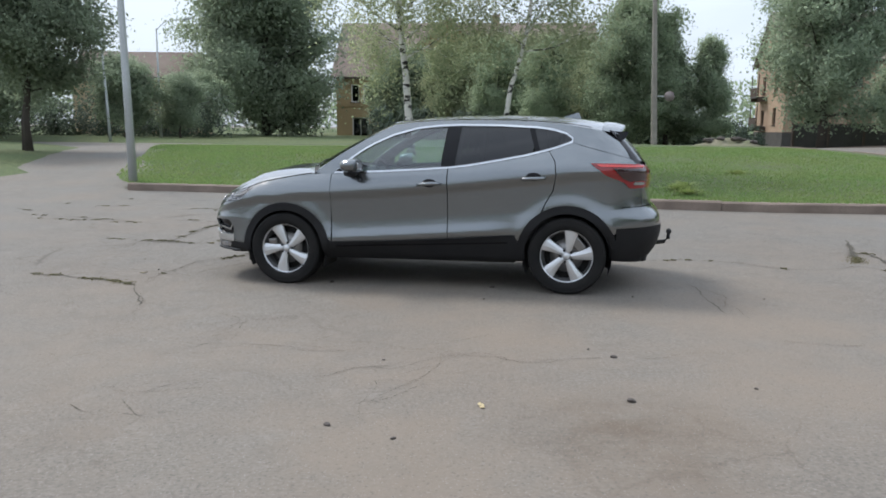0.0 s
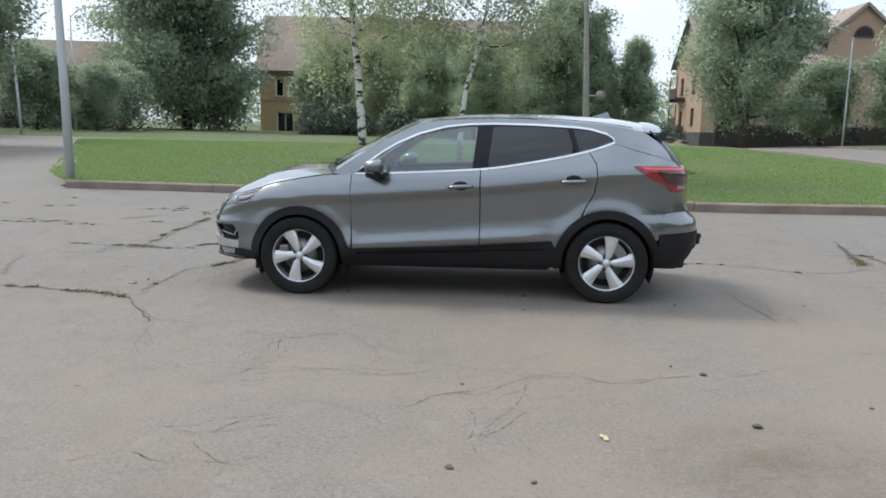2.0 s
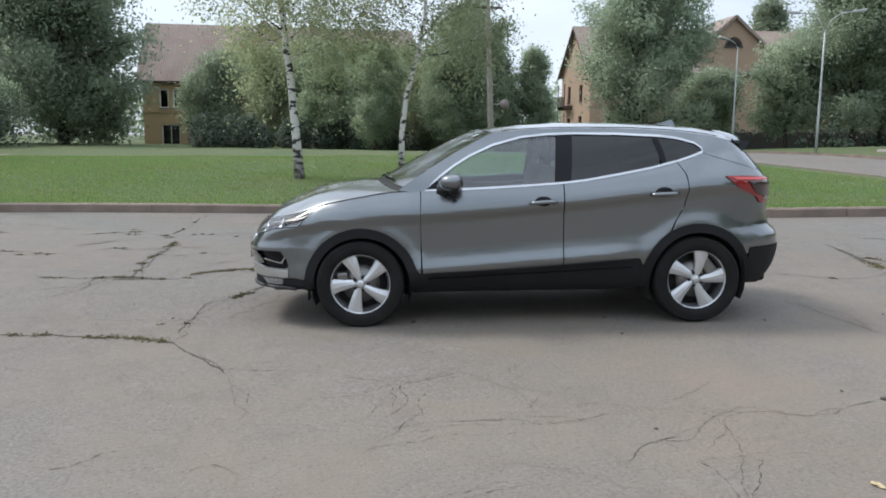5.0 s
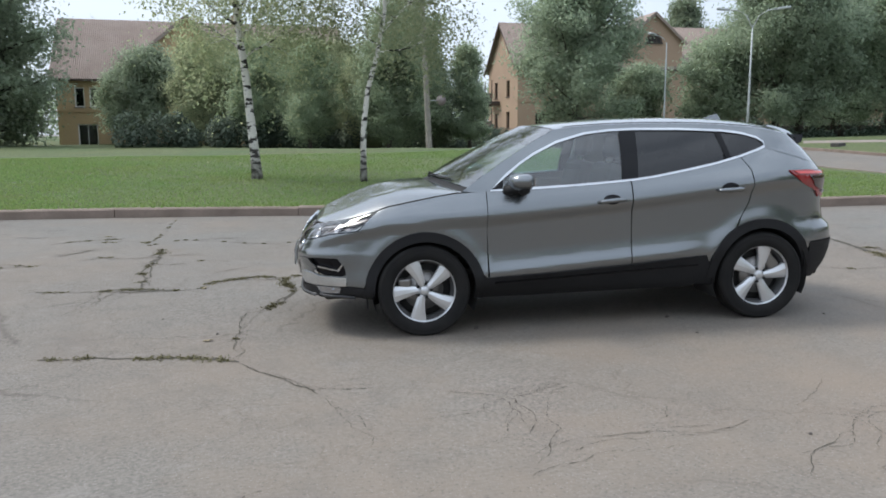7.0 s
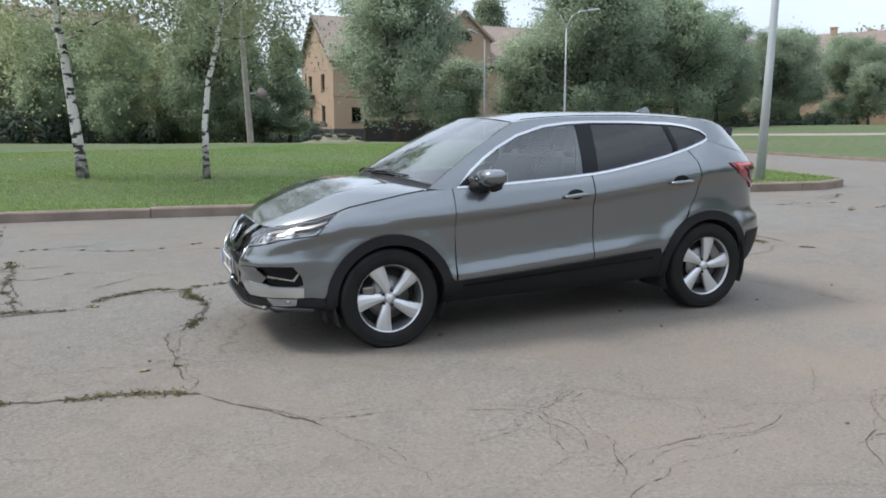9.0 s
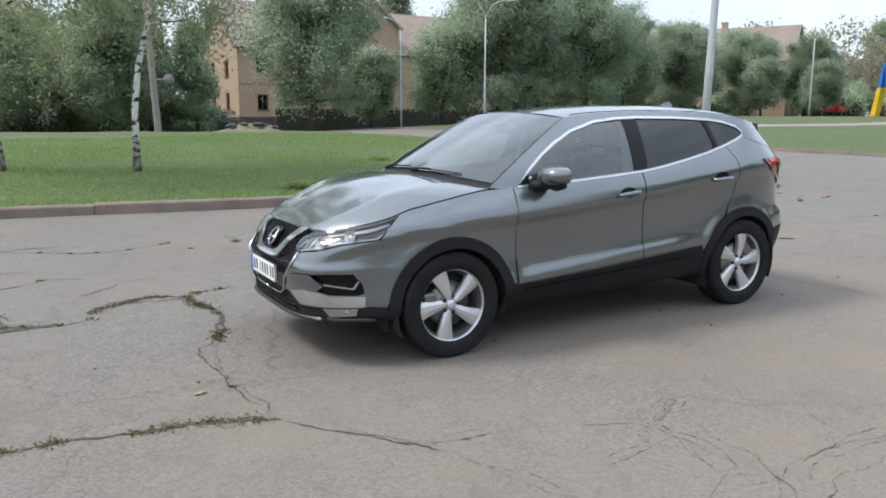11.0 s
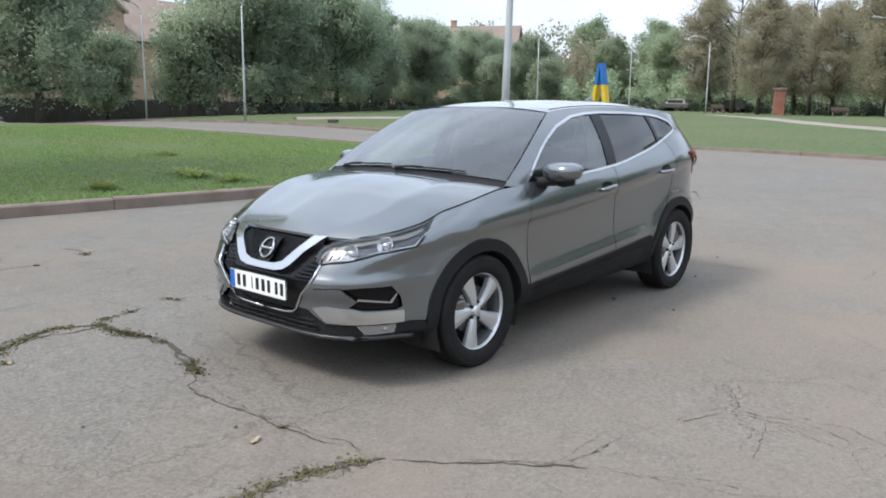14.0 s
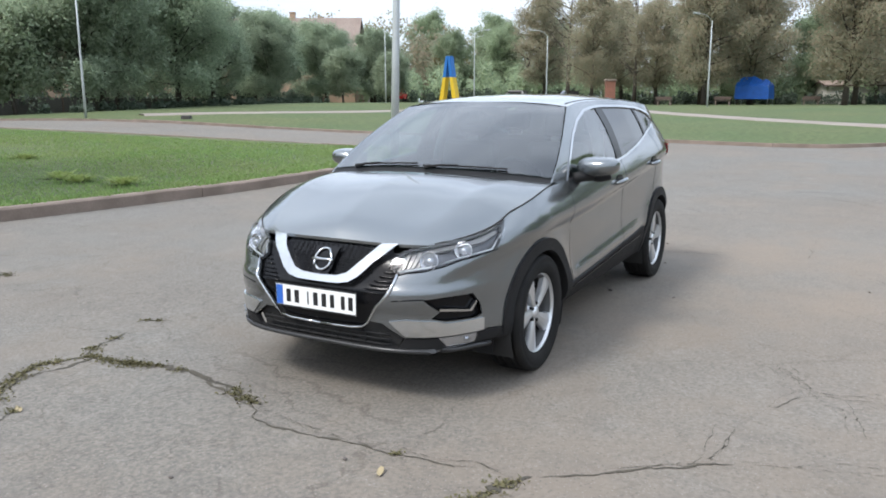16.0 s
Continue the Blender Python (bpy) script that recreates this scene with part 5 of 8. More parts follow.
def bonnet_side(t):
    x = 2.03 + (1.02 - 2.03) * t
    z = curve(x, BONNET_SIDE)
    return body(*X(x, z))


CORNER = bonnet_side(0.0)


def bonnet_front(s):
    y = CORNER[1] * s
    z = 0.838 + (CORNER[2] - 0.838) * s * s
    p = body(*N(y, z))
    return p


def bonnet_cowl(s):
    return 1.21 + (1.02 - 1.21) * s * s, bonnet_side(1.0)[1] * s, 1.112 + (bonnet_side(1.0)[2] - 1.112) * s ** 2


def bonnet_mid(t):
    x0 = bonnet_front(0)[0]
    x = x0 + (1.21 - x0) * t
    return x, 0.0, curve(x, BONNET_MID[:-1] + [(x0, 0.838)])


def ridge_line(s):
    """The raised shoulder of the bonnet: a soft rise from the middle, a sharper fall outside its crease."""
    return max(0.0, min(1.0, (s - 0.40) / 0.33)) ** 2 if s < 0.73 else max(0.0, (1.0 - s) / 0.27) ** 0.7


def bonnet(u, t):
    s = abs(2 * u - 1)
    f, w, c, e = bonnet_front(s), bonnet_cowl(s), bonnet_mid(t), bonnet_side(t)
    c0, c1, e0, e1 = bonnet_mid(0), bonnet_mid(1), bonnet_side(0), bonnet_side(1)
    p = [(1 - t) * f[k] + t * w[k] + (1 - s) * c[k] + s * e[k] - ((1 - s) * (1 - t) * c0[k] + s * (1 - t) * e0[k] + (1 - s) * t * c1[k] + s * t * e1[k]) for k in range(3)]
    crown = math.sin(math.pi * min(1, t * 1.0)) ** 0.8
    p[2] += 0.032 * crown * (1 - s ** 4) + 0.027 * crown * ridge_line(s)
    return p[0], p[1] * (1 if u < 0.5 else -1), p[2]


part("bonnet", grid_mesh("bonnet", bonnet, 56, 36, rim=0.015, flip=False), M["paint"], car)

for side in (1, -1):
    part("bonnet_gap", tube("bonnet_gap", [Vector((1, side, 1)) * (Vector(bonnet_side(0.02 + 0.95 * k / 24)) + Vector((0, 0.001, 0.001))) for k in range(25)], 0.0042, sides=6), M["under"], car)

# windscreen, roof, tailgate glass
def pillar(t):
    z = APILLAR[0][1] + (APILLAR[-1][1] - APILLAR[0][1]) * t
    x = curve(z, sorted((q[1], q[0]) for q in APILLAR))
    return body(*X(x, z))


def screen(u, t):
    s, p = 2 * u - 1, pillar(t)
    k = 1 - abs(s) ** 2.2
    bx, bz = 0.17 * (1 - t) + 0.075 * t, 0.05 * (1 - t) + 0.036 * t
    return p[0] + bx * k, -p[1] * s * 0.985, p[2] + bz * k


part("windscreen", grid_mesh("windscreen", lambda u, t: screen(u, 0.06 + 0.94 * t), 28, 16, flip=True), M["screen"], car, "raked curved windscreen")
part("cowl", grid_mesh("cowl", lambda u, t: tuple(p + q for p, q in zip(screen(u, 0.075 * t), ((1 - t) * 0.02, 0, -0.012))), 24, 3), M["plastic"], car, "black scuttle panel")
ROOF_MID = [(-1.62, 1.512), (-1.4, 1.545), (-1.1, 1.568), (-0.7, 1.582), (-0.4, 1.582), (0.0, 1.566), (0.355, 1.533)]


def roof(u, t):
    s = 2 * u - 1
    k = 1 - abs(s) ** 2.2
    xs = 0.28 + (-1.60 - 0.28) * t
    e = body(*X(xs, edge_z(xs)))
    x = xs + (0.075 * (1 - t) - 0.02 * t) * k
    z = e[2] + (curve(x, ROOF_MID) - e[2]) * (1 - abs(s) ** 2.6)
    return x, e[1] * -s, z


part("roof", grid_mesh("roof", roof, 30, 36, flip=True), M["paint"], car)
for s in (0.03, 0.97):
    part("roof_groove", tube("roof_groove", [Vector(roof(s, t / 20)) + Vector((0, 0, -0.002)) for t in range(1, 20)], 0.006, sides=6), M["gloss_black"], car)


def spoiler(u, t):
    s = 2 * u - 1
    w = 0.60 * (1 - 0.06 * t)
    r0 = roof(0.5, 1.0)
    if t <= 0.6:
        q = t / 0.6
        x, z = r0[0] - 0.20 * q, r0[2] + 0.006 - 0.042 * q * q
    else:
        q = (t - 0.6) / 0.4
        x, z = r0[0] - 0.20 + 0.13 * q, r0[2] - 0.036 - 0.03 - 0.035 * q
    drop = 0.085 * abs(s) ** 3.2
    return x + 0.06 * abs(s) ** 3, -w * s, z - drop


part("rear_spoiler", grid_mesh("rear_spoiler", spoiler, 24, 14), M["paint"], car)
for s in (1, -1):
    bm = bmesh.new()
    vs = [bm.verts.new(v) for v in ((-1.62, s * 0.575, 1.43), (-1.83, s * 0.55, 1.42), (-1.80, s * 0.58, 1.36), (-1.72, s * 0.61, 1.335))]
    vs += [bm.verts.new((v.co.x, v.co.y - s * 0.03, v.co.z)) for v in vs]
    for q in ((0, 1, 2, 3), (7, 6, 5, 4), (0, 4, 5, 1), (1, 5, 6, 2), (2, 6, 7, 3), (3, 7, 4, 0)):
        bm.faces.new([vs[i] for i in q])
    bmesh.ops.recalc_face_normals(bm, faces=bm.faces)
    part("spoiler_blade", bm, M["gloss_black"], car)
panel("rear_window", sym([(0.0, 1.43), (0.50, 1.40), (0.57, 1.30), (0.60, 1.17), (0.3, 1.15), (0.0, 1.145)], R), M["privacy"], car, "dark tinted rear window", both=False, offset=-0.002)
panel("tailgate_frame", [R(0.595, 1.44), R(0.63, 1.33), R(0.665, 1.24), R(0.695, 1.19), R(0.66, 1.125), R(0.60, 1.125), R(0.605, 1.18), R(0.578, 1.30), R(0.51, 1.405)], M["gloss_black"], car)
panel("tailgate", sym([(0.0, 1.14), (0.3, 1.143), (0.66, 1.12), (0.648, 1.0), (0.652, 0.78), (0.0, 0.78)], R), M["paint"], car, both=False)
panel("rear_bumper", [X(-1.80, 0.768), R(0.3, 0.772), R(0, 0.772), R(-0.3, 0.772), (2 * REAR_MID - X(-1.80, 0.768)[0], 0.768), (2 * REAR_MID - X(-1.745, 0.59)[0], 0.59)] + [R(y, 0.60) for y in (-0.6, -0.3, 0, 0.3, 0.6)] + [X(-1.745, 0.59), X(-1.735, 0.66)],
      M["paint"], car, both=False)
panel("rear_bumper_skirt", [X(-1.745, 0.583), R(0.6, 0.592), R(0, 0.592), R(-0.6, 0.592), (2 * REAR_MID - X(-1.745, 0.583)[0], 0.583), (2 * REAR_MID - X(-1.70, 0.30)[0], 0.30), R(-0.6, 0.27), R(0, 0.26), R(0.6, 0.27), X(-1.70, 0.30)],
      M["plastic"], car, "black plastic lower rear bumper", both=False, offset=0.004, rim=0.03)

# lamps at the back
lamp_r = [X(-1.515, 1.152), X(-1.70, 1.150), R(0.62, 1.135), R(0.42, 1.10), R(0.42, 0.95), R(0.60, 0.935), X(-1.845, 0.935), X(-1.80, 0.985), X(-1.635, 1.060)]
lamps = panel("tail_lamp", lamp_r, M["red_lens"], car, "red and smoked wrap-round tail lamp", offset=0.012, rim=0.02, step=0.03)
for k, ob in enumerate(lamps):
    part("smoked_part", skin_mesh("smoked_part", [[X(-1.70, 1.108), X(-1.80, 1.105), R(0.60, 1.095), R(0.60, 1.00), X(-1.84, 0.995), X(-1.79, 1.02)]], 0.020, 0.02, 0.006, k == 1), M["smoke_lens"], ob)
    part("reverse_lamp", skin_mesh("reverse_lamp", [[X(-1.875, 0.990), R(0.70, 0.988), R(0.64, 0.985), R(0.64, 0.962), R(0.70, 0.962), X(-1.870, 0.965)]], 0.022, 0.02, 0.006, k == 1), M["reflector"], ob)
    part("light_guide", skin_mesh("light_guide", [[X(-1.56, 1.142), X(-1.75, 1.135), R(0.62, 1.122), R(0.62, 1.108), X(-1.75, 1.118), X(-1.60, 1.122)]], 0.020, 0.02, 0.006, k == 1), mat("red_light_guide", (0.75, 0.06, 0.05), 0.2, coat=1.0) if k == 0 else bpy.data.materials["red_light_guide"], ob)

# nose: skin, grille, lamps
def P(y, z):
    return a_of_y(True, y, z), z


def S(x, z):
    return a_of_x(x, z), z


vent = [P(0.595, 0.582), P(0.68, 0.590), S(1.95, 0.590), S(1.905, 0.535), S(1.890, 0.470), S(1.925, 0.456), P(0.675, 0.460), P(0.62, 0.478), P(0.655, 0.512)]
blade = [P(0.425, 0.464), P(0.51, 0.476), P(0.64, 0.466), P(0.675, 0.452), S(1.885, 0.450), S(1.888, 0.386), P(0.645, 0.386), P(0.505, 0.388)]
fog_loop = [P(0.645, 0.377), S(1.930, 0.379), S(1.938, 0.333), P(0.672, 0.328)]
panel("front_bumper", [[N(0.445, 0.69), N(0.50, 0.705), N(0.58, 0.715), N(0.655, 0.735), N(0.72, 0.762), X(1.78, 0.792), X(1.715, 0.735), X(1.655, 0.68), X(1.685, 0.60)] + arc(*AF, 0.440, 27, 10, 5)
      + [X(1.765, 0.36), X(1.85, 0.352), N(0.60, 0.345), N(0.49, 0.345), N(0.385, 0.415), N(0.30, 0.42), N(0.42, 0.60)], vent], M["paint"], car, step=0.03)
panel("bumper_blade", blade, M["blade"], car, "silver bumper blade", offset=0.010, step=0.03)
panel("bumper_vent", vent, M["gloss_black"], car, "black air vent recess", offset=-0.03, rim=0.0)
panel("vent_bar", [P(0.655, 0.512), P(0.70, 0.506), S(1.945, 0.492), S(1.915, 0.540), S(1.922, 0.545), S(1.957, 0.502), P(0.70, 0.518), P(0.66, 0.524)], M["chrome"], car, "thin chrome line in the vent", offset=-0.008, rim=0.015, step=0.02)
# thin black tube laid on the skin as the shadow line of a crease
for side in (1, -1):
    part("bumper_groove", tube("bumper_groove", [Vector((1, side, 1)) * (Vector(body(*P(y, z))) + skin_normal(*P(y, z)) * 0.0005) for y, z in ((0.45, 0.574), (0.50, 0.580), (0.56, 0.584), (0.60, 0.584))], 0.0035, sides=6), M["gloss_black"], car)
black_nose = [(0.0, 0.826), (0.30, 0.820), (0.46, 0.800), (0.42, 0.74), (0.44, 0.69), (0.415, 0.60), (0.29, 0.42), (0.26, 0.378), (0.0, 0.372)]
panel("grille_surround", sym(black_nose, N), M["gloss_black"], car, "gloss black grille surround", both=False, offset=-0.022, rim=0.01, step=0.03)
v_out = [(0.0, 0.628), (0.13, 0.630), (0.195, 0.643), (0.245, 0.675), (0.31, 0.745), (0.41, 0.832)]
v_in = [(0.318, 0.829), (0.228, 0.740), (0.168, 0.684), (0.11, 0.667), (0.0, 0.663)]
panel("v_frame", sym(v_out + v_in, P), M["chrome"], car, "broad chrome V-shaped grille frame", both=False, offset=0.014, rim=0.035, step=0.02)


def on_skin(a, z, off):
    return Vector(body(a, z)) + skin_normal(a, z) * off


def grille_bars():
    pieces = []
    for row in range(11):
        z = 0.672 + row * 0.0145
        w = 0.125 + (z - 0.665) * 1.05
        pts = []
        n = max(6, int(w * 2 / 0.016))
        for i in range(n + 1):
            y = -w + 2 * w * i / n
            if abs(y) < 0.075 and 0.665 < z < 0.80:
                if len(pts) > 2:
                    pieces.append(tube_arrays(pts, [0.0035] * len(pts), 4))
                pts = []
                continue
            pts.append(on_skin(*N(y, z + (0.0045 if (i + row) % 2 else -0.0045)), -0.008))
        if len(pts) > 2:
            pieces.append(tube_arrays(pts, [0.0035] * len(pts), 4))
    for side in (-1, 1):
        for row in range(7):
            z = 0.60 + row * 0.022
            y0, y1 = 0.265 + (z - 0.60) * 1.0, min(0.43, 0.40 + (z - 0.6) * 0.6)
            pieces.append(tube_arrays([on_skin(*N(side * (y0 + (y1 - y0) * q / 4), z), -0.012) for q in range(5)], [0.004] * 5, 4))
    return join_arrays(pieces)


part("grille_mesh", mesh_from("grille_mesh", *grille_bars(), M["gloss_black"], True), None, car, "black honeycomb grille")
panel("emblem_plate", sym([(0.0, 0.800), (0.078, 0.798), (0.062, 0.70), (0.045, 0.668), (0.0, 0.664)], N), M["gloss_black"], car, both=False, offset=0.006, step=0.02)
ring = [on_skin(*N(0.052 * math.cos(k * math.pi / 12), 0.735 + 0.050 * math.sin(k * math.pi / 12)), 0.013) for k in range(25)]
part("emblem_ring", tube("emblem_ring", ring, 0.007, sides=8), M["chrome"], car, "round chrome emblem")
part("emblem_bar", tube("emblem_bar", [on_skin(*N(-0.066 + 0.033 * k, 0.735), 0.015) for k in range(5)], 0.009, sides=6), M["chrome"], car)
for s in (1, -1):
    part("chrome_strip", tube("chrome_strip", [on_skin(*N(s * y, z), 0.002) for y, z in ((0.455, 0.70), (0.435, 0.60), (0.36, 0.50), (0.30, 0.41), (0.27, 0.383), (0.20, 0.374), (0.10, 0.371), (0.0, 0.370))], 0.0075, sides=8), M["chrome"], car)
low = [(0.0, 0.370), (0.26, 0.372), (0.30, 0.415), (0.385, 0.412), (0.49, 0.342), (0.44, 0.272), (0.0, 0.260)]
panel("lower_grille", sym(low, N), M["under"], car, "dark lower air intake", both=False, offset=-0.035, rim=0.0)
pieces = []
for z in (0.295, 0.322, 0.349):
    pieces.append(tube_arrays([on_skin(*N(-0.42 + 0.84 * k / 16, z), -0.012) for k in range(17)], [0.006] * 17, 5))
for k in range(9):
    y = -0.36 + 0.09 * k
    pieces.append(tube_arrays([on_skin(*N(y, 0.275), -0.014), on_skin(*N(y, 0.365), -0.014)], [0.004, 0.004], 4))
part("lower_grille_mesh", mesh_from("lower_grille_mesh", *join_arrays(pieces), M["plastic"], True), None, car)
panel("front_skirt", [X(1.765, 0.355), X(1.85, 0.347), N(0.60, 0.340), N(0.50, 0.340), N(0.46, 0.29), N(0.0, 0.282), N(0.0, 0.258), N(0.5, 0.258), X(1.82, 0.262), X(1.74, 0.27)], M["plastic"], car, "black plastic front skirt", offset=0.004, rim=0.03, step=0.03)
lip = [on_skin(a, 0.306, 0.008) for a in [X(1.83, 0.228)[0] + (2 * (FRONT_MID - X(1.83, 0.228)[0])) * k / 40 for k in range(41)]]
part("front_lip", tube("front_lip", lip, 0.013, sides=8), mat("grey_lip", (0.03, 0.03, 0.031), 0.35, vary=0.4, vary_scale=8), car, "dark grey lip under the bumper")
fog = panel("fog_lamp", fog_loop, M["reflector"], car, "clear fog lamp", offset=0.006, step=0.02)
for k, ob in enumerate(fog):
    part("fog_bulb", tube("fog_bulb", [on_skin(*S(1.985, 0.355), 0.007) * 1.0 if k == 0 else Vector((1, -1, 1)) * on_skin(*S(1.985, 0.355), 0.007), (on_skin(*S(1.985, 0.355), 0.014) if k == 0 else Vector((1, -1, 1)) * on_skin(*S(1.985, 0.355), 0.014))], [0.014, 0.012], sides=12), M["reflector"], ob)
    part("fog_lens", skin_mesh("fog_lens", [fog_loop], 0.016, 0.03, 0.006, k == 1), M["lens"], ob)

head_loop = [N(0.40, 0.735), N(0.425, 0.790), N(0.47, 0.818), N(0.56, 0.834), N(0.66, 0.856), X(1.83, 0.876), X(1.72, 0.906), X(1.645, 0.932), X(1.70, 0.877), X(1.785, 0.797), N(0.72, 0.770), N(0.655, 0.742), N(0.58, 0.722), N(0.50, 0.711), N(0.445, 0.697)]
heads = panel("headlamp", head_loop, M["lamp_bowl"], car, "clear swept-back headlamp with chrome reflectors", offset=-0.045, rim=0.0, step=0.025)
for k, ob in enumerate(heads):
    s = -1 if k else 1

    def m(v):
        return Vector((v.x, v.y * s, v.z))

    part("headlamp_rim", skin_mesh("headlamp_rim", [head_loop, [(a * 0.92 + 0.08 * N(0.58, 0.79)[0], z * 0.92 + 0.08 * 0.79) for a, z in head_loop]], -0.012, 0.02, 0.03, k == 1), M["gloss_black"], ob)
    part("headlamp_lens", skin_mesh("headlamp_lens", [head_loop], 0.004, 0.03, 0.01, k == 1), M["lens"], ob)
    for y, z, r in ((0.590, 0.782, 0.046), (0.715, 0.822, 0.044)):
        c, n = on_skin(*N(y, z), -0.040), skin_normal(*N(y, z))
        n = (n + Vector((1.2, 0, 0))).normalized()
        prof = [(0.0, 0.0), (0.35, 0.002), (0.75, 0.014), (1.0, 0.032), (1.06, 0.034), (1.08, 0.028)]
        u = n.orthogonal().normalized()
        w = n.cross(u)
        vs, fs = [], []
        for q, (pr, ph) in enumerate(prof):
            for j in range(18):
                g = 2 * math.pi * j / 18
                vs.append(m(c + (u * math.cos(g) + w * math.sin(g)) * pr * r + n * ph))
        for q in range(len(prof) - 1):
            for j in range(18):
                fs.append((q * 18 + j, q * 18 + (j + 1) % 18, (q + 1) * 18 + (j + 1) % 18, (q + 1) * 18 + j))
        part("reflector_bowl", mesh_from("reflector_bowl", vs, fs, None, True), M["reflector"], ob)
        ball = bmesh.new()
        bmesh.ops.create_uvsphere(ball, u_segments=14, v_segments=8, radius=r * 0.52)
        bmesh.ops.translate(ball, verts=ball.verts, vec=m(c + n * 0.012))
        for fc in ball.faces:
            fc.smooth = True
        part("projector", ball, M["reflector"], ob)
    # stepped bright facets in the inner part of the lamp
    for q in range(5):
        y0 = 0.435 + 0.024 * q
        loop = [N(y0, 0.722 + 0.005 * q), N(y0 + 0.004, 0.795 + 0.006 * q), N(y0 + 0.021, 0.799 + 0.006 * q), N(y0 + 0.017, 0.726 + 0.005 * q)]
        part("lamp_facet", skin_mesh("lamp_facet", [loop], -0.030 + 0.006 * (q % 2), 0.02, 0.012, k == 1), M["steel"], ob)
    part("lamp_brow", skin_mesh("lamp_brow", [[N(0.56, 0.826), N(0.66, 0.847), X(1.83, 0.868), X(1.72, 0.896), X(1.73, 0.882), X(1.83, 0.850), N(0.66, 0.830), N(0.56, 0.810)]], -0.024, 0.02, 0.012, k == 1), M["steel"], ob)
    drl = [N(0.455, 0.715), N(0.52, 0.728), N(0.60, 0.742), N(0.67, 0.765), X(1.81, 0.80), X(1.72, 0.868)]
    part("light_strip", tube("light_strip", [m(on_skin(a, z, -0.014)) for a, z in drl], 0.0048, sides=8), M["drl"], ob, "white daytime running strip")
    drl = [N(0.43, 0.735), N(0.445, 0.765), N(0.47, 0.785)]
    part("light_strip", tube("light_strip", [m(on_skin(a, z, -0.016)) for a, z in drl], 0.0045, sides=8), M["drl"], ob)

# number plates with plain bars
def plate(front):
    x = 2.276 if front else -2.085
    z0 = 0.486 if front else 0.86
    holder = part("number_plate", boxed(-0.008, 0.004, -0.262, 0.262, 0, 0.114, bevel=0.003), M["plate_white"], car, "white number plate with a blue band", pose(x, 0, z0, 0, 0, 0 if front else 180))
    part("plate_frame", tube("plate_frame", [(0.002, y, z) for y, z in ((-0.266, -0.003), (0.266, -0.003), (0.266, 0.117), (-0.266, 0.117), (-0.266, -0.003))], 0.004, sides=6), M["plate_black"], holder)
    part("blue_band", boxed(0.0042, 0.006, -0.258, -0.215, 0.004, 0.110), M["plate_blue"], holder)
    for y0, y1 in ((-0.195, -0.155), (-0.140, -0.100), (-0.055, -0.035), (-0.015, 0.025), (0.04, 0.08), (0.095, 0.132), (0.165, 0.200), (0.212, 0.250)):
        part("bar", boxed(0.0042, 0.0055, y0 + 0.005, y1 - 0.006, 0.022, 0.092), M["plate_black"], holder)


plate(True)

# handles
for x, z in ((-0.095, 0.962), (-1.030, 1.026)):
    for s in (1, -1):
        def on(xx, zz, off):
            v = on_skin(*X(xx, zz), off)
            return Vector((v.x, v.y * s, v.z))
        # flat black patch on the door skin, painting the shade of the handle's hollow
        ell = [X(x + 0.0 + 0.066 * math.cos(k * math.pi / 10), z + 0.012 + 0.036 * math.sin(k * math.pi / 10)) for k in range(20)]
        part("handle_recess", skin_mesh("handle_recess", [ell], 0.0065, 0.015, 0.004, s < 0), M["gloss_black"], car)
        pts = [on(x + 0.105 - 0.21 * k / 8, z + 0.004 * math.sin(k / 8 * math.pi) - 0.0 + 0.012 * (k / 8 - 0.5), 0.006 + 0.036 * math.sin(math.pi * k / 8) ** 0.5) for k in range(9)]
        part("door_handle", tube("door_handle", pts, [0.012, 0.015, 0.0165, 0.017, 0.017, 0.0175, 0.018, 0.0165, 0.012], sides=10), M["paint"], car)

# mirrors
for s in (1, -1):
    bm = bmesh.new()
    bmesh.ops.create_uvsphere(bm, u_segments=28, v_segments=18, radius=1.0)
    for v in bm.verts:
        x, y, z = v.co
        sq = lambda q, e: math.copysign(abs(q) ** e, q)
        x = sq(x, 0.8)
        if x < 0:
            x *= 0.45
        v.co = (0.585 + 0.118 * x + 0.02 * y, s * (0.972 + 0.134 * sq(y, 0.7) - 0.02 * x), 1.128 + 0.064 * sq(z, 0.72) * (1 - 0.10 * y) + 0.010 * y)
    if s < 0:
        bmesh.ops.reverse_faces(bm, faces=bm.faces)
    for fc in bm.faces:
        fc.smooth = True
    mir = part("door_mirror", bm, M["paint"], car, "grey door mirror with black foot")
    part("mirror_glass", boxed(0.528, 0.534, min(s * 0.90, s * 1.045), max(s * 0.90, s * 1.045), 1.095, 1.160, bevel=0.003), M["mirror"], mir)
    part("mirror_foot", tube("mirror_foot", [(0.70, s * 0.84, 1.058), (0.66, s * 0.88, 1.066), (0.62, s * 0.94, 1.078)], [0.038, 0.034, 0.04], sides=10), M["plastic"], mir)
    part("mirror_lower", tube("mirror_lower", [(0.60, s * 0.90, 1.068), (0.60, s * 0.98, 1.064), (0.59, s * 1.05, 1.072)], [0.03, 0.036, 0.024], sides=10), M["plastic"], mir)

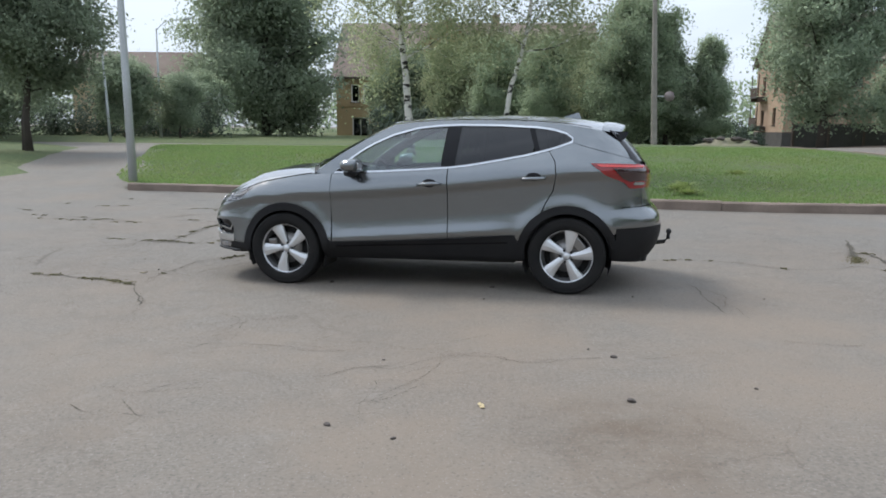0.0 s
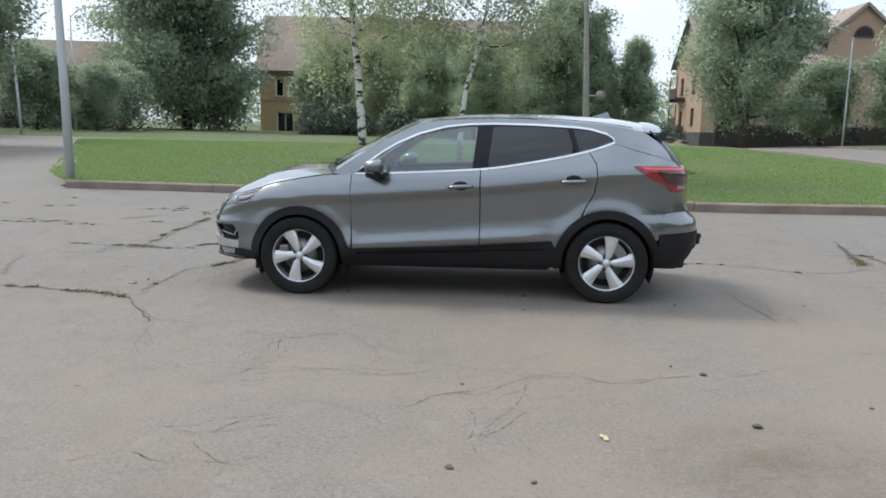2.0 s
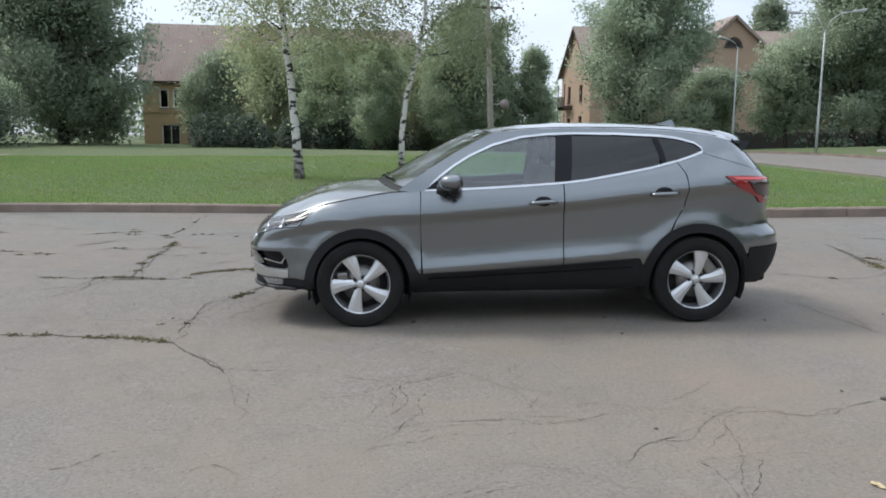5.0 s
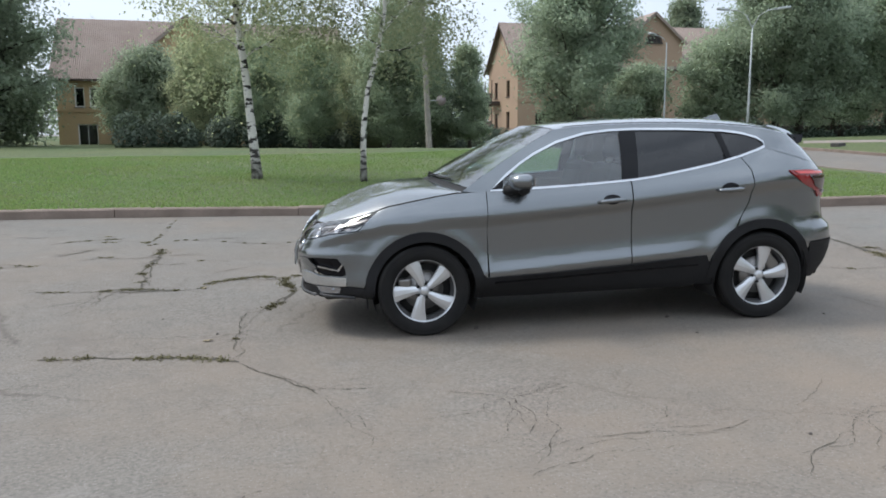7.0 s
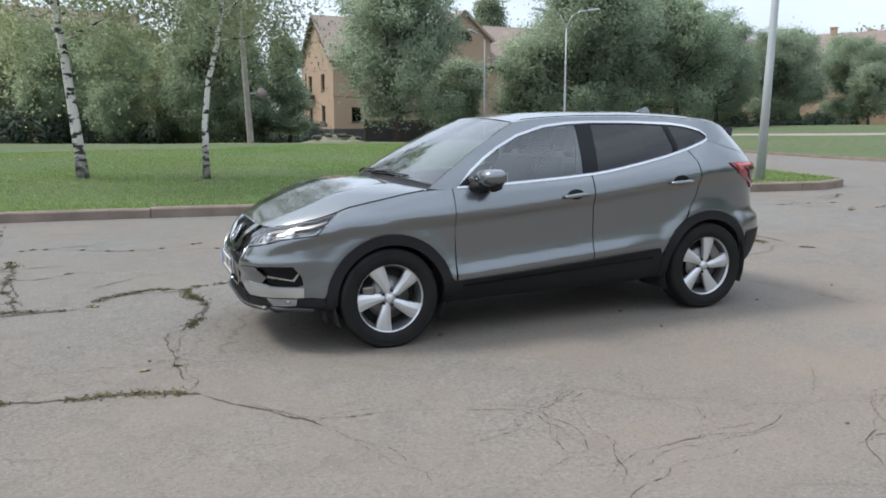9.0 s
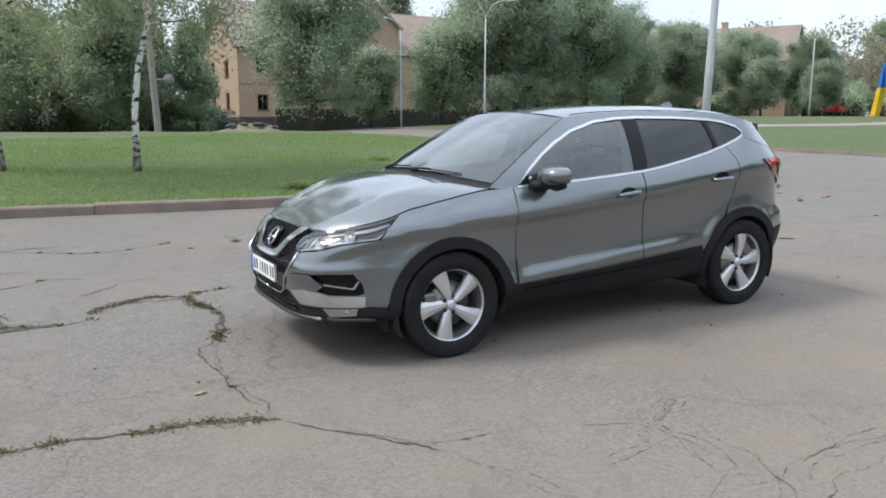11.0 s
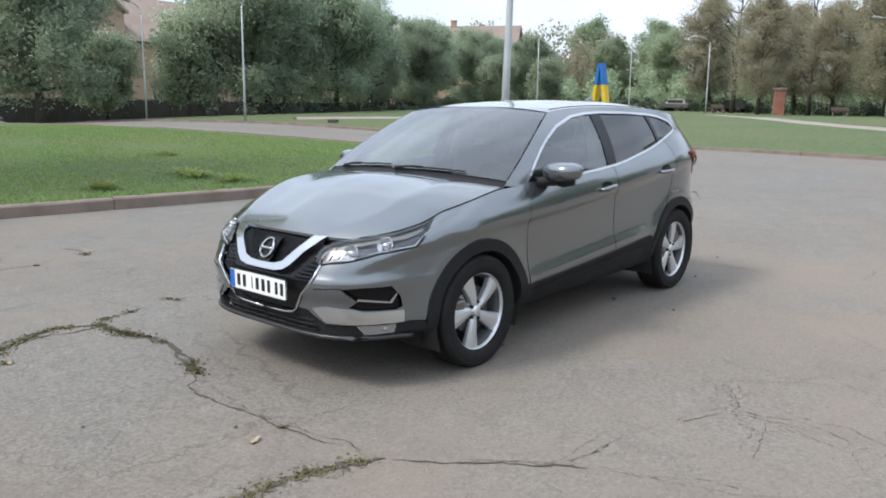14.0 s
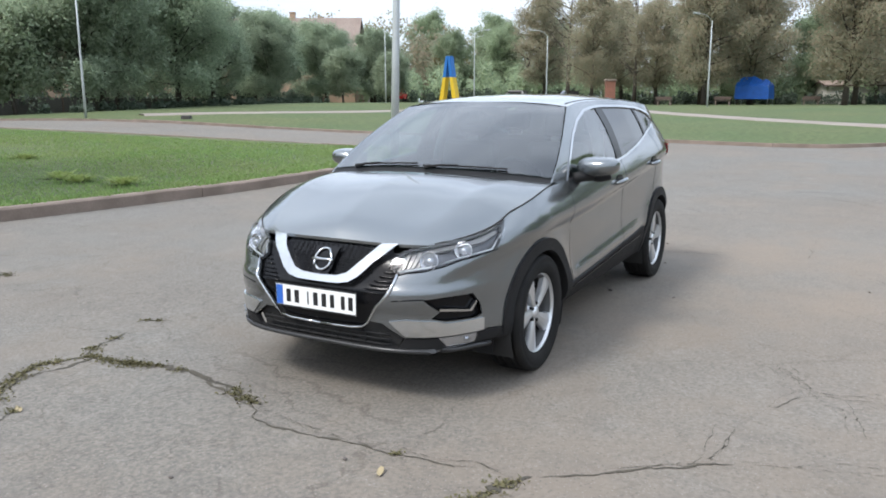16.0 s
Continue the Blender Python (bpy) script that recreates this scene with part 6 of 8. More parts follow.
# wheels
def lathe(profile, seg=48):
    """Profile of (radius, sideways) turned round the y axis."""
    vs, fs = [], []
    for r, y in profile:
        for k in range(seg):
            g = 2 * math.pi * k / seg
            vs.append((r * math.cos(g), y, r * math.sin(g)))
    for i in range(len(profile) - 1):
        for k in range(seg):
            j = (k + 1) % seg
            fs.append((i * seg + k, i * seg + j, (i + 1) * seg + j, (i + 1) * seg + k))
    return vs, fs


def spoke():
    """One broad twisted blade, widest at the rim, with a raised ridge."""
    rows = []
    for k in range(8):
        t = k / 7
        r = 0.036 + (0.229 - 0.036) * t
        w0, w1 = 0.027 + 0.030 * t + 0.018 * t * t, 0.024 + 0.026 * t + 0.010 * t * t
        sweep = -0.018 * t * t + 0.006
        y = 0.066 + 0.018 * t - 0.012 * t * t
        rows.append([(r, y - 0.034, sweep - w0), (r, y - 0.004, sweep - w0 * 0.92), (r, y + 0.004, sweep - w0 * 0.25), (r, y + 0.001, sweep + w1 * 0.4), (r, y - 0.008, sweep + w1 * 0.95), (r, y - 0.034, sweep + w1)])
    vs = [p for row in rows for p in row]
    n = 6
    fs = []
    for i in range(7):
        for j in range(n):
            q = (j + 1) % n
            fs.append((i * n + j, i * n + q, (i + 1) * n + q, (i + 1) * n + j))
    fs += [tuple(range(n)), tuple(7 * n + j for j in reversed(range(n)))]
    return vs, fs


SPOKE = mesh_from("spoke", *spoke(), M["alloy"])
bmn = bmesh.new()
bmn.from_mesh(SPOKE)
bmesh.ops.recalc_face_normals(bmn, faces=bmn.faces)
bmesh.ops.bevel(bmn, geom=[e for e in bmn.edges if len(e.link_faces) == 2 and e.calc_face_angle(0) > 0.6], offset=0.003, segments=2, affect="EDGES")
bmn.to_mesh(SPOKE)
bmn.free()
tread = [(0.232, -0.095), (0.262, -0.108), (0.300, -0.112), (0.325, -0.106), (0.336, -0.096), (0.3405, -0.080)]
for k, y in enumerate((-0.062, -0.024, 0.024, 0.062)):
    tread += [(0.3425, y - 0.008), (0.334, y - 0.006), (0.334, y + 0.006), (0.3425, y + 0.008)]
tread += [(0.3405, 0.080), (0.336, 0.096), (0.325, 0.106), (0.312, 0.110), (0.308, 0.108), (0.300, 0.112), (0.262, 0.108), (0.240, 0.098), (0.232, 0.090)]
TYRE = mesh_from("tyre", *lathe(tread, 64), M["rubber"], True)
RIM = mesh_from("rim", *lathe([(0.224, 0.070), (0.227, 0.084), (0.234, 0.090), (0.238, 0.086), (0.238, 0.02)], 64), M["alloy"], True)
# the barrel's dark colour stands in for shade inside the wheel
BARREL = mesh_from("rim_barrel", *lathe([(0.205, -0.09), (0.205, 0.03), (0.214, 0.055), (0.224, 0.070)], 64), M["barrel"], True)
DISC = mesh_from("brake_disc", *lathe([(0.07, 0.035), (0.075, 0.03), (0.148, 0.03), (0.148, 0.012), (0.07, 0.012)], 40), M["steel"], True)
DRUM = mesh_from("wheel_backing", *lathe([(0.0, -0.02), (0.204, -0.02), (0.204, -0.06), (0.0, -0.06)], 32), M["under"], True)
HUB = mesh_from("hub_cap", *lathe([(0.0, 0.079), (0.026, 0.078), (0.031, 0.074), (0.034, 0.066), (0.046, 0.058), (0.062, 0.040), (0.064, 0.02)], 32), M["alloy"], True)
NUT = mesh_from("wheel_nut", *lathe([(0.0, 0.074), (0.008, 0.074), (0.0105, 0.070), (0.0105, 0.05)], 12), M["under"], True)
CALIPER = boxed(-0.045, 0.045, 0.0, 0.062, -0.075, 0.075, bevel=0.015)
caliper_mesh = bpy.data.meshes.new("brake_caliper")
CALIPER.to_mesh(caliper_mesh)
CALIPER.free()
caliper_mesh.materials.append(M["steel"])
for x, turn in ((1.323, 2.0), (-1.323, 40.0)):
    for s in (1, -1):
        w = part("wheel", TYRE.copy(), None, car, "five-spoke silver alloy wheel with black tyre", pose(x, s * 0.785, 0.340, 0, 0, 0 if s > 0 else 180) @ pose(0, 0, 0, 0, turn, 0))
        part("rim", RIM, None, w)
        part("rim_barrel", BARREL, None, w, "inside of the rim, coloured dark for the shade behind the spokes")
        part("brake_disc", DISC, None, w)
        part("wheel_backing", DRUM, None, w)
        part("hub_cap", HUB, None, w)
        for k in range(5):
            part("spoke", SPOKE, None, w, local=pose(0, 0, 0, 0, 72 * k, 0))
            part("wheel_nut", NUT, None, w, local=pose(0, 0, 0, 0, 72 * k + 36, 0) @ pose(0.053, 0.0, 0))
        part("brake_caliper", caliper_mesh, None, w, local=pose(0.14 * (1 if x > 0 else -1), 0, 0.02))

# underbody and wheel housings
bm = bmesh.new()
box(bm, -0.86, 0.86, -0.70, 0.70, 0.235, 0.42, bevel=0.03)
box(bm, -2.02, -0.80, -0.56, 0.56, 0.26, 0.62, bevel=0.03)
box(bm, 0.80, 2.06, -0.56, 0.56, 0.24, 0.62, bevel=0.03)
part("underbody", bm, M["under"], car, "dark underbody")
for cx, cz in (AF, AR):
    for s in (1, -1):
        vs, fs = [], []
        n = 20
        for k in range(n + 1):
            g = radians(-25 + 230 * k / n)
            for y in (0.50, 0.87):
                vs.append((cx + 0.395 * math.cos(g), s * y, cz + 0.395 * math.sin(g)))
        fs = [(2 * k, 2 * k + 1, 2 * k + 3, 2 * k + 2) for k in range(n)]
        c = len(vs)
        vs.append((cx, s * 0.50, cz))
        fs += [(2 * k, 2 * k + 2, c) for k in range(n)]
        part("wheel_housing", mesh_from("wheel_housing", vs, fs, M["under"], True), None, car)
part("silencer", tube("silencer", [(-1.95, -0.35, 0.27), (-1.95, 0.1, 0.27)], 0.07, sides=14), M["steel"], car)
part("mud_flap", boxed(1.735, 1.745, 0.66, 0.78, 0.20, 0.30), M["plastic"], car)
part("mud_flap", boxed(1.735, 1.745, -0.78, -0.66, 0.20, 0.30), M["plastic"], car)
hook = part("tow_bar", tube("tow_bar", [(-2.0, 0.0, 0.37), (-2.12, 0.0, 0.365), (-2.20, 0.0, 0.375), (-2.235, 0.0, 0.41), (-2.24, 0.0, 0.455)], [0.022, 0.022, 0.02, 0.019, 0.017], sides=12), M["under"], car, "black tow hook")
ball = bmesh.new()
bmesh.ops.create_uvsphere(ball, u_segments=14, v_segments=10, radius=0.026)
bmesh.ops.translate(ball, verts=ball.verts, vec=(-2.24, 0, 0.475))
part("tow_ball", ball, M["under"], hook)

# aerial fin, wipers
bm = bmesh.new()
fin = [bm.verts.new(v) for v in ((-1.18, 0.0, 1.548), (-1.40, 0.036, 1.530), (-1.40, -0.036, 1.530), (-1.365, 0.010, 1.607), (-1.365, -0.010, 1.607), (-1.30, 0.014, 1.590), (-1.30, -0.014, 1.590))]
for q in ((0, 1, 3, 5), (0, 6, 4, 2), (0, 5, 6), (5, 3, 4, 6), (1, 2, 4, 3), (0, 2, 1)):
    bm.faces.new([fin[i] for i in q])
bmesh.ops.recalc_face_normals(bm, faces=bm.faces)
bmesh.ops.bevel(bm, geom=list(bm.edges), offset=0.005, segments=2, affect="EDGES")
part("aerial_fin", bm, M["paint"], car)


def on_screen(u, t, off):
    e = 0.01
    p = Vector(screen(u, t))
    n = (Vector(screen(u + e, t)) - p).cross(Vector(screen(u, t + e)) - p)
    n = n.normalized()
    n = n if n.z > 0 else -n
    return p + n * off


for u0, u1 in ((0.16, 0.50), (0.53, 0.86)):
    arm = part("wiper", tube("wiper", [on_screen(u0 + (u1 - u0) * k / 8, 0.068 + 0.022 * (1 - k / 8), 0.010) for k in range(9)], 0.0055, sides=6), M["plastic"], car, "black windscreen wiper")
    part("wiper_arm", tube("wiper_arm", [on_screen(u1 - 0.02, 0.045, 0.012), on_screen(u1 - 0.07, 0.062, 0.018), on_screen((u0 + u1) / 2 + 0.02, 0.080, 0.016)], [0.011, 0.008, 0.006], sides=6), M["plastic"], arm)
    part("wiper_cap", tube("wiper_cap", [on_screen(u1 - 0.02, 0.045, 0.005), on_screen(u1 - 0.02, 0.045, 0.02)], [0.018, 0.014], sides=10), M["plastic"], arm)

# inside
part("cabin_floor", boxed(-1.6, 1.1, -0.70, 0.70, 0.43, 0.47), M["under"], car)
part("headliner", grid_mesh("headliner", lambda u, t: tuple(p + q for p, q in zip(roof(0.06 + 0.88 * u, 0.02 + 0.9 * t), (0, 0, -0.035))), 12, 12), M["headliner"], car)
bm = bmesh.new()
vs = []
for x, z in ((1.12, 1.03), (0.95, 1.045), (0.72, 1.03), (0.58, 0.99), (0.54, 0.86), (0.62, 0.62), (1.1, 0.55)):
    vs.append([bm.verts.new((x - 0.10 * (abs(q) / 6) ** 2, 0.74 * q / 6, z + 0.012 * math.cos(q * 0.9))) for q in range(-6, 7)])
for a, b in zip(vs, vs[1:]):
    for k in range(12):
        bm.faces.new((a[k], a[k + 1], b[k + 1], b[k]))
for fc in bm.faces:
    fc.smooth = True
part("dashboard", bm, M["dash"], car)
wheel_at = pose(0.46, 0.36, 0.985, 0, -66, 0)
part("steering_wheel", tube("steering_wheel", [wheel_at @ Vector((0.185 * math.cos(k * math.pi / 14), 0.185 * math.sin(k * math.pi / 14), 0)) for k in range(29)], 0.016, sides=8), M["dash"], car)
part("steering_hub", tube("steering_hub", [wheel_at @ Vector(v) for v in ((0, 0, 0.02), (0, 0, -0.16))], [0.07, 0.05], sides=12), M["dash"], car)


def seat(x, y, wide, rear=False):
    st = part("seat", boxed(x - 0.05, x + 0.48, y - wide / 2, y + wide / 2, 0.55, 0.74, bevel=0.06), M["cloth"], car, "dark cloth seat")
    bk = boxed(-0.07, 0.07, -wide / 2, wide / 2, 0.0, 0.58, bevel=0.055)
    part("backrest", bk, M["cloth"], st, local=pose(x - 0.02, y, 0.66, 0, -14, 0))
    for q in ((0.0,) if not rear else (-0.38, 0.38)):
        part("headrest", boxed(-0.045, 0.045, -0.13, 0.13, 0.62, 0.80, bevel=0.04), M["cloth"], st, local=pose(x - 0.02, y + q, 0.66, 0, -14, 0))
        part("headrest_post", boxed(-0.01, 0.01, -0.06, 0.06, 0.55, 0.66), M["steel"], st, local=pose(x - 0.02, y + q, 0.66, 0, -14, 0))


seat(-0.10, 0.37, 0.48)
seat(-0.10, -0.37, 0.48)
seat(-0.98, 0.0, 1.22, True)
part("inner_mirror", boxed(0.33, 0.36, -0.12, 0.12, 1.37, 1.43, bevel=0.012), M["dash"], car)
part("camera_box", boxed(0.36, 0.44, -0.05, 0.05, 1.42, 1.47, bevel=0.012), M["dash"], car)
for s in (1, -1):
    part("door_card", boxed(-1.2, 0.85, min(s * 0.72, s * 0.76), max(s * 0.72, s * 0.76), 0.45, 1.04, bevel=0.01), M["dash"], car)
    part("pillar_lining", tube("pillar_lining", [(-0.27, s * 0.70, 1.05), (-0.30, s * 0.66, 1.25), (-0.33, s * 0.57, 1.48)], 0.045, sides=8), M["headliner"], car)
part("boot_cover", boxed(-1.85, -1.1, -0.66, 0.66, 0.95, 0.97), M["dash"], car)

birch_label = "slender white-barked birch with drooping yellow-green twigs on the lawn"
put(tree("birch_tree", birch_label, 11, 11.0, 3.2, 4.5, "leaf_birch", "birch", 0.042, 190, 24, 0.12,
         [(-0.05, 0, 0.6), (-0.12, 0.05, 1.5), (-0.20, 0.05, 2.6), (-0.32, 0, 3.6), (-0.42, 0.1, 5), (-0.36, 0.2, 7), (-0.2, 0.2, 9), (-0.1, 0.2, 10.6)], hang=0.8, clump=0.24, gaps=0.15, sub=6), -1.45, 21.5)
put(tree("birch_tree", "slender birch with a bent white trunk and sparse twigs", 12, 9.0, 2.4, 4.4, "leaf_birch", "birch", 0.042, 190, 17, 0.075,
         [(0.0, 0, 0.5), (0.02, 0, 1.3), (0.14, 0, 2.2), (0.42, 0.1, 3.1), (0.62, 0.1, 4.1), (0.66, 0.15, 5.4), (0.62, 0.1, 7), (0.7, 0.1, 8.6)], hang=0.7, clump=0.22, gaps=0.25, sub=5), 1.05, 20.7)

willow = put(tree("broad_tree", "broad dark green leafy tree at the edge of the lawn", 21, 10.5, 4.4, 0.5, "leaf_dark", leaf_size=0.13, leafy=150, limbs=22, trunk_r=0.24, stems=2, clump=0.6, hang=0.25), -18.9, 71.0, 0, 1.55)
elm = put(tree("leafy_tree", "dense green leafy tree at the edge of the lawn", 22, 11.0, 3.6, 0.7, "leaf_mid", leaf_size=0.13, leafy=140, limbs=24, trunk_r=0.2, clump=0.5, gaps=0.18), 9.4, 52.0, 0, 0.7)
silver = put(tree("leafy_tree", "broad grey-green leafy tree before a house", 23, 11.5, 4.6, 1.9, "leaf_silver", leaf_size=0.14, leafy=150, limbs=30, trunk_r=0.26, clump=0.6), 20.5, 47.0, 0, 0.88)
young = put(tree("young_birch", "bushy yellow-green birch thicket behind the lawn", 24, 9.5, 2.9, 1.0, "leaf_birch", "bark", 0.085, 190, 22, 0.12, hang=0.5, clump=0.42, stems=2), 1.6, 67.0, 0, 0.9)
fir = put(tree("dark_tree", "narrow dark pointed tree beside a house", 25, 9.0, 2.2, 1.0, "leaf_dark", leaf_size=0.12, leafy=110, limbs=26, trunk_r=0.15, shape=2.0, clump=0.34), 16.6, 56.0, 0, 0.9)
bush = put(tree("small_tree", "small round dark green tree", 26, 5.2, 1.9, 0.8, "leaf_dark", leaf_size=0.11, leafy=110, limbs=16, trunk_r=0.1, clump=0.38), -24.0, 53.0)
autumn = put(tree("autumn_tree", "tall brown-leaved autumn tree in a park", 27, 15.5, 4.6, 2.0, "leaf_autumn", leaf_size=0.15, leafy=80, limbs=32, trunk_r=0.26, clump=0.62, gaps=0.18), 109, 9)
bare = put(tree("bare_tree", "tall nearly leafless grey tree in a park", 28, 16.0, 3.4, 4.0, "leaf_autumn", leaf_size=0.10, leafy=10, limbs=26, trunk_r=0.28, clump=0.5, gaps=0.6, sub=7), 96, 25)
yellow = put(tree("autumn_tree", "yellow-leaved autumn tree behind an arch", 29, 10.0, 3.2, 1.8, "leaf_yellow", leaf_size=0.15, leafy=80, limbs=20, trunk_r=0.2, clump=0.55), 128, 52)

for x, y, turn, size in ((-29.5, 45, 130, 0.95), (-33, 47, 210, 1.05), (-41, 46, 20, 1.1), (-51, 49, 300, 1.1), (-37, 55, 75, 1.2), (-46, 58, 140, 1.25)):
    again(willow, x, y, turn, size)
for x, y, turn, size in ((4.8, 55, 100, 0.62), (11.4, 54, 200, 0.92), (1.5, 60, 30, 0.65)):
    again(elm, x, y, turn, size)
for x, y, turn, size in ((36, 44.5, 80, 0.9), (43, 44, 170, 0.82), (32.6, 43, 250, 0.84), (50, 46, 20, 0.70), (58, 45.5, 120, 0.66), (49, 55, 200, 0.80), (57, 54, 300, 0.70),
                         (65, 50, 45, 0.76), (72, 47, 95, 0.7), (64, 58, 10, 0.74), (72, 56, 33, 0.72), (80, 52, 130, 0.75), (78, 44, 210, 0.65)):
    again(silver, x, y, turn, size)
for x, y, turn, size in ((-1.6, 66, 150, 0.82), (4.9, 65, 260, 0.92), (7.6, 64, 20, 0.9), (0.4, 72, 200, 0.95), (9.4, 60, 310, 0.75)):
    again(young, x, y, turn, size)
again(fir, 69.7, 105, 15, 2.3)
again(fir, 13.8, 57, 90, 1.08)
again(fir, 15.2, 60, 200, 0.75)
for x, y, turn, size in ((-5.9, 71, 40, 1.42), (-7.6, 73, 160, 1.2), (-20.5, 54, 90, 0.8), (29.5, 45, 50, 1.2), (27, 50, 140, 1.0), (-21.5, 62, 30, 0.9), (62, 40, 10, 0.9), (69, 38, 80, 0.9)):
    again(bush, x, y, turn, size)
for x, y, turn, size in ((112, 20, 30, 0.95), (120, 2, 120, 1.25), (101, -9, 220, 1.2), (118, -14, 310, 1.25), (98, 14, 70, 0.85), (130, 24, 160, 1.0), (92, -20, 250, 1.2), (104, -28, 100, 1.25), (88, 8, 140, 1.02), (94, 3, 60, 1.15), (86, -6, 200, 1.1), (106, 30, 45, 1.0), (90, 21, 280, 0.85)):
    again(autumn, x, y, turn, size)
again(bare, 101, 17, 140, 0.95)
again(bare, 120, 36, 40, 1.0)
for x, y, turn, size in ((112, 46, 60, 0.95), (122, 40, 100, 1.1), (134, 34, 200, 1.25), (88, 49, 20, 0.8), (100, 56, 10, 0.9), (110, 4, 66, 0.9), (128, 12, 99, 1.2), (125, -6, 12, 1.2), (140, 60, 80, 1.5), (134, 46, 300, 1.35),
                         (116, -24, 44, 1.1)):
    again(elm, x, y, turn, size)
for x, y, turn, size in ((24, -30, 140, 1.2), (32, -24, 260, 1.25), (40, -29, 20, 1.3), (48, -24, 90, 1.25), (57, -30, 180, 1.3), (36, -38, 310, 1.3)):
    again(elm, x, y, turn, size, -0.1)


put(tree("forked_tree", "small dark forked tree beside a worn path", 31, 7.5, 3.0, 2.3, "leaf_dark", leaf_size=0.10, leafy=120, limbs=16, trunk_r=0.13, stems=2, clump=0.45), -17.8, 30.5)


# ---- undergrowth and far woods, uncountable leaves ----
def thicket(name, label, line, depth, height, count, size, leaves, seed):
    """A band of leaves along a line, with an uneven top made of overlapping rounded crowns."""
    rng = np.random.default_rng(seed)
    pts = smooth_line(line, 2.0 if height > 4 else 0.9)
    crowns = []
    for p in pts:
        for _ in range(2):
            h = height * rng.uniform(0.45, 1.0)
            crowns.append((p.x + rng.normal(0, depth), p.y + rng.normal(0, depth), h * rng.uniform(0.25, 0.55), h))
    c = np.array(crowns)
    idx = rng.integers(0, len(c), count)
    d = rng.normal(0, 1, (count, 3))
    d /= np.linalg.norm(d, axis=1)[:, None]
    r = rng.uniform(0.55, 1.0, count)[:, None] ** 0.5
    pos = np.empty((count, 3))
    pos[:, :2] = c[idx, :2] + (d[:, :2] * r) * c[idx, 2][:, None] * 0.95 + rng.normal(0, size, (count, 2))
    pos[:, 2] = c[idx, 3] * 0.5 + d[:, 2] * r[:, 0] * c[idx, 3] * 0.5 + np.array([rise(x, y) for x, y in pos[:, :2]]) + rng.normal(0, size, count)
    co = leaf_cloud(rng, pos, 0.01, 1, size)
    heart = np.column_stack((c[idx, 0], c[idx, 1], c[idx, 3] * 0.4))
    return tagged(raw_mesh(name, co, M[leaves], None, heart), label, "undergrowth", kind="stuff")


# bushes in the darkened leaf colour make the shady band below the crowns
thicket("undergrowth", "green bushes and undergrowth below the trees, coloured dark for tree shade", [(-70, 58), (-45, 60), (-28, 60), (-20, 57)], 1.0, 3.6, 40000, 0.11, "leaf_shade", 41)
thicket("undergrowth", "green bushes and undergrowth below the trees, coloured dark for tree shade", [(-6, 58), (4, 60), (14, 62), (22, 63)], 0.9, 3.0, 36000, 0.11, "leaf_shade", 42)
thicket("undergrowth", "green bushes and undergrowth below the trees, coloured dark for tree shade", [(31, 57), (36, 57), (48, 60), (60, 60), (74, 58), (90, 56)], 1.0, 2.6, 44000, 0.12, "leaf_shade", 43)
thicket("undergrowth", "low green bushes below the trees, coloured dark for tree shade", [(28, 40), (34, 40.5), (42, 41.5), (54, 43), (68, 46)], 0.7, 0.7, 30000, 0.08, "leaf_shade", 48)
thicket("far_woods", "hazy green woods in the distance", [(-160, 90), (-90, 120), (-30, 135), (30, 140), (90, 125), (140, 100)], 6.0, 13.0, 34000, 0.42, "leaf_mid", 44)
thicket("far_woods", "hazy green and brown woods in the distance", [(100, 68), (120, 62), (138, 52), (146, 36), (148, 20), (146, 2), (142, -18), (134, -40), (120, -60)], 3.5, 16.0, 60000, 0.36, "leaf_autumn", 45)
thicket("far_woods", "green bushes at the edge of a park", [(96, 52), (112, 38), (122, 22), (126, 4), (122, -18), (112, -36)], 2.5, 6.5, 36000, 0.26, "leaf_mid", 46)
# the park's low band takes its shade from the same dark leaf colour
thicket("undergrowth", "low bushes and clutter at the edge of a park, coloured dark for shade", [(92, 50), (103, 36), (110, 22), (114, 6), (110, -12), (102, -30)], 1.6, 2.2, 30000, 0.14, "leaf_shade", 49)
thicket("far_woods", "green trees across the square", [(-70, 10), (-66, -20), (-50, -45), (-10, -60), (40, -60), (80, -55)], 3.0, 7.0, 22000, 0.36, "leaf_mid", 47)


# ---- houses ----
def wall_panel(width, height, openings, gable=0.0, depth=0.25):
    """A wall in the xz plane facing -y, with real openings and reveals; gable: height of a triangle on top."""
    xs = sorted({0.0, width, *[o[0] for o in openings], *[o[1] for o in openings]})
    zs = sorted({0.0, height, *[o[2] for o in openings], *[o[3] for o in openings]})
    vs, fs = [], []

    def quad(*q):
        k = len(vs)
        vs.extend(q)
        fs.append(tuple(range(k, k + len(q))))

    for x0, x1 in zip(xs, xs[1:]):
        for z0, z1 in zip(zs, zs[1:]):
            if not any(o[0] <= x0 < o[1] and o[2] <= z0 < o[3] for o in openings):
                quad((x0, 0, z0), (x1, 0, z0), (x1, 0, z1), (x0, 0, z1))
    for x0, x1, z0, z1 in openings:
        quad((x0, 0, z0), (x0, depth, z0), (x1, depth, z0), (x1, 0, z0))
        quad((x0, 0, z1), (x1, 0, z1), (x1, depth, z1), (x0, depth, z1))
        quad((x0, 0, z0), (x0, 0, z1), (x0, depth, z1), (x0, depth, z0))
        quad((x1, 0, z0), (x1, depth, z0), (x1, depth, z1), (x1, 0, z1))
    if gable:
        quad((0, 0, height), (width, 0, height), (width / 2, 0, height + gable))
    return vs, fs


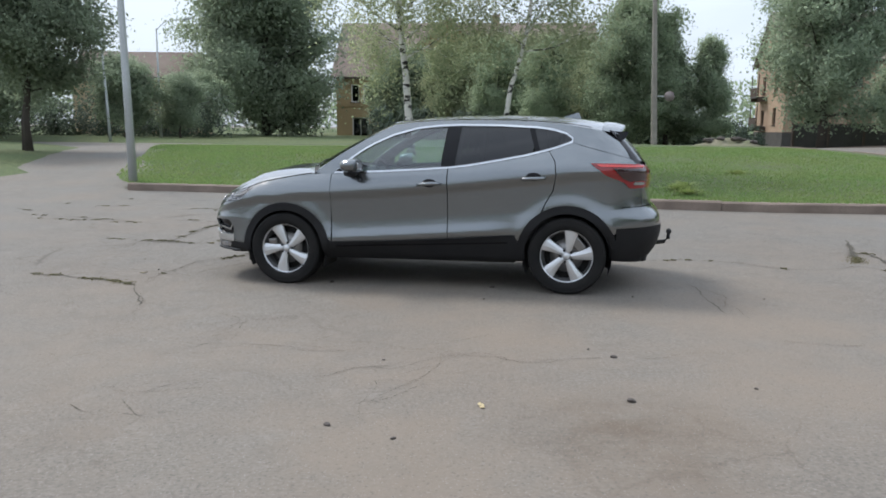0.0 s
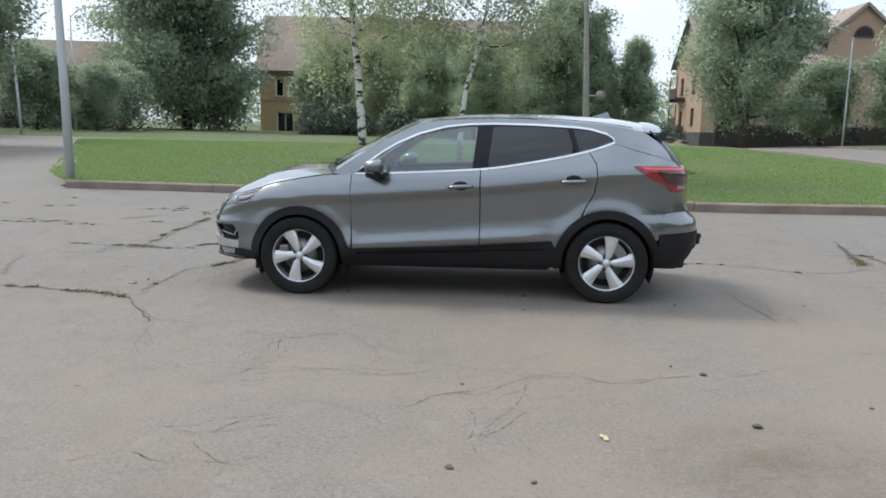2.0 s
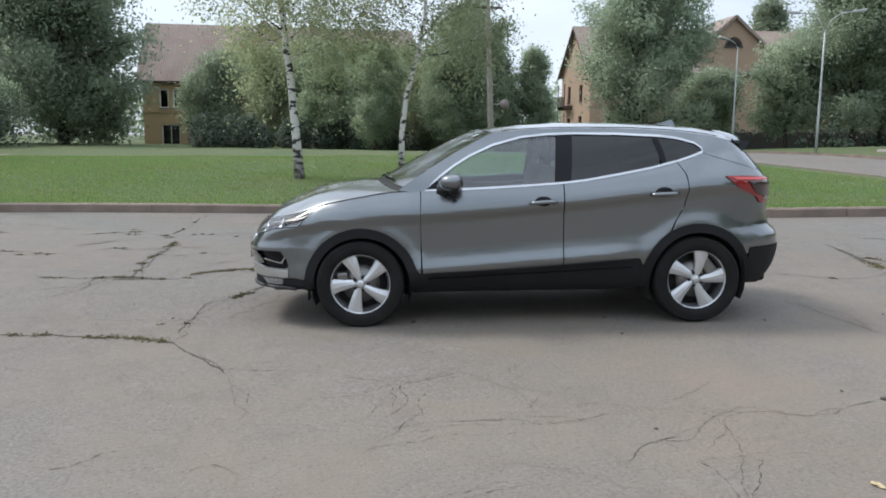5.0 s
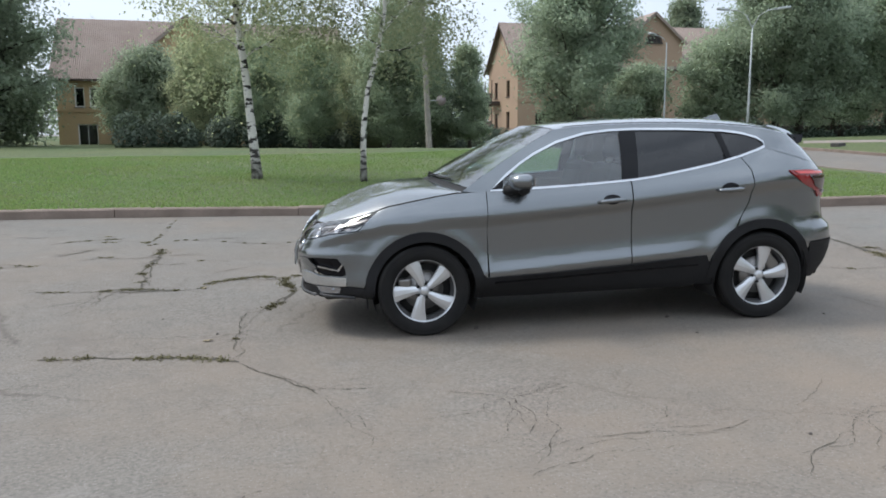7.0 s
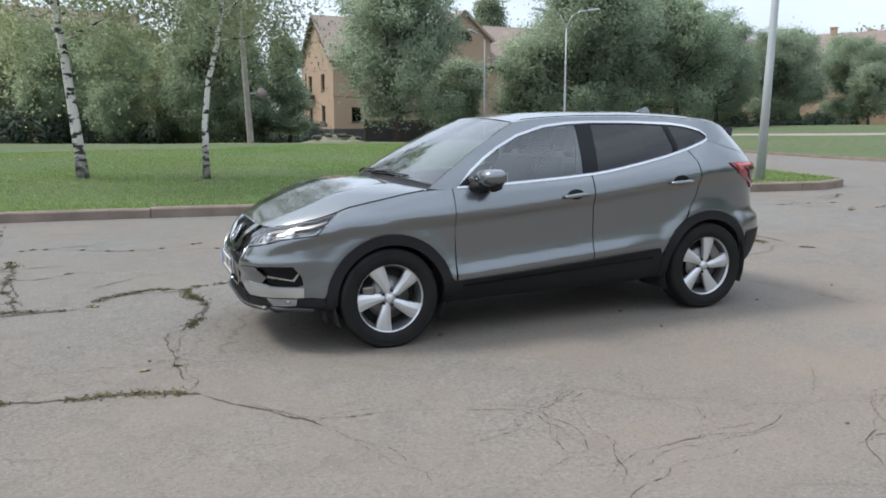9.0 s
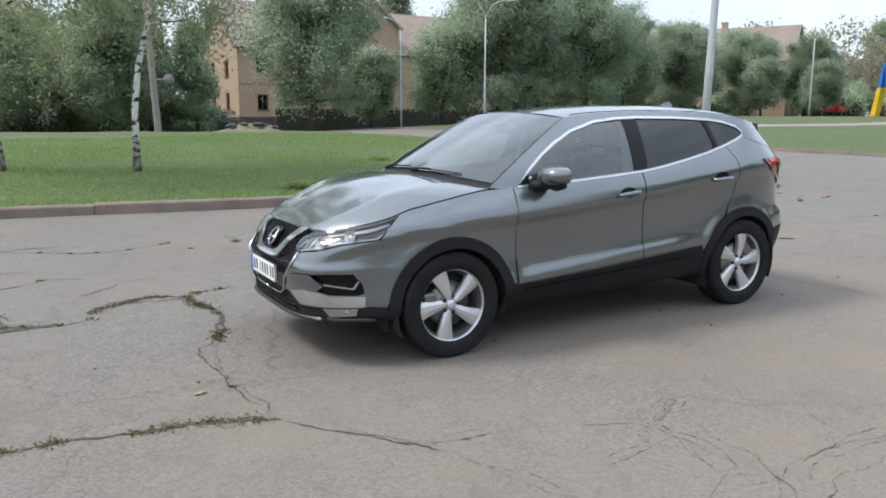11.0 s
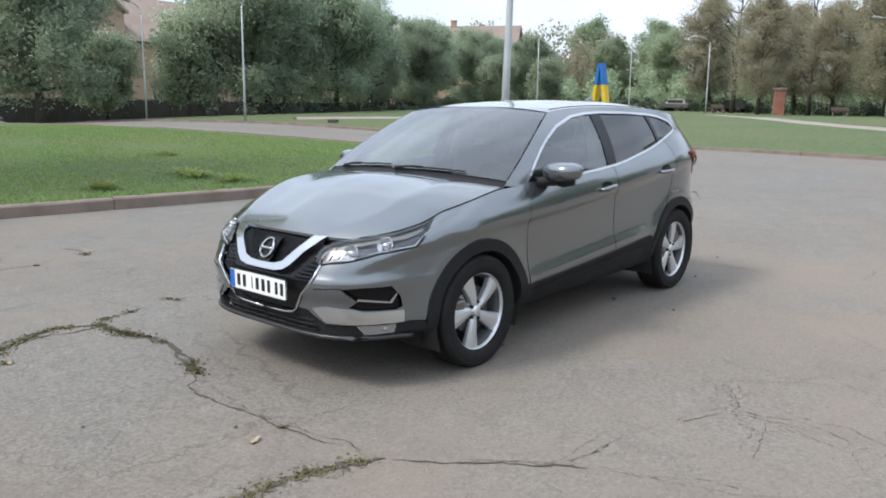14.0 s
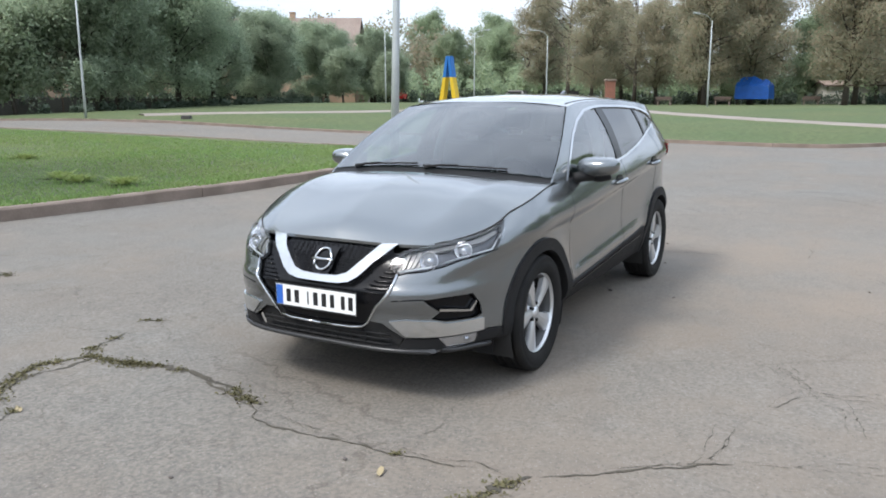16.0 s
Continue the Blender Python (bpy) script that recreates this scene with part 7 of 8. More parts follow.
def window_unit(parent, x0, x1, z0, z1, frame_mat, inset=0.16, bars=1, label=""):
    """A framed window set in its opening: frame, panes and sill."""
    fr = bmesh.new()
    w = 0.11
    for a in ((x0, x0 + w, z0, z1), (x1 - w, x1, z0, z1), (x0 + w, x1 - w, z0, z0 + w), (x0 + w, x1 - w, z1 - w, z1)):
        box(fr, a[0], a[1], inset, inset + 0.07, a[2], a[3])
    for b in range(bars):
        c = x0 + (x1 - x0) * (b + 1) / (bars + 1)
        box(fr, c - 0.03, c + 0.03, inset, inset + 0.06, z0 + w, z1 - w)
    win = part("window", fr, frame_mat, parent, label)
    n = bars + 1
    for b in range(n):
        a, c = x0 + (x1 - x0) * b / n, x0 + (x1 - x0) * (b + 1) / n
        part("pane", boxed(a + 0.04, c - 0.04, inset + 0.03, inset + 0.04, z0 + 0.05, z1 - 0.05), M["pane"], win)
    part("sill", boxed(x0 - 0.08, x1 + 0.08, -0.09, inset, z0 - 0.07, z0 - 0.003), M["plinth"], win)
    return win


def arched_window(wall, x, z, r):
    """A half-round attic window: dark brick surround, deep recess and glazing bars."""
    def half_disc(r0, r1, y0, y1):
        vs, fs, n = [], [], 14
        for k in range(n + 1):
            g = math.pi * k / n
            for rr, y in ((r0, y0), (r1, y0), (r1, y1), (r0, y1)):
                vs.append((x + rr * math.cos(g), y, z + rr * math.sin(g)))
        for k in range(n):
            for j in range(4):
                q = (j + 1) % 4
                fs.append((4 * k + j, 4 * k + q, 4 * k + 4 + q, 4 * k + 4 + j))
        return vs, fs

    win = part("window", mesh_from("window", *half_disc(r, r + 0.2, -0.07, -0.003), M["wood_dark"]), None, wall, "half-round attic window with dark surround")
    part("pane", mesh_from("pane", *half_disc(0.01, r, -0.03, -0.005), M["dark_room"]), None, win)
    for dx in (-0.4 * r, 0.0, 0.4 * r):
        part("bar", boxed(x + dx - 0.025, x + dx + 0.025, -0.055, -0.032, z, z + math.sqrt(r * r - dx * dx)), M["wood_dark"], win)
    part("sill", boxed(x - r - 0.25, x + r + 0.25, -0.16, -0.003, z - 0.12, z), M["plinth"], win)


def roof_slope(length, run, height, over=0.5, wave=0.18):
    """One corrugated slope rising along +y from the eaves."""
    n = int((length + 2 * over) / (wave / 2))
    vs, fs = [], []
    slope = height / run
    for i in range(n + 1):
        x = -over + (length + 2 * over) * i / n
        b = 0.035 * (1 if i % 2 else -1)
        for y in (-over, run * 0.33, run * 0.66, run):
            vs.append((x, y, y * slope + b))
    for i in range(n):
        for j in range(3):
            fs.append((i * 4 + j, (i + 1) * 4 + j, (i + 1) * 4 + j + 1, i * 4 + j + 1))
    return vs, fs


def house(label, m, length, depth, eave, ridge, plaster, front, end, dormers=(), frame_mat=None, chimneys=(), lower=None):
    """A two-storey plastered house. The front faces -y and runs along +x; end: openings of the -x end wall."""
    top = thing("house", label, "house", m)
    frame_mat = frame_mat or M["frame_white"]
    gable = ridge - eave
    wall = part("wall", mesh_from("wall", *wall_panel(length, eave, front), M[plaster]), None, top)
    for o in front:
        window_unit(wall, *o, frame_mat, bars=1 if o[1] - o[0] > 0.9 else 0)
    endw = part("wall", mesh_from("wall", *wall_panel(depth, eave, end, gable), M[plaster]), None, top, local=pose(0, depth, 0, 0, 0, -90))
    for o in end:
        window_unit(endw, *o, frame_mat, bars=1)
    part("wall", mesh_from("wall", *wall_panel(depth, eave, [], gable), M[plaster]), None, top, local=pose(length, 0, 0, 0, 0, 90))
    part("wall", mesh_from("wall", *wall_panel(length, eave, []), M[plaster]), None, top, local=pose(length, depth, 0, 0, 0, 180))
    part("room", boxed(0.4, length - 0.4, 0.5, depth - 0.4, -0.2, eave - 0.1), M["dark_room"], top)
    if lower:
        bm = bmesh.new()
        box(bm, -0.06, length + 0.06, -0.06, depth + 0.06, -1.6, lower)
        part("plinth", bm, M["plinth"], top)
    bm = bmesh.new()
    box(bm, -0.08, length + 0.08, -0.10, -0.002, eave * 0.52, eave * 0.52 + 0.14)
    part("string_course", bm, M[plaster], top)
    run, h = depth / 2, gable
    for k, local in enumerate((pose(0, 0, eave + 0.08), pose(length, depth, eave + 0.08, 0, 0, 180))):
        part("roof", mesh_from("roof", *roof_slope(length, run, h), M["slate"]), None, top, local=local)
    ang, rake = math.atan2(h, run), math.hypot(run + 0.5, (run + 0.5) * h / run)
    for x in (-0.5, length + 0.42):
        for s, local in ((1, pose(x, -0.5, eave - 0.5 * h / run + 0.03)), (-1, pose(x, depth + 0.5, eave - 0.5 * h / run + 0.03))):
            bm = bmesh.new()
            box(bm, 0, 0.08, 0, rake, -0.24, 0.0)
            bmesh.ops.rotate(bm, verts=bm.verts, cent=(0, 0, 0), matrix=Matrix.Rotation(ang, 3, "X"))
            if s < 0:
                bmesh.ops.scale(bm, verts=bm.verts, vec=(1, -1, 1))
                bmesh.ops.reverse_faces(bm, faces=bm.faces)
            part("barge_board", bm, M["wood_dark"], top, local=local)
    part("eaves_board", boxed(-0.5, length + 0.5, -0.52, -0.44, eave - 0.5 * h / run - 0.12, eave - 0.5 * h / run + 0.08), M["wood_dark"], top)
    for x, width, peak in dormers:
        rise_d = width * 0.42
        d_eave = peak - rise_d
        w0 = x - width / 2
        dw = part("dormer_wall", mesh_from("dormer_wall", *wall_panel(width, d_eave, [], rise_d), M[plaster]), None, top, local=pose(w0, -0.12, 0))
        arched_window(dw, width / 2, d_eave - 0.15, 0.8)
        ang_d = math.atan2(rise_d, width / 2)
        ln = math.hypot(rise_d, width / 2) + 0.5
        for s in (-1, 1):
            bm = bmesh.new()
            box(bm, 0, ln, -0.45, depth / 2, -0.06, 0.06)
            box(bm, 0, ln, -0.50, -0.45, -0.22, 0.08)
            bmesh.ops.rotate(bm, verts=bm.verts, cent=(0, 0, 0), matrix=Matrix.Rotation(ang_d, 3, "Y"))
            if s < 0:
                bmesh.ops.scale(bm, verts=bm.verts, vec=(-1, 1, 1))
                bmesh.ops.reverse_faces(bm, faces=bm.faces)
            part("dormer_roof", bm, M["slate"], top, local=pose(x, 0, peak + 0.1))
    for x, y in chimneys:
        bm = bmesh.new()
        box(bm, x - 0.35, x + 0.35, y - 0.35, y + 0.35, ridge - 1.5, ridge + 0.7)
        box(bm, x - 0.42, x + 0.42, y - 0.42, y + 0.42, ridge + 0.7, ridge + 0.85)
        part("chimney", bm, M["plaster_pink"], top)
    return top


house("two-storey ochre plastered house with a grey slate roof", pose(-14.2, 80, -0.1, 0, 0, -2), 26, 12, 6.9, 12.5, "plaster",
      [(1.5, 2.35, 4.0, 5.8), (2.75, 3.6, 4.0, 5.8), (1.6, 3.3, 0.2, 2.5), (5.9, 7.0, 4.0, 5.8), (5.8, 7.2, 0.2, 2.4), (9.5, 10.6, 4.0, 5.8), (14.5, 15.6, 4.0, 5.8), (18.5, 19.6, 4.0, 5.8), (19, 20.4, 0.8, 2.4)],
      [(3, 4.1, 4.0, 5.6), (7.5, 8.6, 4.0, 5.6)], dormers=[(11.4, 7.2, 12.2)], chimneys=[(16, 6)])
brown_house = house("two-storey brown plastered house with balconies and a slate roof", pose(30.6, 79.6, 0.35, 0, 0, -5), 42, 11, 8.3, 13.2, "plaster_pink",
      [(2, 3.2, 5.4, 7.2), (2, 3.2, 1.6, 3.2), (6, 7.2, 5.4, 7.2), (10.5, 11.6, 5.4, 7.2), (23.0, 23.8, 6.0, 7.9), (24.3, 25.1, 6.0, 7.9), (23.1, 24.7, 2.4, 4.0), (27.5, 29, 5.6, 7.4), (27.5, 29, 2.4, 4.0), (33, 34.4, 5.6, 7.4), (33, 34.4, 2.4, 4.0)],
      [(2.5, 3.7, 5.0, 6.8), (2.5, 3.7, 1.6, 3.2), (7, 8.2, 5.0, 6.8), (7, 8.2, 1.6, 3.4)], dormers=[(15.6, 7.0, 13.9)], frame_mat=M["wood_dark"], chimneys=[(34, 5)], lower=0.9)
def balcony(wall, x0, x1, z, depth=1.1):
    """A boarded wooden balcony in front of a wall: slab, boards, rail and brackets."""
    b = part("balcony", boxed(x0, x1, -depth, -0.004, z, z + 0.14), M["plinth"], wall, "brown wooden balcony")
    bm = bmesh.new()
    n = int((x1 - x0) / 0.17)
    for i in range(n):
        box(bm, x0 + i * (x1 - x0) / n, x0 + (i + 0.84) * (x1 - x0) / n, -depth, -depth + 0.04, z + 0.14, z + 1.0)
    part("boards", bm, M["wood_dark"], b)
    part("rail", boxed(x0 - 0.05, x1 + 0.05, -depth - 0.03, -depth + 0.07, z + 1.0, z + 1.08), M["wood_dark"], b)
    for x in (x0, x1 - 0.1):
        part("bracket", boxed(x, x + 0.1, -depth + 0.1, -0.004, z - 0.35, z - 0.004), M["wood_dark"], b)
        part("post", boxed(x, x + 0.1, -depth + 0.08, -depth + 0.18, z + 0.14, z + 2.5), M["wood_dark"], b)


balcony([w for w in brown_house.children if w.name.startswith("wall")][1], 1.8, 4.6, 4.5)
balcony([w for w in brown_house.children if w.name.startswith("wall")][1], 1.8, 4.6, 1.35)
house("low ochre plastered house with a hipped brown roof", pose(-37, 71, 0, 0, 0, 4), 10.5, 8, 6.0, 8.3, "plaster_pale", [(6.5, 7.7, 0.9, 2.4), (2, 3.2, 3.6, 5.2)], [(3, 4, 1, 2.4)])
house("long plastered house with a brown slate roof behind trees", pose(77, 89, 0.8, 0, 0, -71.6), 39, 11, 7.6, 12.0, "plaster_pink", [(4 + 4 * k, 5.2 + 4 * k, 5.0, 6.6) for k in range(8)], [], chimneys=[(12, 5.5), (30, 5.5)])
house("small pale plastered park building", pose(118, -8, 0.9, 0, 0, -80), 14, 6, 2.9, 3.5, "plaster_white", [(2, 3, 0.9, 2.2), (6, 7, 0.9, 2.2), (10, 11, 0.9, 2.2)], [])


def dark_fence(x0, y0, x1, y1, height):
    """A dark boarded garden fence: posts, rails and boards."""
    d = Vector((x1 - x0, y1 - y0))
    n, turn = int(d.length / 2.4), math.degrees(math.atan2(d.y, d.x))
    base = min(rise(x0 + d.x * k / 6, y0 + d.y * k / 6) for k in range(7)) + LAWN_UP
    top = thing("garden_fence", "dark weathered boarded fence before a brown house", "fence", pose(x0, y0, base, 0, 0, turn), kind="structure")
    step = d.length / n
    post = boxed(-0.07, 0.07, -0.07, 0.07, -1.5, height + 0.12)
    post_mesh = bpy.data.meshes.new("post")
    post.to_mesh(post_mesh)
    post.free()
    post_mesh.materials.append(M["wood_dark"])
    rng = random.Random(8)
    for k in range(n):
        bm = bmesh.new()
        for j in range(12):
            w = (step - 0.16) / 12
            box(bm, 0.08 + j * w, 0.08 + (j + 0.93) * w, -0.02 + rng.uniform(-0.008, 0.008), 0.02, -1.2, height + rng.uniform(-0.04, 0.04))
        part("fence_panel", bm, M["plinth"], top, local=pose(k * step, 0, 0))
        part("post", post_mesh, None, top, local=pose(k * step, 0, 0))
    return top


dark_fence(21.6, 54, 58, 56.5, 1.75)


# ---- street furniture ----
def street_lamp(label, x, y, height, arms, radius=0.07, lean=(0, 0), group="street lamps", double=False):
    """A tapered post with curved arms and flat lamp heads; arms: list of (direction in degrees, reach)."""
    up = rise(x, y) + LAWN_UP
    top = thing("street_lamp", label, "street lamp", pose(x, y, up), group)
    tip = Vector((lean[0], lean[1], height))
    part("post", tube("post", [(0, 0, -0.2), tip * 0.3, tip * 0.6, tip], [radius * 1.15, radius, radius * 0.8, radius * 0.55], sides=12), M["pole"], top)
    for ang, reach, climb in arms:
        d = Vector((math.cos(radians(ang)), math.sin(radians(ang)), 0))
        pts = [tip - Vector((0, 0, 0.15)), tip + d * reach * 0.25 + Vector((0, 0, climb * 0.6)), tip + d * reach * 0.6 + Vector((0, 0, climb * 0.92)), tip + d * reach + Vector((0, 0, climb))]
        arm = part("arm", tube("arm", pts, 0.028), M["pole"], top)
        head = boxed(-0.05, 0.55, -0.11, 0.11, -0.06, 0.05, bevel=0.03)
        part("lamp_head", head, M["pole"], arm, "flat grey lamp head", Matrix.Translation(pts[-1]) @ pose(0, 0, 0, 0, -6, ang))
    return top


street_lamp("tall pale grey steel lamp post at the end of the kerb", 10.8, 13.15, 7.8, [(150, 1.2, 0.5)], 0.085, (0.15, -0.15))
street_lamp("tall pale grey steel lamp post beside the path", -7.5, 17.3, 7.8, [(30, 1.3, 0.5)], 0.085, (-0.15, 0))
street_lamp("slim grey lamp post with one curved arm", 24.3, 42.8, 5.9, [(205, 1.3, 0.35)], 0.055)
street_lamp("slim grey lamp post with two raised arms", 22.9, 33.6, 5.6, [(155, 1.15, 0.75), (-25, 1.15, 0.75)], 0.055)
street_lamp("slim grey lamp post with one curved arm", -22.5, 47.6, 7.4, [(160, 2.0, 0.8)], 0.08, (-0.3, 0))
street_lamp("dark lamp post with a curved arm", -22.2, 54.7, 7.6, [(-5, 2.1, 0.6)], 0.09)
for x, y, h, ang in ((61, 35.2, 6.4, -40), (70, 29.5, 6.6, -40), (71.5, 22.5, 6.6, 120), (61.4, 7.2, 6.7, 130)):
    street_lamp("slim grey park lamp post with one curved arm", x, y, h, [(ang, 1.3, 0.5)], 0.065)


def concrete_pole(x, y):
    top = thing("utility_pole", "leaning tapered concrete utility pole with wires", "utility pole", pose(x, y, rise(x, y) + LAWN_UP))
    bm = bmesh.new()
    vs = []
    for z, w, dx in ((-0.3, 0.17, 0.0), (4.0, 0.15, -0.18), (9.6, 0.11, -0.42)):
        vs.append([bm.verts.new((dx + a * w, b * w, z)) for a, b in ((-1, -0.6), (-0.6, -1), (0.6, -1), (1, -0.6), (1, 0.6), (0.6, 1), (-0.6, 1), (-1, 0.6))])
    for a, b in zip(vs, vs[1:]):
        for k in range(8):
            bm.faces.new((a[k], a[(k + 1) % 8], b[(k + 1) % 8], b[k]))
    bm.faces.new(vs[-1])
    part("shaft", bm, M["concrete_pole"], top)
    part("crossarm", boxed(-1.3, 0.5, -0.06, 0.06, 8.6, 8.72), M["wood_dark"], top)
    for dx in (-1.2, -0.8, 0.4):
        part("insulator", tube("insulator", [(dx, 0, 8.72), (dx, 0, 8.8), (dx, 0, 8.9)], [0.02, 0.05, 0.03]), M["frame_white"], top)
    disc = part("sign_disc", tube("sign_disc", [(0.75, -0.05, 3.0), (0.75, 0.0, 3.0)], [0.30, 0.30], sides=24), mat("faded_sign", (0.24, 0.20, 0.19), 0.6, vary=0.4), top, "round faded sign seen on a pole")
    part("sign_arm", boxed(-0.1, 0.75, 0.01, 0.05, 2.97, 3.03), M["pole"], disc)
    return top


concrete_pole(10.9, 47.4)


def arch(x, y, turn):
    """An A-shaped monument: two legs meeting at a pointed top, yellow below and blue above."""
    top = thing("painted_arch", "tall A-shaped monument painted blue above and yellow below", "monument", pose(x, y, rise(x, y) + LAWN_UP, 0, 0, turn))
    for s in (-1, 1):
        def leg(z0, z1):
            bm = bmesh.new()
            vs = []
            n = 6
            for i in range(n + 1):
                z = z0 + (z1 - z0) * i / n
                g = z / 3.75
                c = s * (0.80 - 0.70 * g ** 0.9)
                w = 0.23 - 0.11 * g
                vs.append([bm.verts.new((c + a * w, b * 0.22, z)) for a, b in ((-1, -1), (1, -1), (1, 1), (-1, 1))])
            for a, b in zip(vs, vs[1:]):
                for k in range(4):
                    bm.faces.new((a[k], a[(k + 1) % 4], b[(k + 1) % 4], b[k]))
            bm.faces.new(vs[-1])
            bm.faces.new(list(reversed(vs[0])))
            return bm
        part("leg", leg(0, 2.1), M["paint_yellow"], top, "yellow painted leg")
        part("upper_leg", leg(2.1, 3.75), M["paint_blue"], top, "blue painted upper leg")
    part("base_slab", boxed(-1.5, 1.5, -0.6, 0.6, -0.3, 0.12), M["kerb"], top)
    return top


arch(54.8, 26.9, 65)


def simple_car(label, x, y, turn, material, long=4.2, height=1.5, van=False):
    """A parked vehicle far off: body, cabin glass and wheels."""
    top = thing("parked_car", label, "car", pose(x, y, rise(x, y) + LAWN_UP + 0.1, 0, 0, turn))
    prof = [(-long / 2, 0.35), (-long / 2, 0.85), (-long * 0.42, 0.95), (-long * 0.36, height), (long * 0.12, height), (long * 0.26, 0.95), (long / 2 - 0.1, 0.82), (long / 2, 0.6), (long / 2, 0.35)]
    if van:
        prof = [(-long / 2, 0.35), (-long / 2, height), (long * 0.3, height), (long * 0.38, 1.1), (long / 2 - 0.05, 0.95), (long / 2, 0.35)]
    bm = bmesh.new()
    a = [bm.verts.new((px, -0.8 + (0.12 if pz > 1 else 0), pz)) for px, pz in prof]
    b = [bm.verts.new((px, 0.8 - (0.12 if pz > 1 else 0), pz)) for px, pz in prof]
    bm.faces.new(a)
    bm.faces.new(list(reversed(b)))
    for i in range(len(prof)):
        j = (i + 1) % len(prof)
        bm.faces.new((a[j], a[i], b[i], b[j]))
    bmesh.ops.recalc_face_normals(bm, faces=bm.faces)
    bmesh.ops.bevel(bm, geom=list(bm.edges), offset=0.06, segments=2, affect="EDGES")
    part("body", bm, material, top)
    g = bmesh.new()
    box(g, -long * 0.33, long * 0.16, -0.82, 0.82, 0.98, height - 0.12, bevel=0.05)
    part("side_glass", g, M["black_rubber"], top, "dark side windows")
    for px in (-long * 0.3, long * 0.3):
        for py in (-0.72, 0.72):
            part("wheel", tube("wheel", [(px, py - 0.1, 0.32), (px, py + 0.1, 0.32)], [0.32, 0.32], sides=20), M["black_rubber"], top)
    return top


simple_car("small red van parked among trees", 84, 43.5, 15, M["red_paint"], 4.2, 1.9, True)
simple_car("grey car parked beyond the trees", 100, 33, 80, M["steel"])
simple_car("white car parked between trees near a house", 8.5, 66, 10, M["frame_white"])
simple_car("dark car parked beyond the trees", 106, 27, 80, M["dark_room"])


def tarp_tent(x, y, turn):
    top = thing("market_tent", "bright blue tarpaulin market tent among trees", "tent", pose(x, y, rise(x, y) + LAWN_UP, 0, 0, turn))
    bm = bmesh.new()
    n = 8
    rows = []
    for i in range(n + 1):
        u = -2.6 + 5.2 * i / n
        sag = 0.12 * math.sin(i * 2.1)
        u *= 0.72
        rows.append([bm.verts.new(p) for p in ((u, -1.5, 0.7 + sag * 0.4), (u * 0.97, -1.35, 2.2 + sag), (u * 0.9 + 0.1, 0, 3.3 - 0.25 * abs(u - 0.5) + sag), (u * 0.97, 1.35, 2.2 - sag), (u, 1.5, 0.7))])
    for a, b in zip(rows, rows[1:]):
        for k in range(4):
            bm.faces.new((a[k], b[k], b[k + 1], a[k + 1]))
    bm.faces.new(list(reversed(rows[0])))
    bm.faces.new(rows[-1])
    part("canvas", bm, M["tarp"], top)
    for px in (-1.75, 1.75):
        for py in (-1.35, 1.35):
            part("tent_pole", tube("tent_pole", [(px, py, -0.1), (px, py, 2.2)], 0.03), M["pole"], top)
    return top


tarp_tent(92.1, 2.6, 75)


# ---- small things lying about ----
M["dead_leaf"] = mat("dead_leaf", (0.42, 0.34, 0.20), 0.8, vary=0.5, vary_scale=30, object_vary=0.25)
M["weed"] = leaf_mat("weed_leaves", (0.24, 0.32, 0.09), (0.32, 0.36, 0.14), 0.5)
M["stone"] = mat("pebble", (0.10, 0.085, 0.075), 0.9, vary=0.6, vary_scale=20)
M["brick"] = mat("red_brick", (0.30, 0.13, 0.09), 0.9, vary=0.6, vary_scale=1.5, fine=0.4, fine_scale=10, bump=0.4, bump_scale=12)


def fallen_leaf_mesh(seed):
    rng = random.Random(seed)
    vs, n = [(0, 0, 0.006)], 10
    for k in range(n):
        g = 2 * math.pi * k / n
        r = (0.021 + 0.008 * math.cos(2 * g)) * rng.uniform(0.75, 1.15)
        vs.append((r * 1.3 * math.cos(g), r * math.sin(g), 0.004 + 0.012 * rng.random()))
    vs += [(x, y, z - 0.003) for x, y, z in vs]
    m = n + 1
    fs = [(0, 1 + k, 1 + (k + 1) % n) for k in range(n)] + [(m, m + 1 + (k + 1) % n, m + 1 + k) for k in range(n)] + [(1 + k, m + 1 + k, m + 1 + (k + 1) % n, 1 + (k + 1) % n) for k in range(n)]
    return mesh_from("fallen_leaf", vs, fs, M["dead_leaf"])


for k, (x, y, turn) in enumerate(((-2.97, 7.4, 20), (0.42, 3.81, 100), (-2.96, 9.4, 60))):
    ob = new("fallen_leaf", fallen_leaf_mesh(k))
    ob.matrix_world = pose(x, y, rise(x, y) + 0.001, 0, 0, turn)
    tagged(ob, "dry pale yellow-brown leaf lying on asphalt", "leaf", "fallen leaves on the asphalt")


def pebble_mesh(seed):
    rng = random.Random(seed)
    bm = bmesh.new()
    bmesh.ops.create_icosphere(bm, subdivisions=2, radius=0.03)
    for v in bm.verts:
        v.co = Vector((v.co.x * 1.3, v.co.y, v.co.z * 0.6)) * (1 + 0.45 * noise.noise(v.co * 30 + Vector((seed, 0, 0))))
    me = bpy.data.meshes.new("pebble")
    bm.to_mesh(me)
    bm.free()
    me.materials.append(M["stone"])
    return me


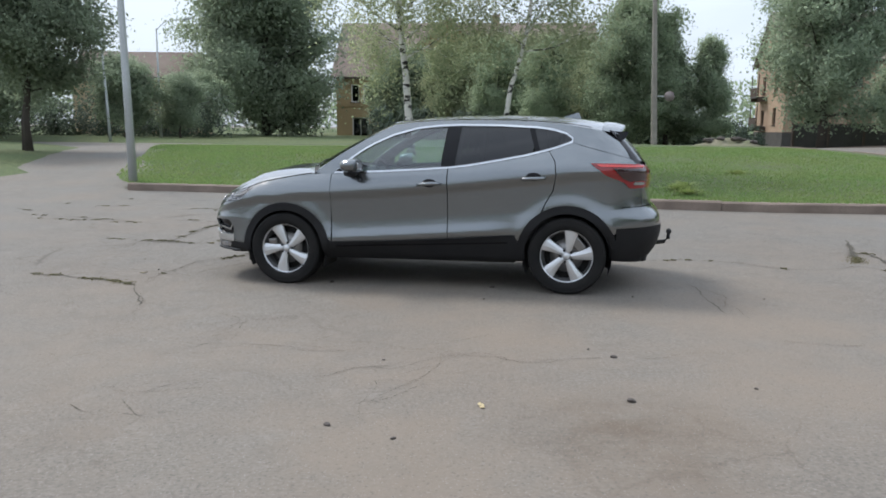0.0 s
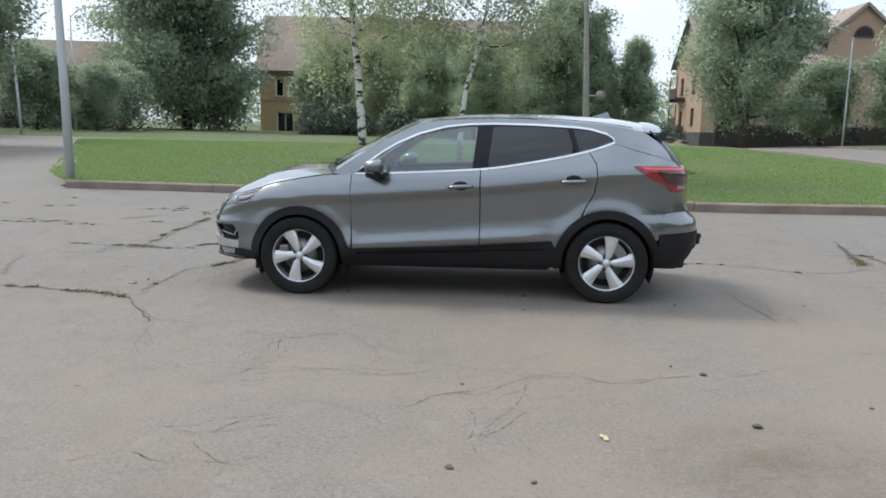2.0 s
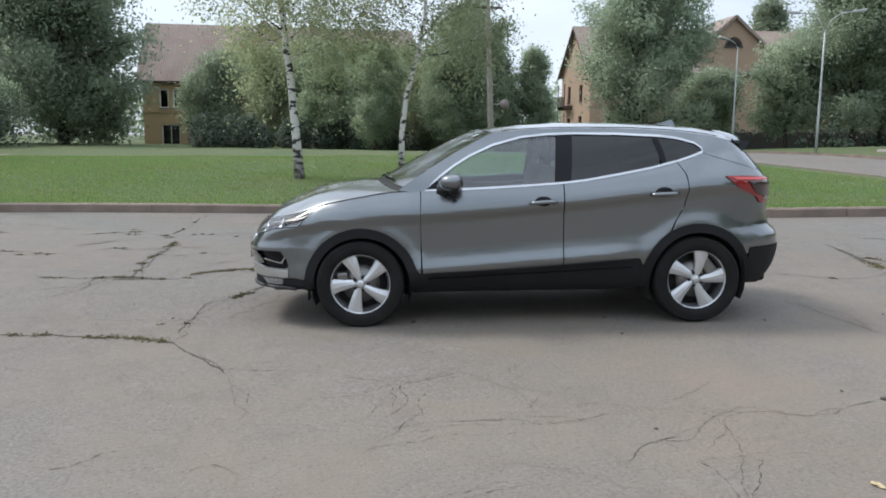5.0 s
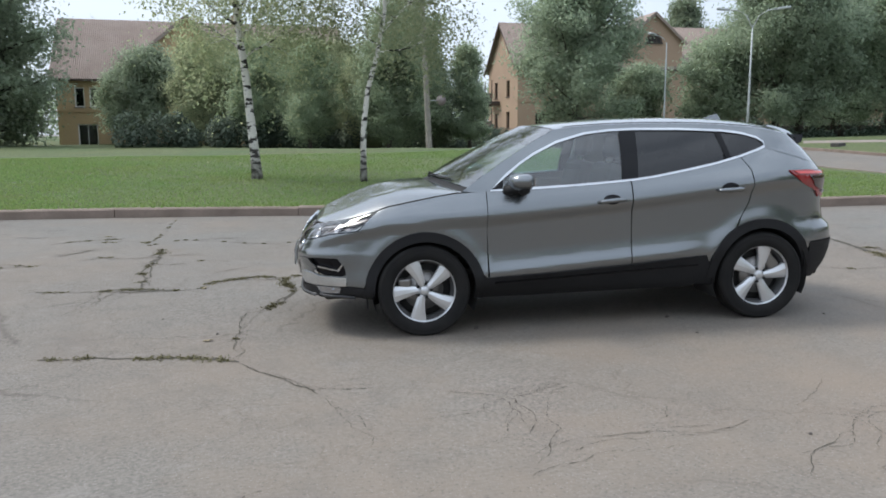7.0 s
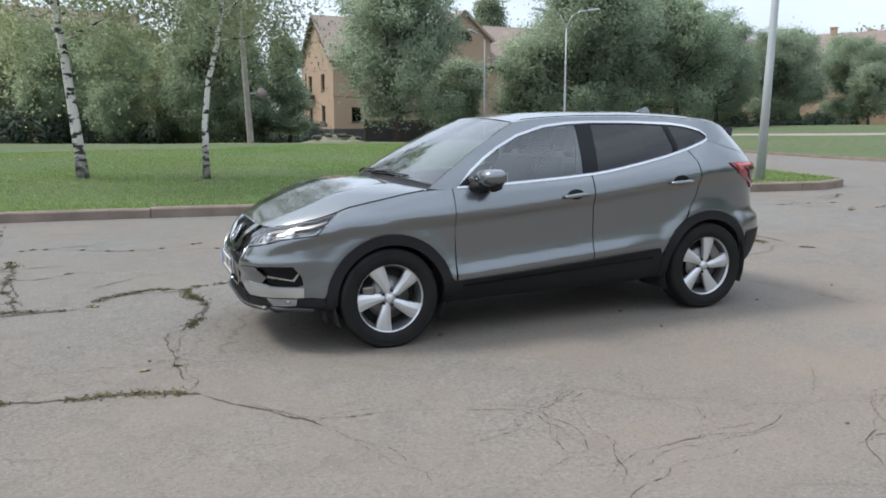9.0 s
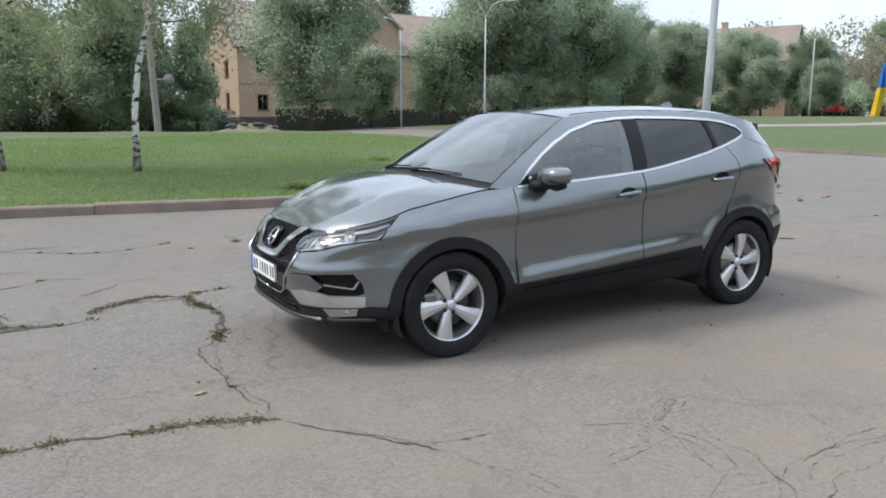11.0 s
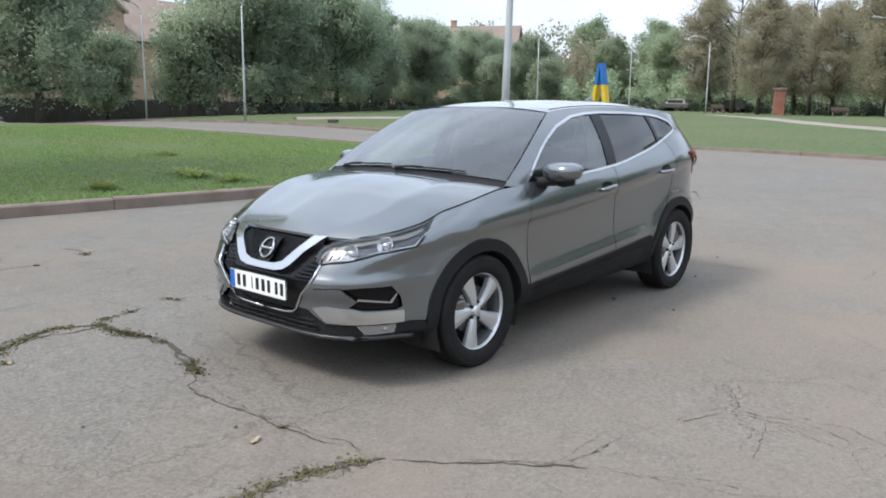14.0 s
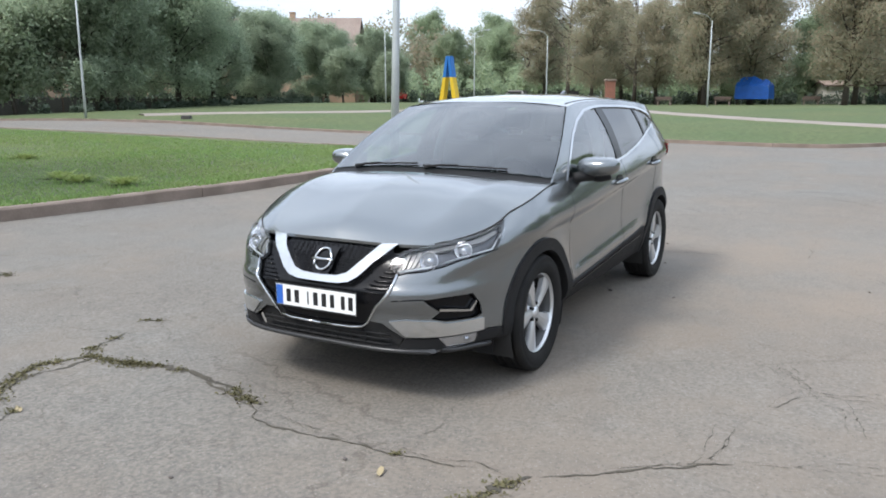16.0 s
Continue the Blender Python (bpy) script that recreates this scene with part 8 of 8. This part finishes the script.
for k, (x, y, size) in enumerate(((1.28, 4.75, 1.1), (1.14, 4.92, 0.6), (1.24, 3.94, 1.3), (0.53, 6.9, 1.0), (0.45, 6.4, 0.6), (-1.01, 7.13, 1.0), (1.75, 6.55, 0.6), (-0.35, 3.5, 1.0), (0.0, 3.35, 0.7), (2.0, 4.2, 0.6), (-2.9, 7.6, 0.6), (-3.3, 8.2, 0.5), (-0.2, 4.6, 0.5), (2.9, 6.6, 0.6))):
    ob = new("pebble", pebble_mesh(k))
    ob.matrix_world = Matrix.LocRotScale((x, y, rise(x, y) + 0.006 * size), Euler((0, 0, k * 1.3)), (size * 0.55,) * 3)
    tagged(ob, "small dark crumb of stone on asphalt", "stone", "crumbs on the asphalt")


def weed(x, y, seed, label):
    rng = np.random.default_rng(seed)
    n = 260
    g = rng.uniform(0, 6.283, n)
    r = np.abs(rng.normal(0, 0.15, n))
    base = np.stack((r * np.cos(g) * 0.5, r * np.sin(g) * 0.5, np.zeros(n)), 1)
    tip = np.stack((r * np.cos(g) * 1.7, r * np.sin(g) * 1.7, rng.uniform(0.04, 0.14, n)), 1)
    w = np.stack((-np.sin(g), np.cos(g), np.zeros(n)), 1) * 0.014
    co = np.stack((base - w * 0.4, (base + tip) / 2 + w + [0, 0, 0.02], tip, (base + tip) / 2 - w + [0, 0, 0.02]), 1)
    ob = tagged(raw_mesh("weed", co, M["weed"]), label, "weed", "weeds in the lawn")
    ob.matrix_world = pose(x, y, rise(x, y) + LAWN_UP + 0.05)
    return ob


for k, (x, y) in enumerate(((4.55, 16.3), (4.8, 16.9), (4.5, 15.3), (2.4, 16.05), (7.0, 20.1))):
    weed(x, y, k, "yellow-green weed tuft in the lawn")

def soil_heap(x, y, long, wide, high):
    """A low heap of soil and rubble, half grown over, with stones of its own."""
    n, m, vs, fs = 26, 14, [], []
    for j in range(m + 1):
        for i in range(n + 1):
            u, v = 2 * i / n - 1, 2 * j / m - 1
            r = min(1.0, math.hypot(u, v))
            bump = 0.6 + 0.8 * noise.noise(Vector((u * 2.3, v * 2.3, 4))) + 0.35 * noise.noise(Vector((u * 7, v * 7, 9)))
            vs.append((u * long / 2, v * wide / 2, high * max(0.0, (1 - r * r)) ** 1.2 * max(0.25, bump) - 0.06 * r))
    for j in range(m):
        for i in range(n):
            k = j * (n + 1) + i
            fs.append((k, k + 1, k + n + 2, k + n + 1))
    top = thing("soil_heap", "low heap of pale soil and rubble at the lawn's edge", "heap", pose(x, y, rise(x, y) + LAWN_UP + 0.08, 0, 0, -12))
    part("mound", mesh_from("mound", vs, fs, M["heap"], True), None, top)
    rng = random.Random(14)
    for k in range(16):
        u = rng.uniform(-0.75, 0.75)
        part("stone", pebble_mesh(40 + k), None, top, local=Matrix.LocRotScale((u * long / 2, rng.uniform(-0.5, 0.3) * wide / 2, high * (1 - u * u) * 0.75), Euler((0, 0, k)), (rng.uniform(3, 6.5),) * 3))
    return top


M["heap"] = mat("pale_soil", (0.25, 0.22, 0.16), 0.95, vary=0.9, vary_scale=1.6, second=(0.13, 0.15, 0.07), fine=0.5, fine_scale=9, bump=0.8, bump_scale=12)
soil_heap(13.0, 40.2, 3.4, 1.8, 0.42)

block = tagged(new("concrete_block", None), "broken dark concrete block at the road's edge", "block")
block.matrix_world = pose(23.6, 28.6, rise(23.6, 28.6) - 0.02, 0, 0, 30)
part("body", boxed(-0.5, 0.5, -0.18, 0.18, 0, 0.26, bevel=0.03), M["plinth"], block)


def brick_pillar(x, y):
    top = thing("brick_pillar", "red brick pillar standing in a park", "pillar", pose(x, y, rise(x, y) + LAWN_UP, 0, 0, 20))
    part("shaft", boxed(-0.5, 0.5, -0.5, 0.5, -0.2, 2.7, bevel=0.03), M["brick"], top)
    part("cap", boxed(-0.62, 0.62, -0.62, 0.62, 2.7, 2.9, bevel=0.04), M["kerb"], top)


brick_pillar(86, 18.2)


def bench(x, y, turn):
    top = thing("park_bench", "wooden park bench under trees", "bench", pose(x, y, rise(x, y) + LAWN_UP + 0.06, 0, 0, turn), "park benches")
    part("seat", boxed(-0.9, 0.9, -0.22, 0.22, 0.42, 0.47, bevel=0.01), M["wood_dark"], top)
    part("backrest", boxed(-0.9, 0.9, 0.20, 0.24, 0.55, 0.90, bevel=0.01), M["wood_dark"], top)
    for q in (-0.7, 0.7):
        part("leg", boxed(q - 0.04, q + 0.04, -0.2, 0.24, -0.05, 0.42), M["kerb"], top)


for x, y, turn in ((84, 12, 70), (86, 6, 80), (84, 24, 60), (88, -3, 90)):
    bench(x, y, turn)
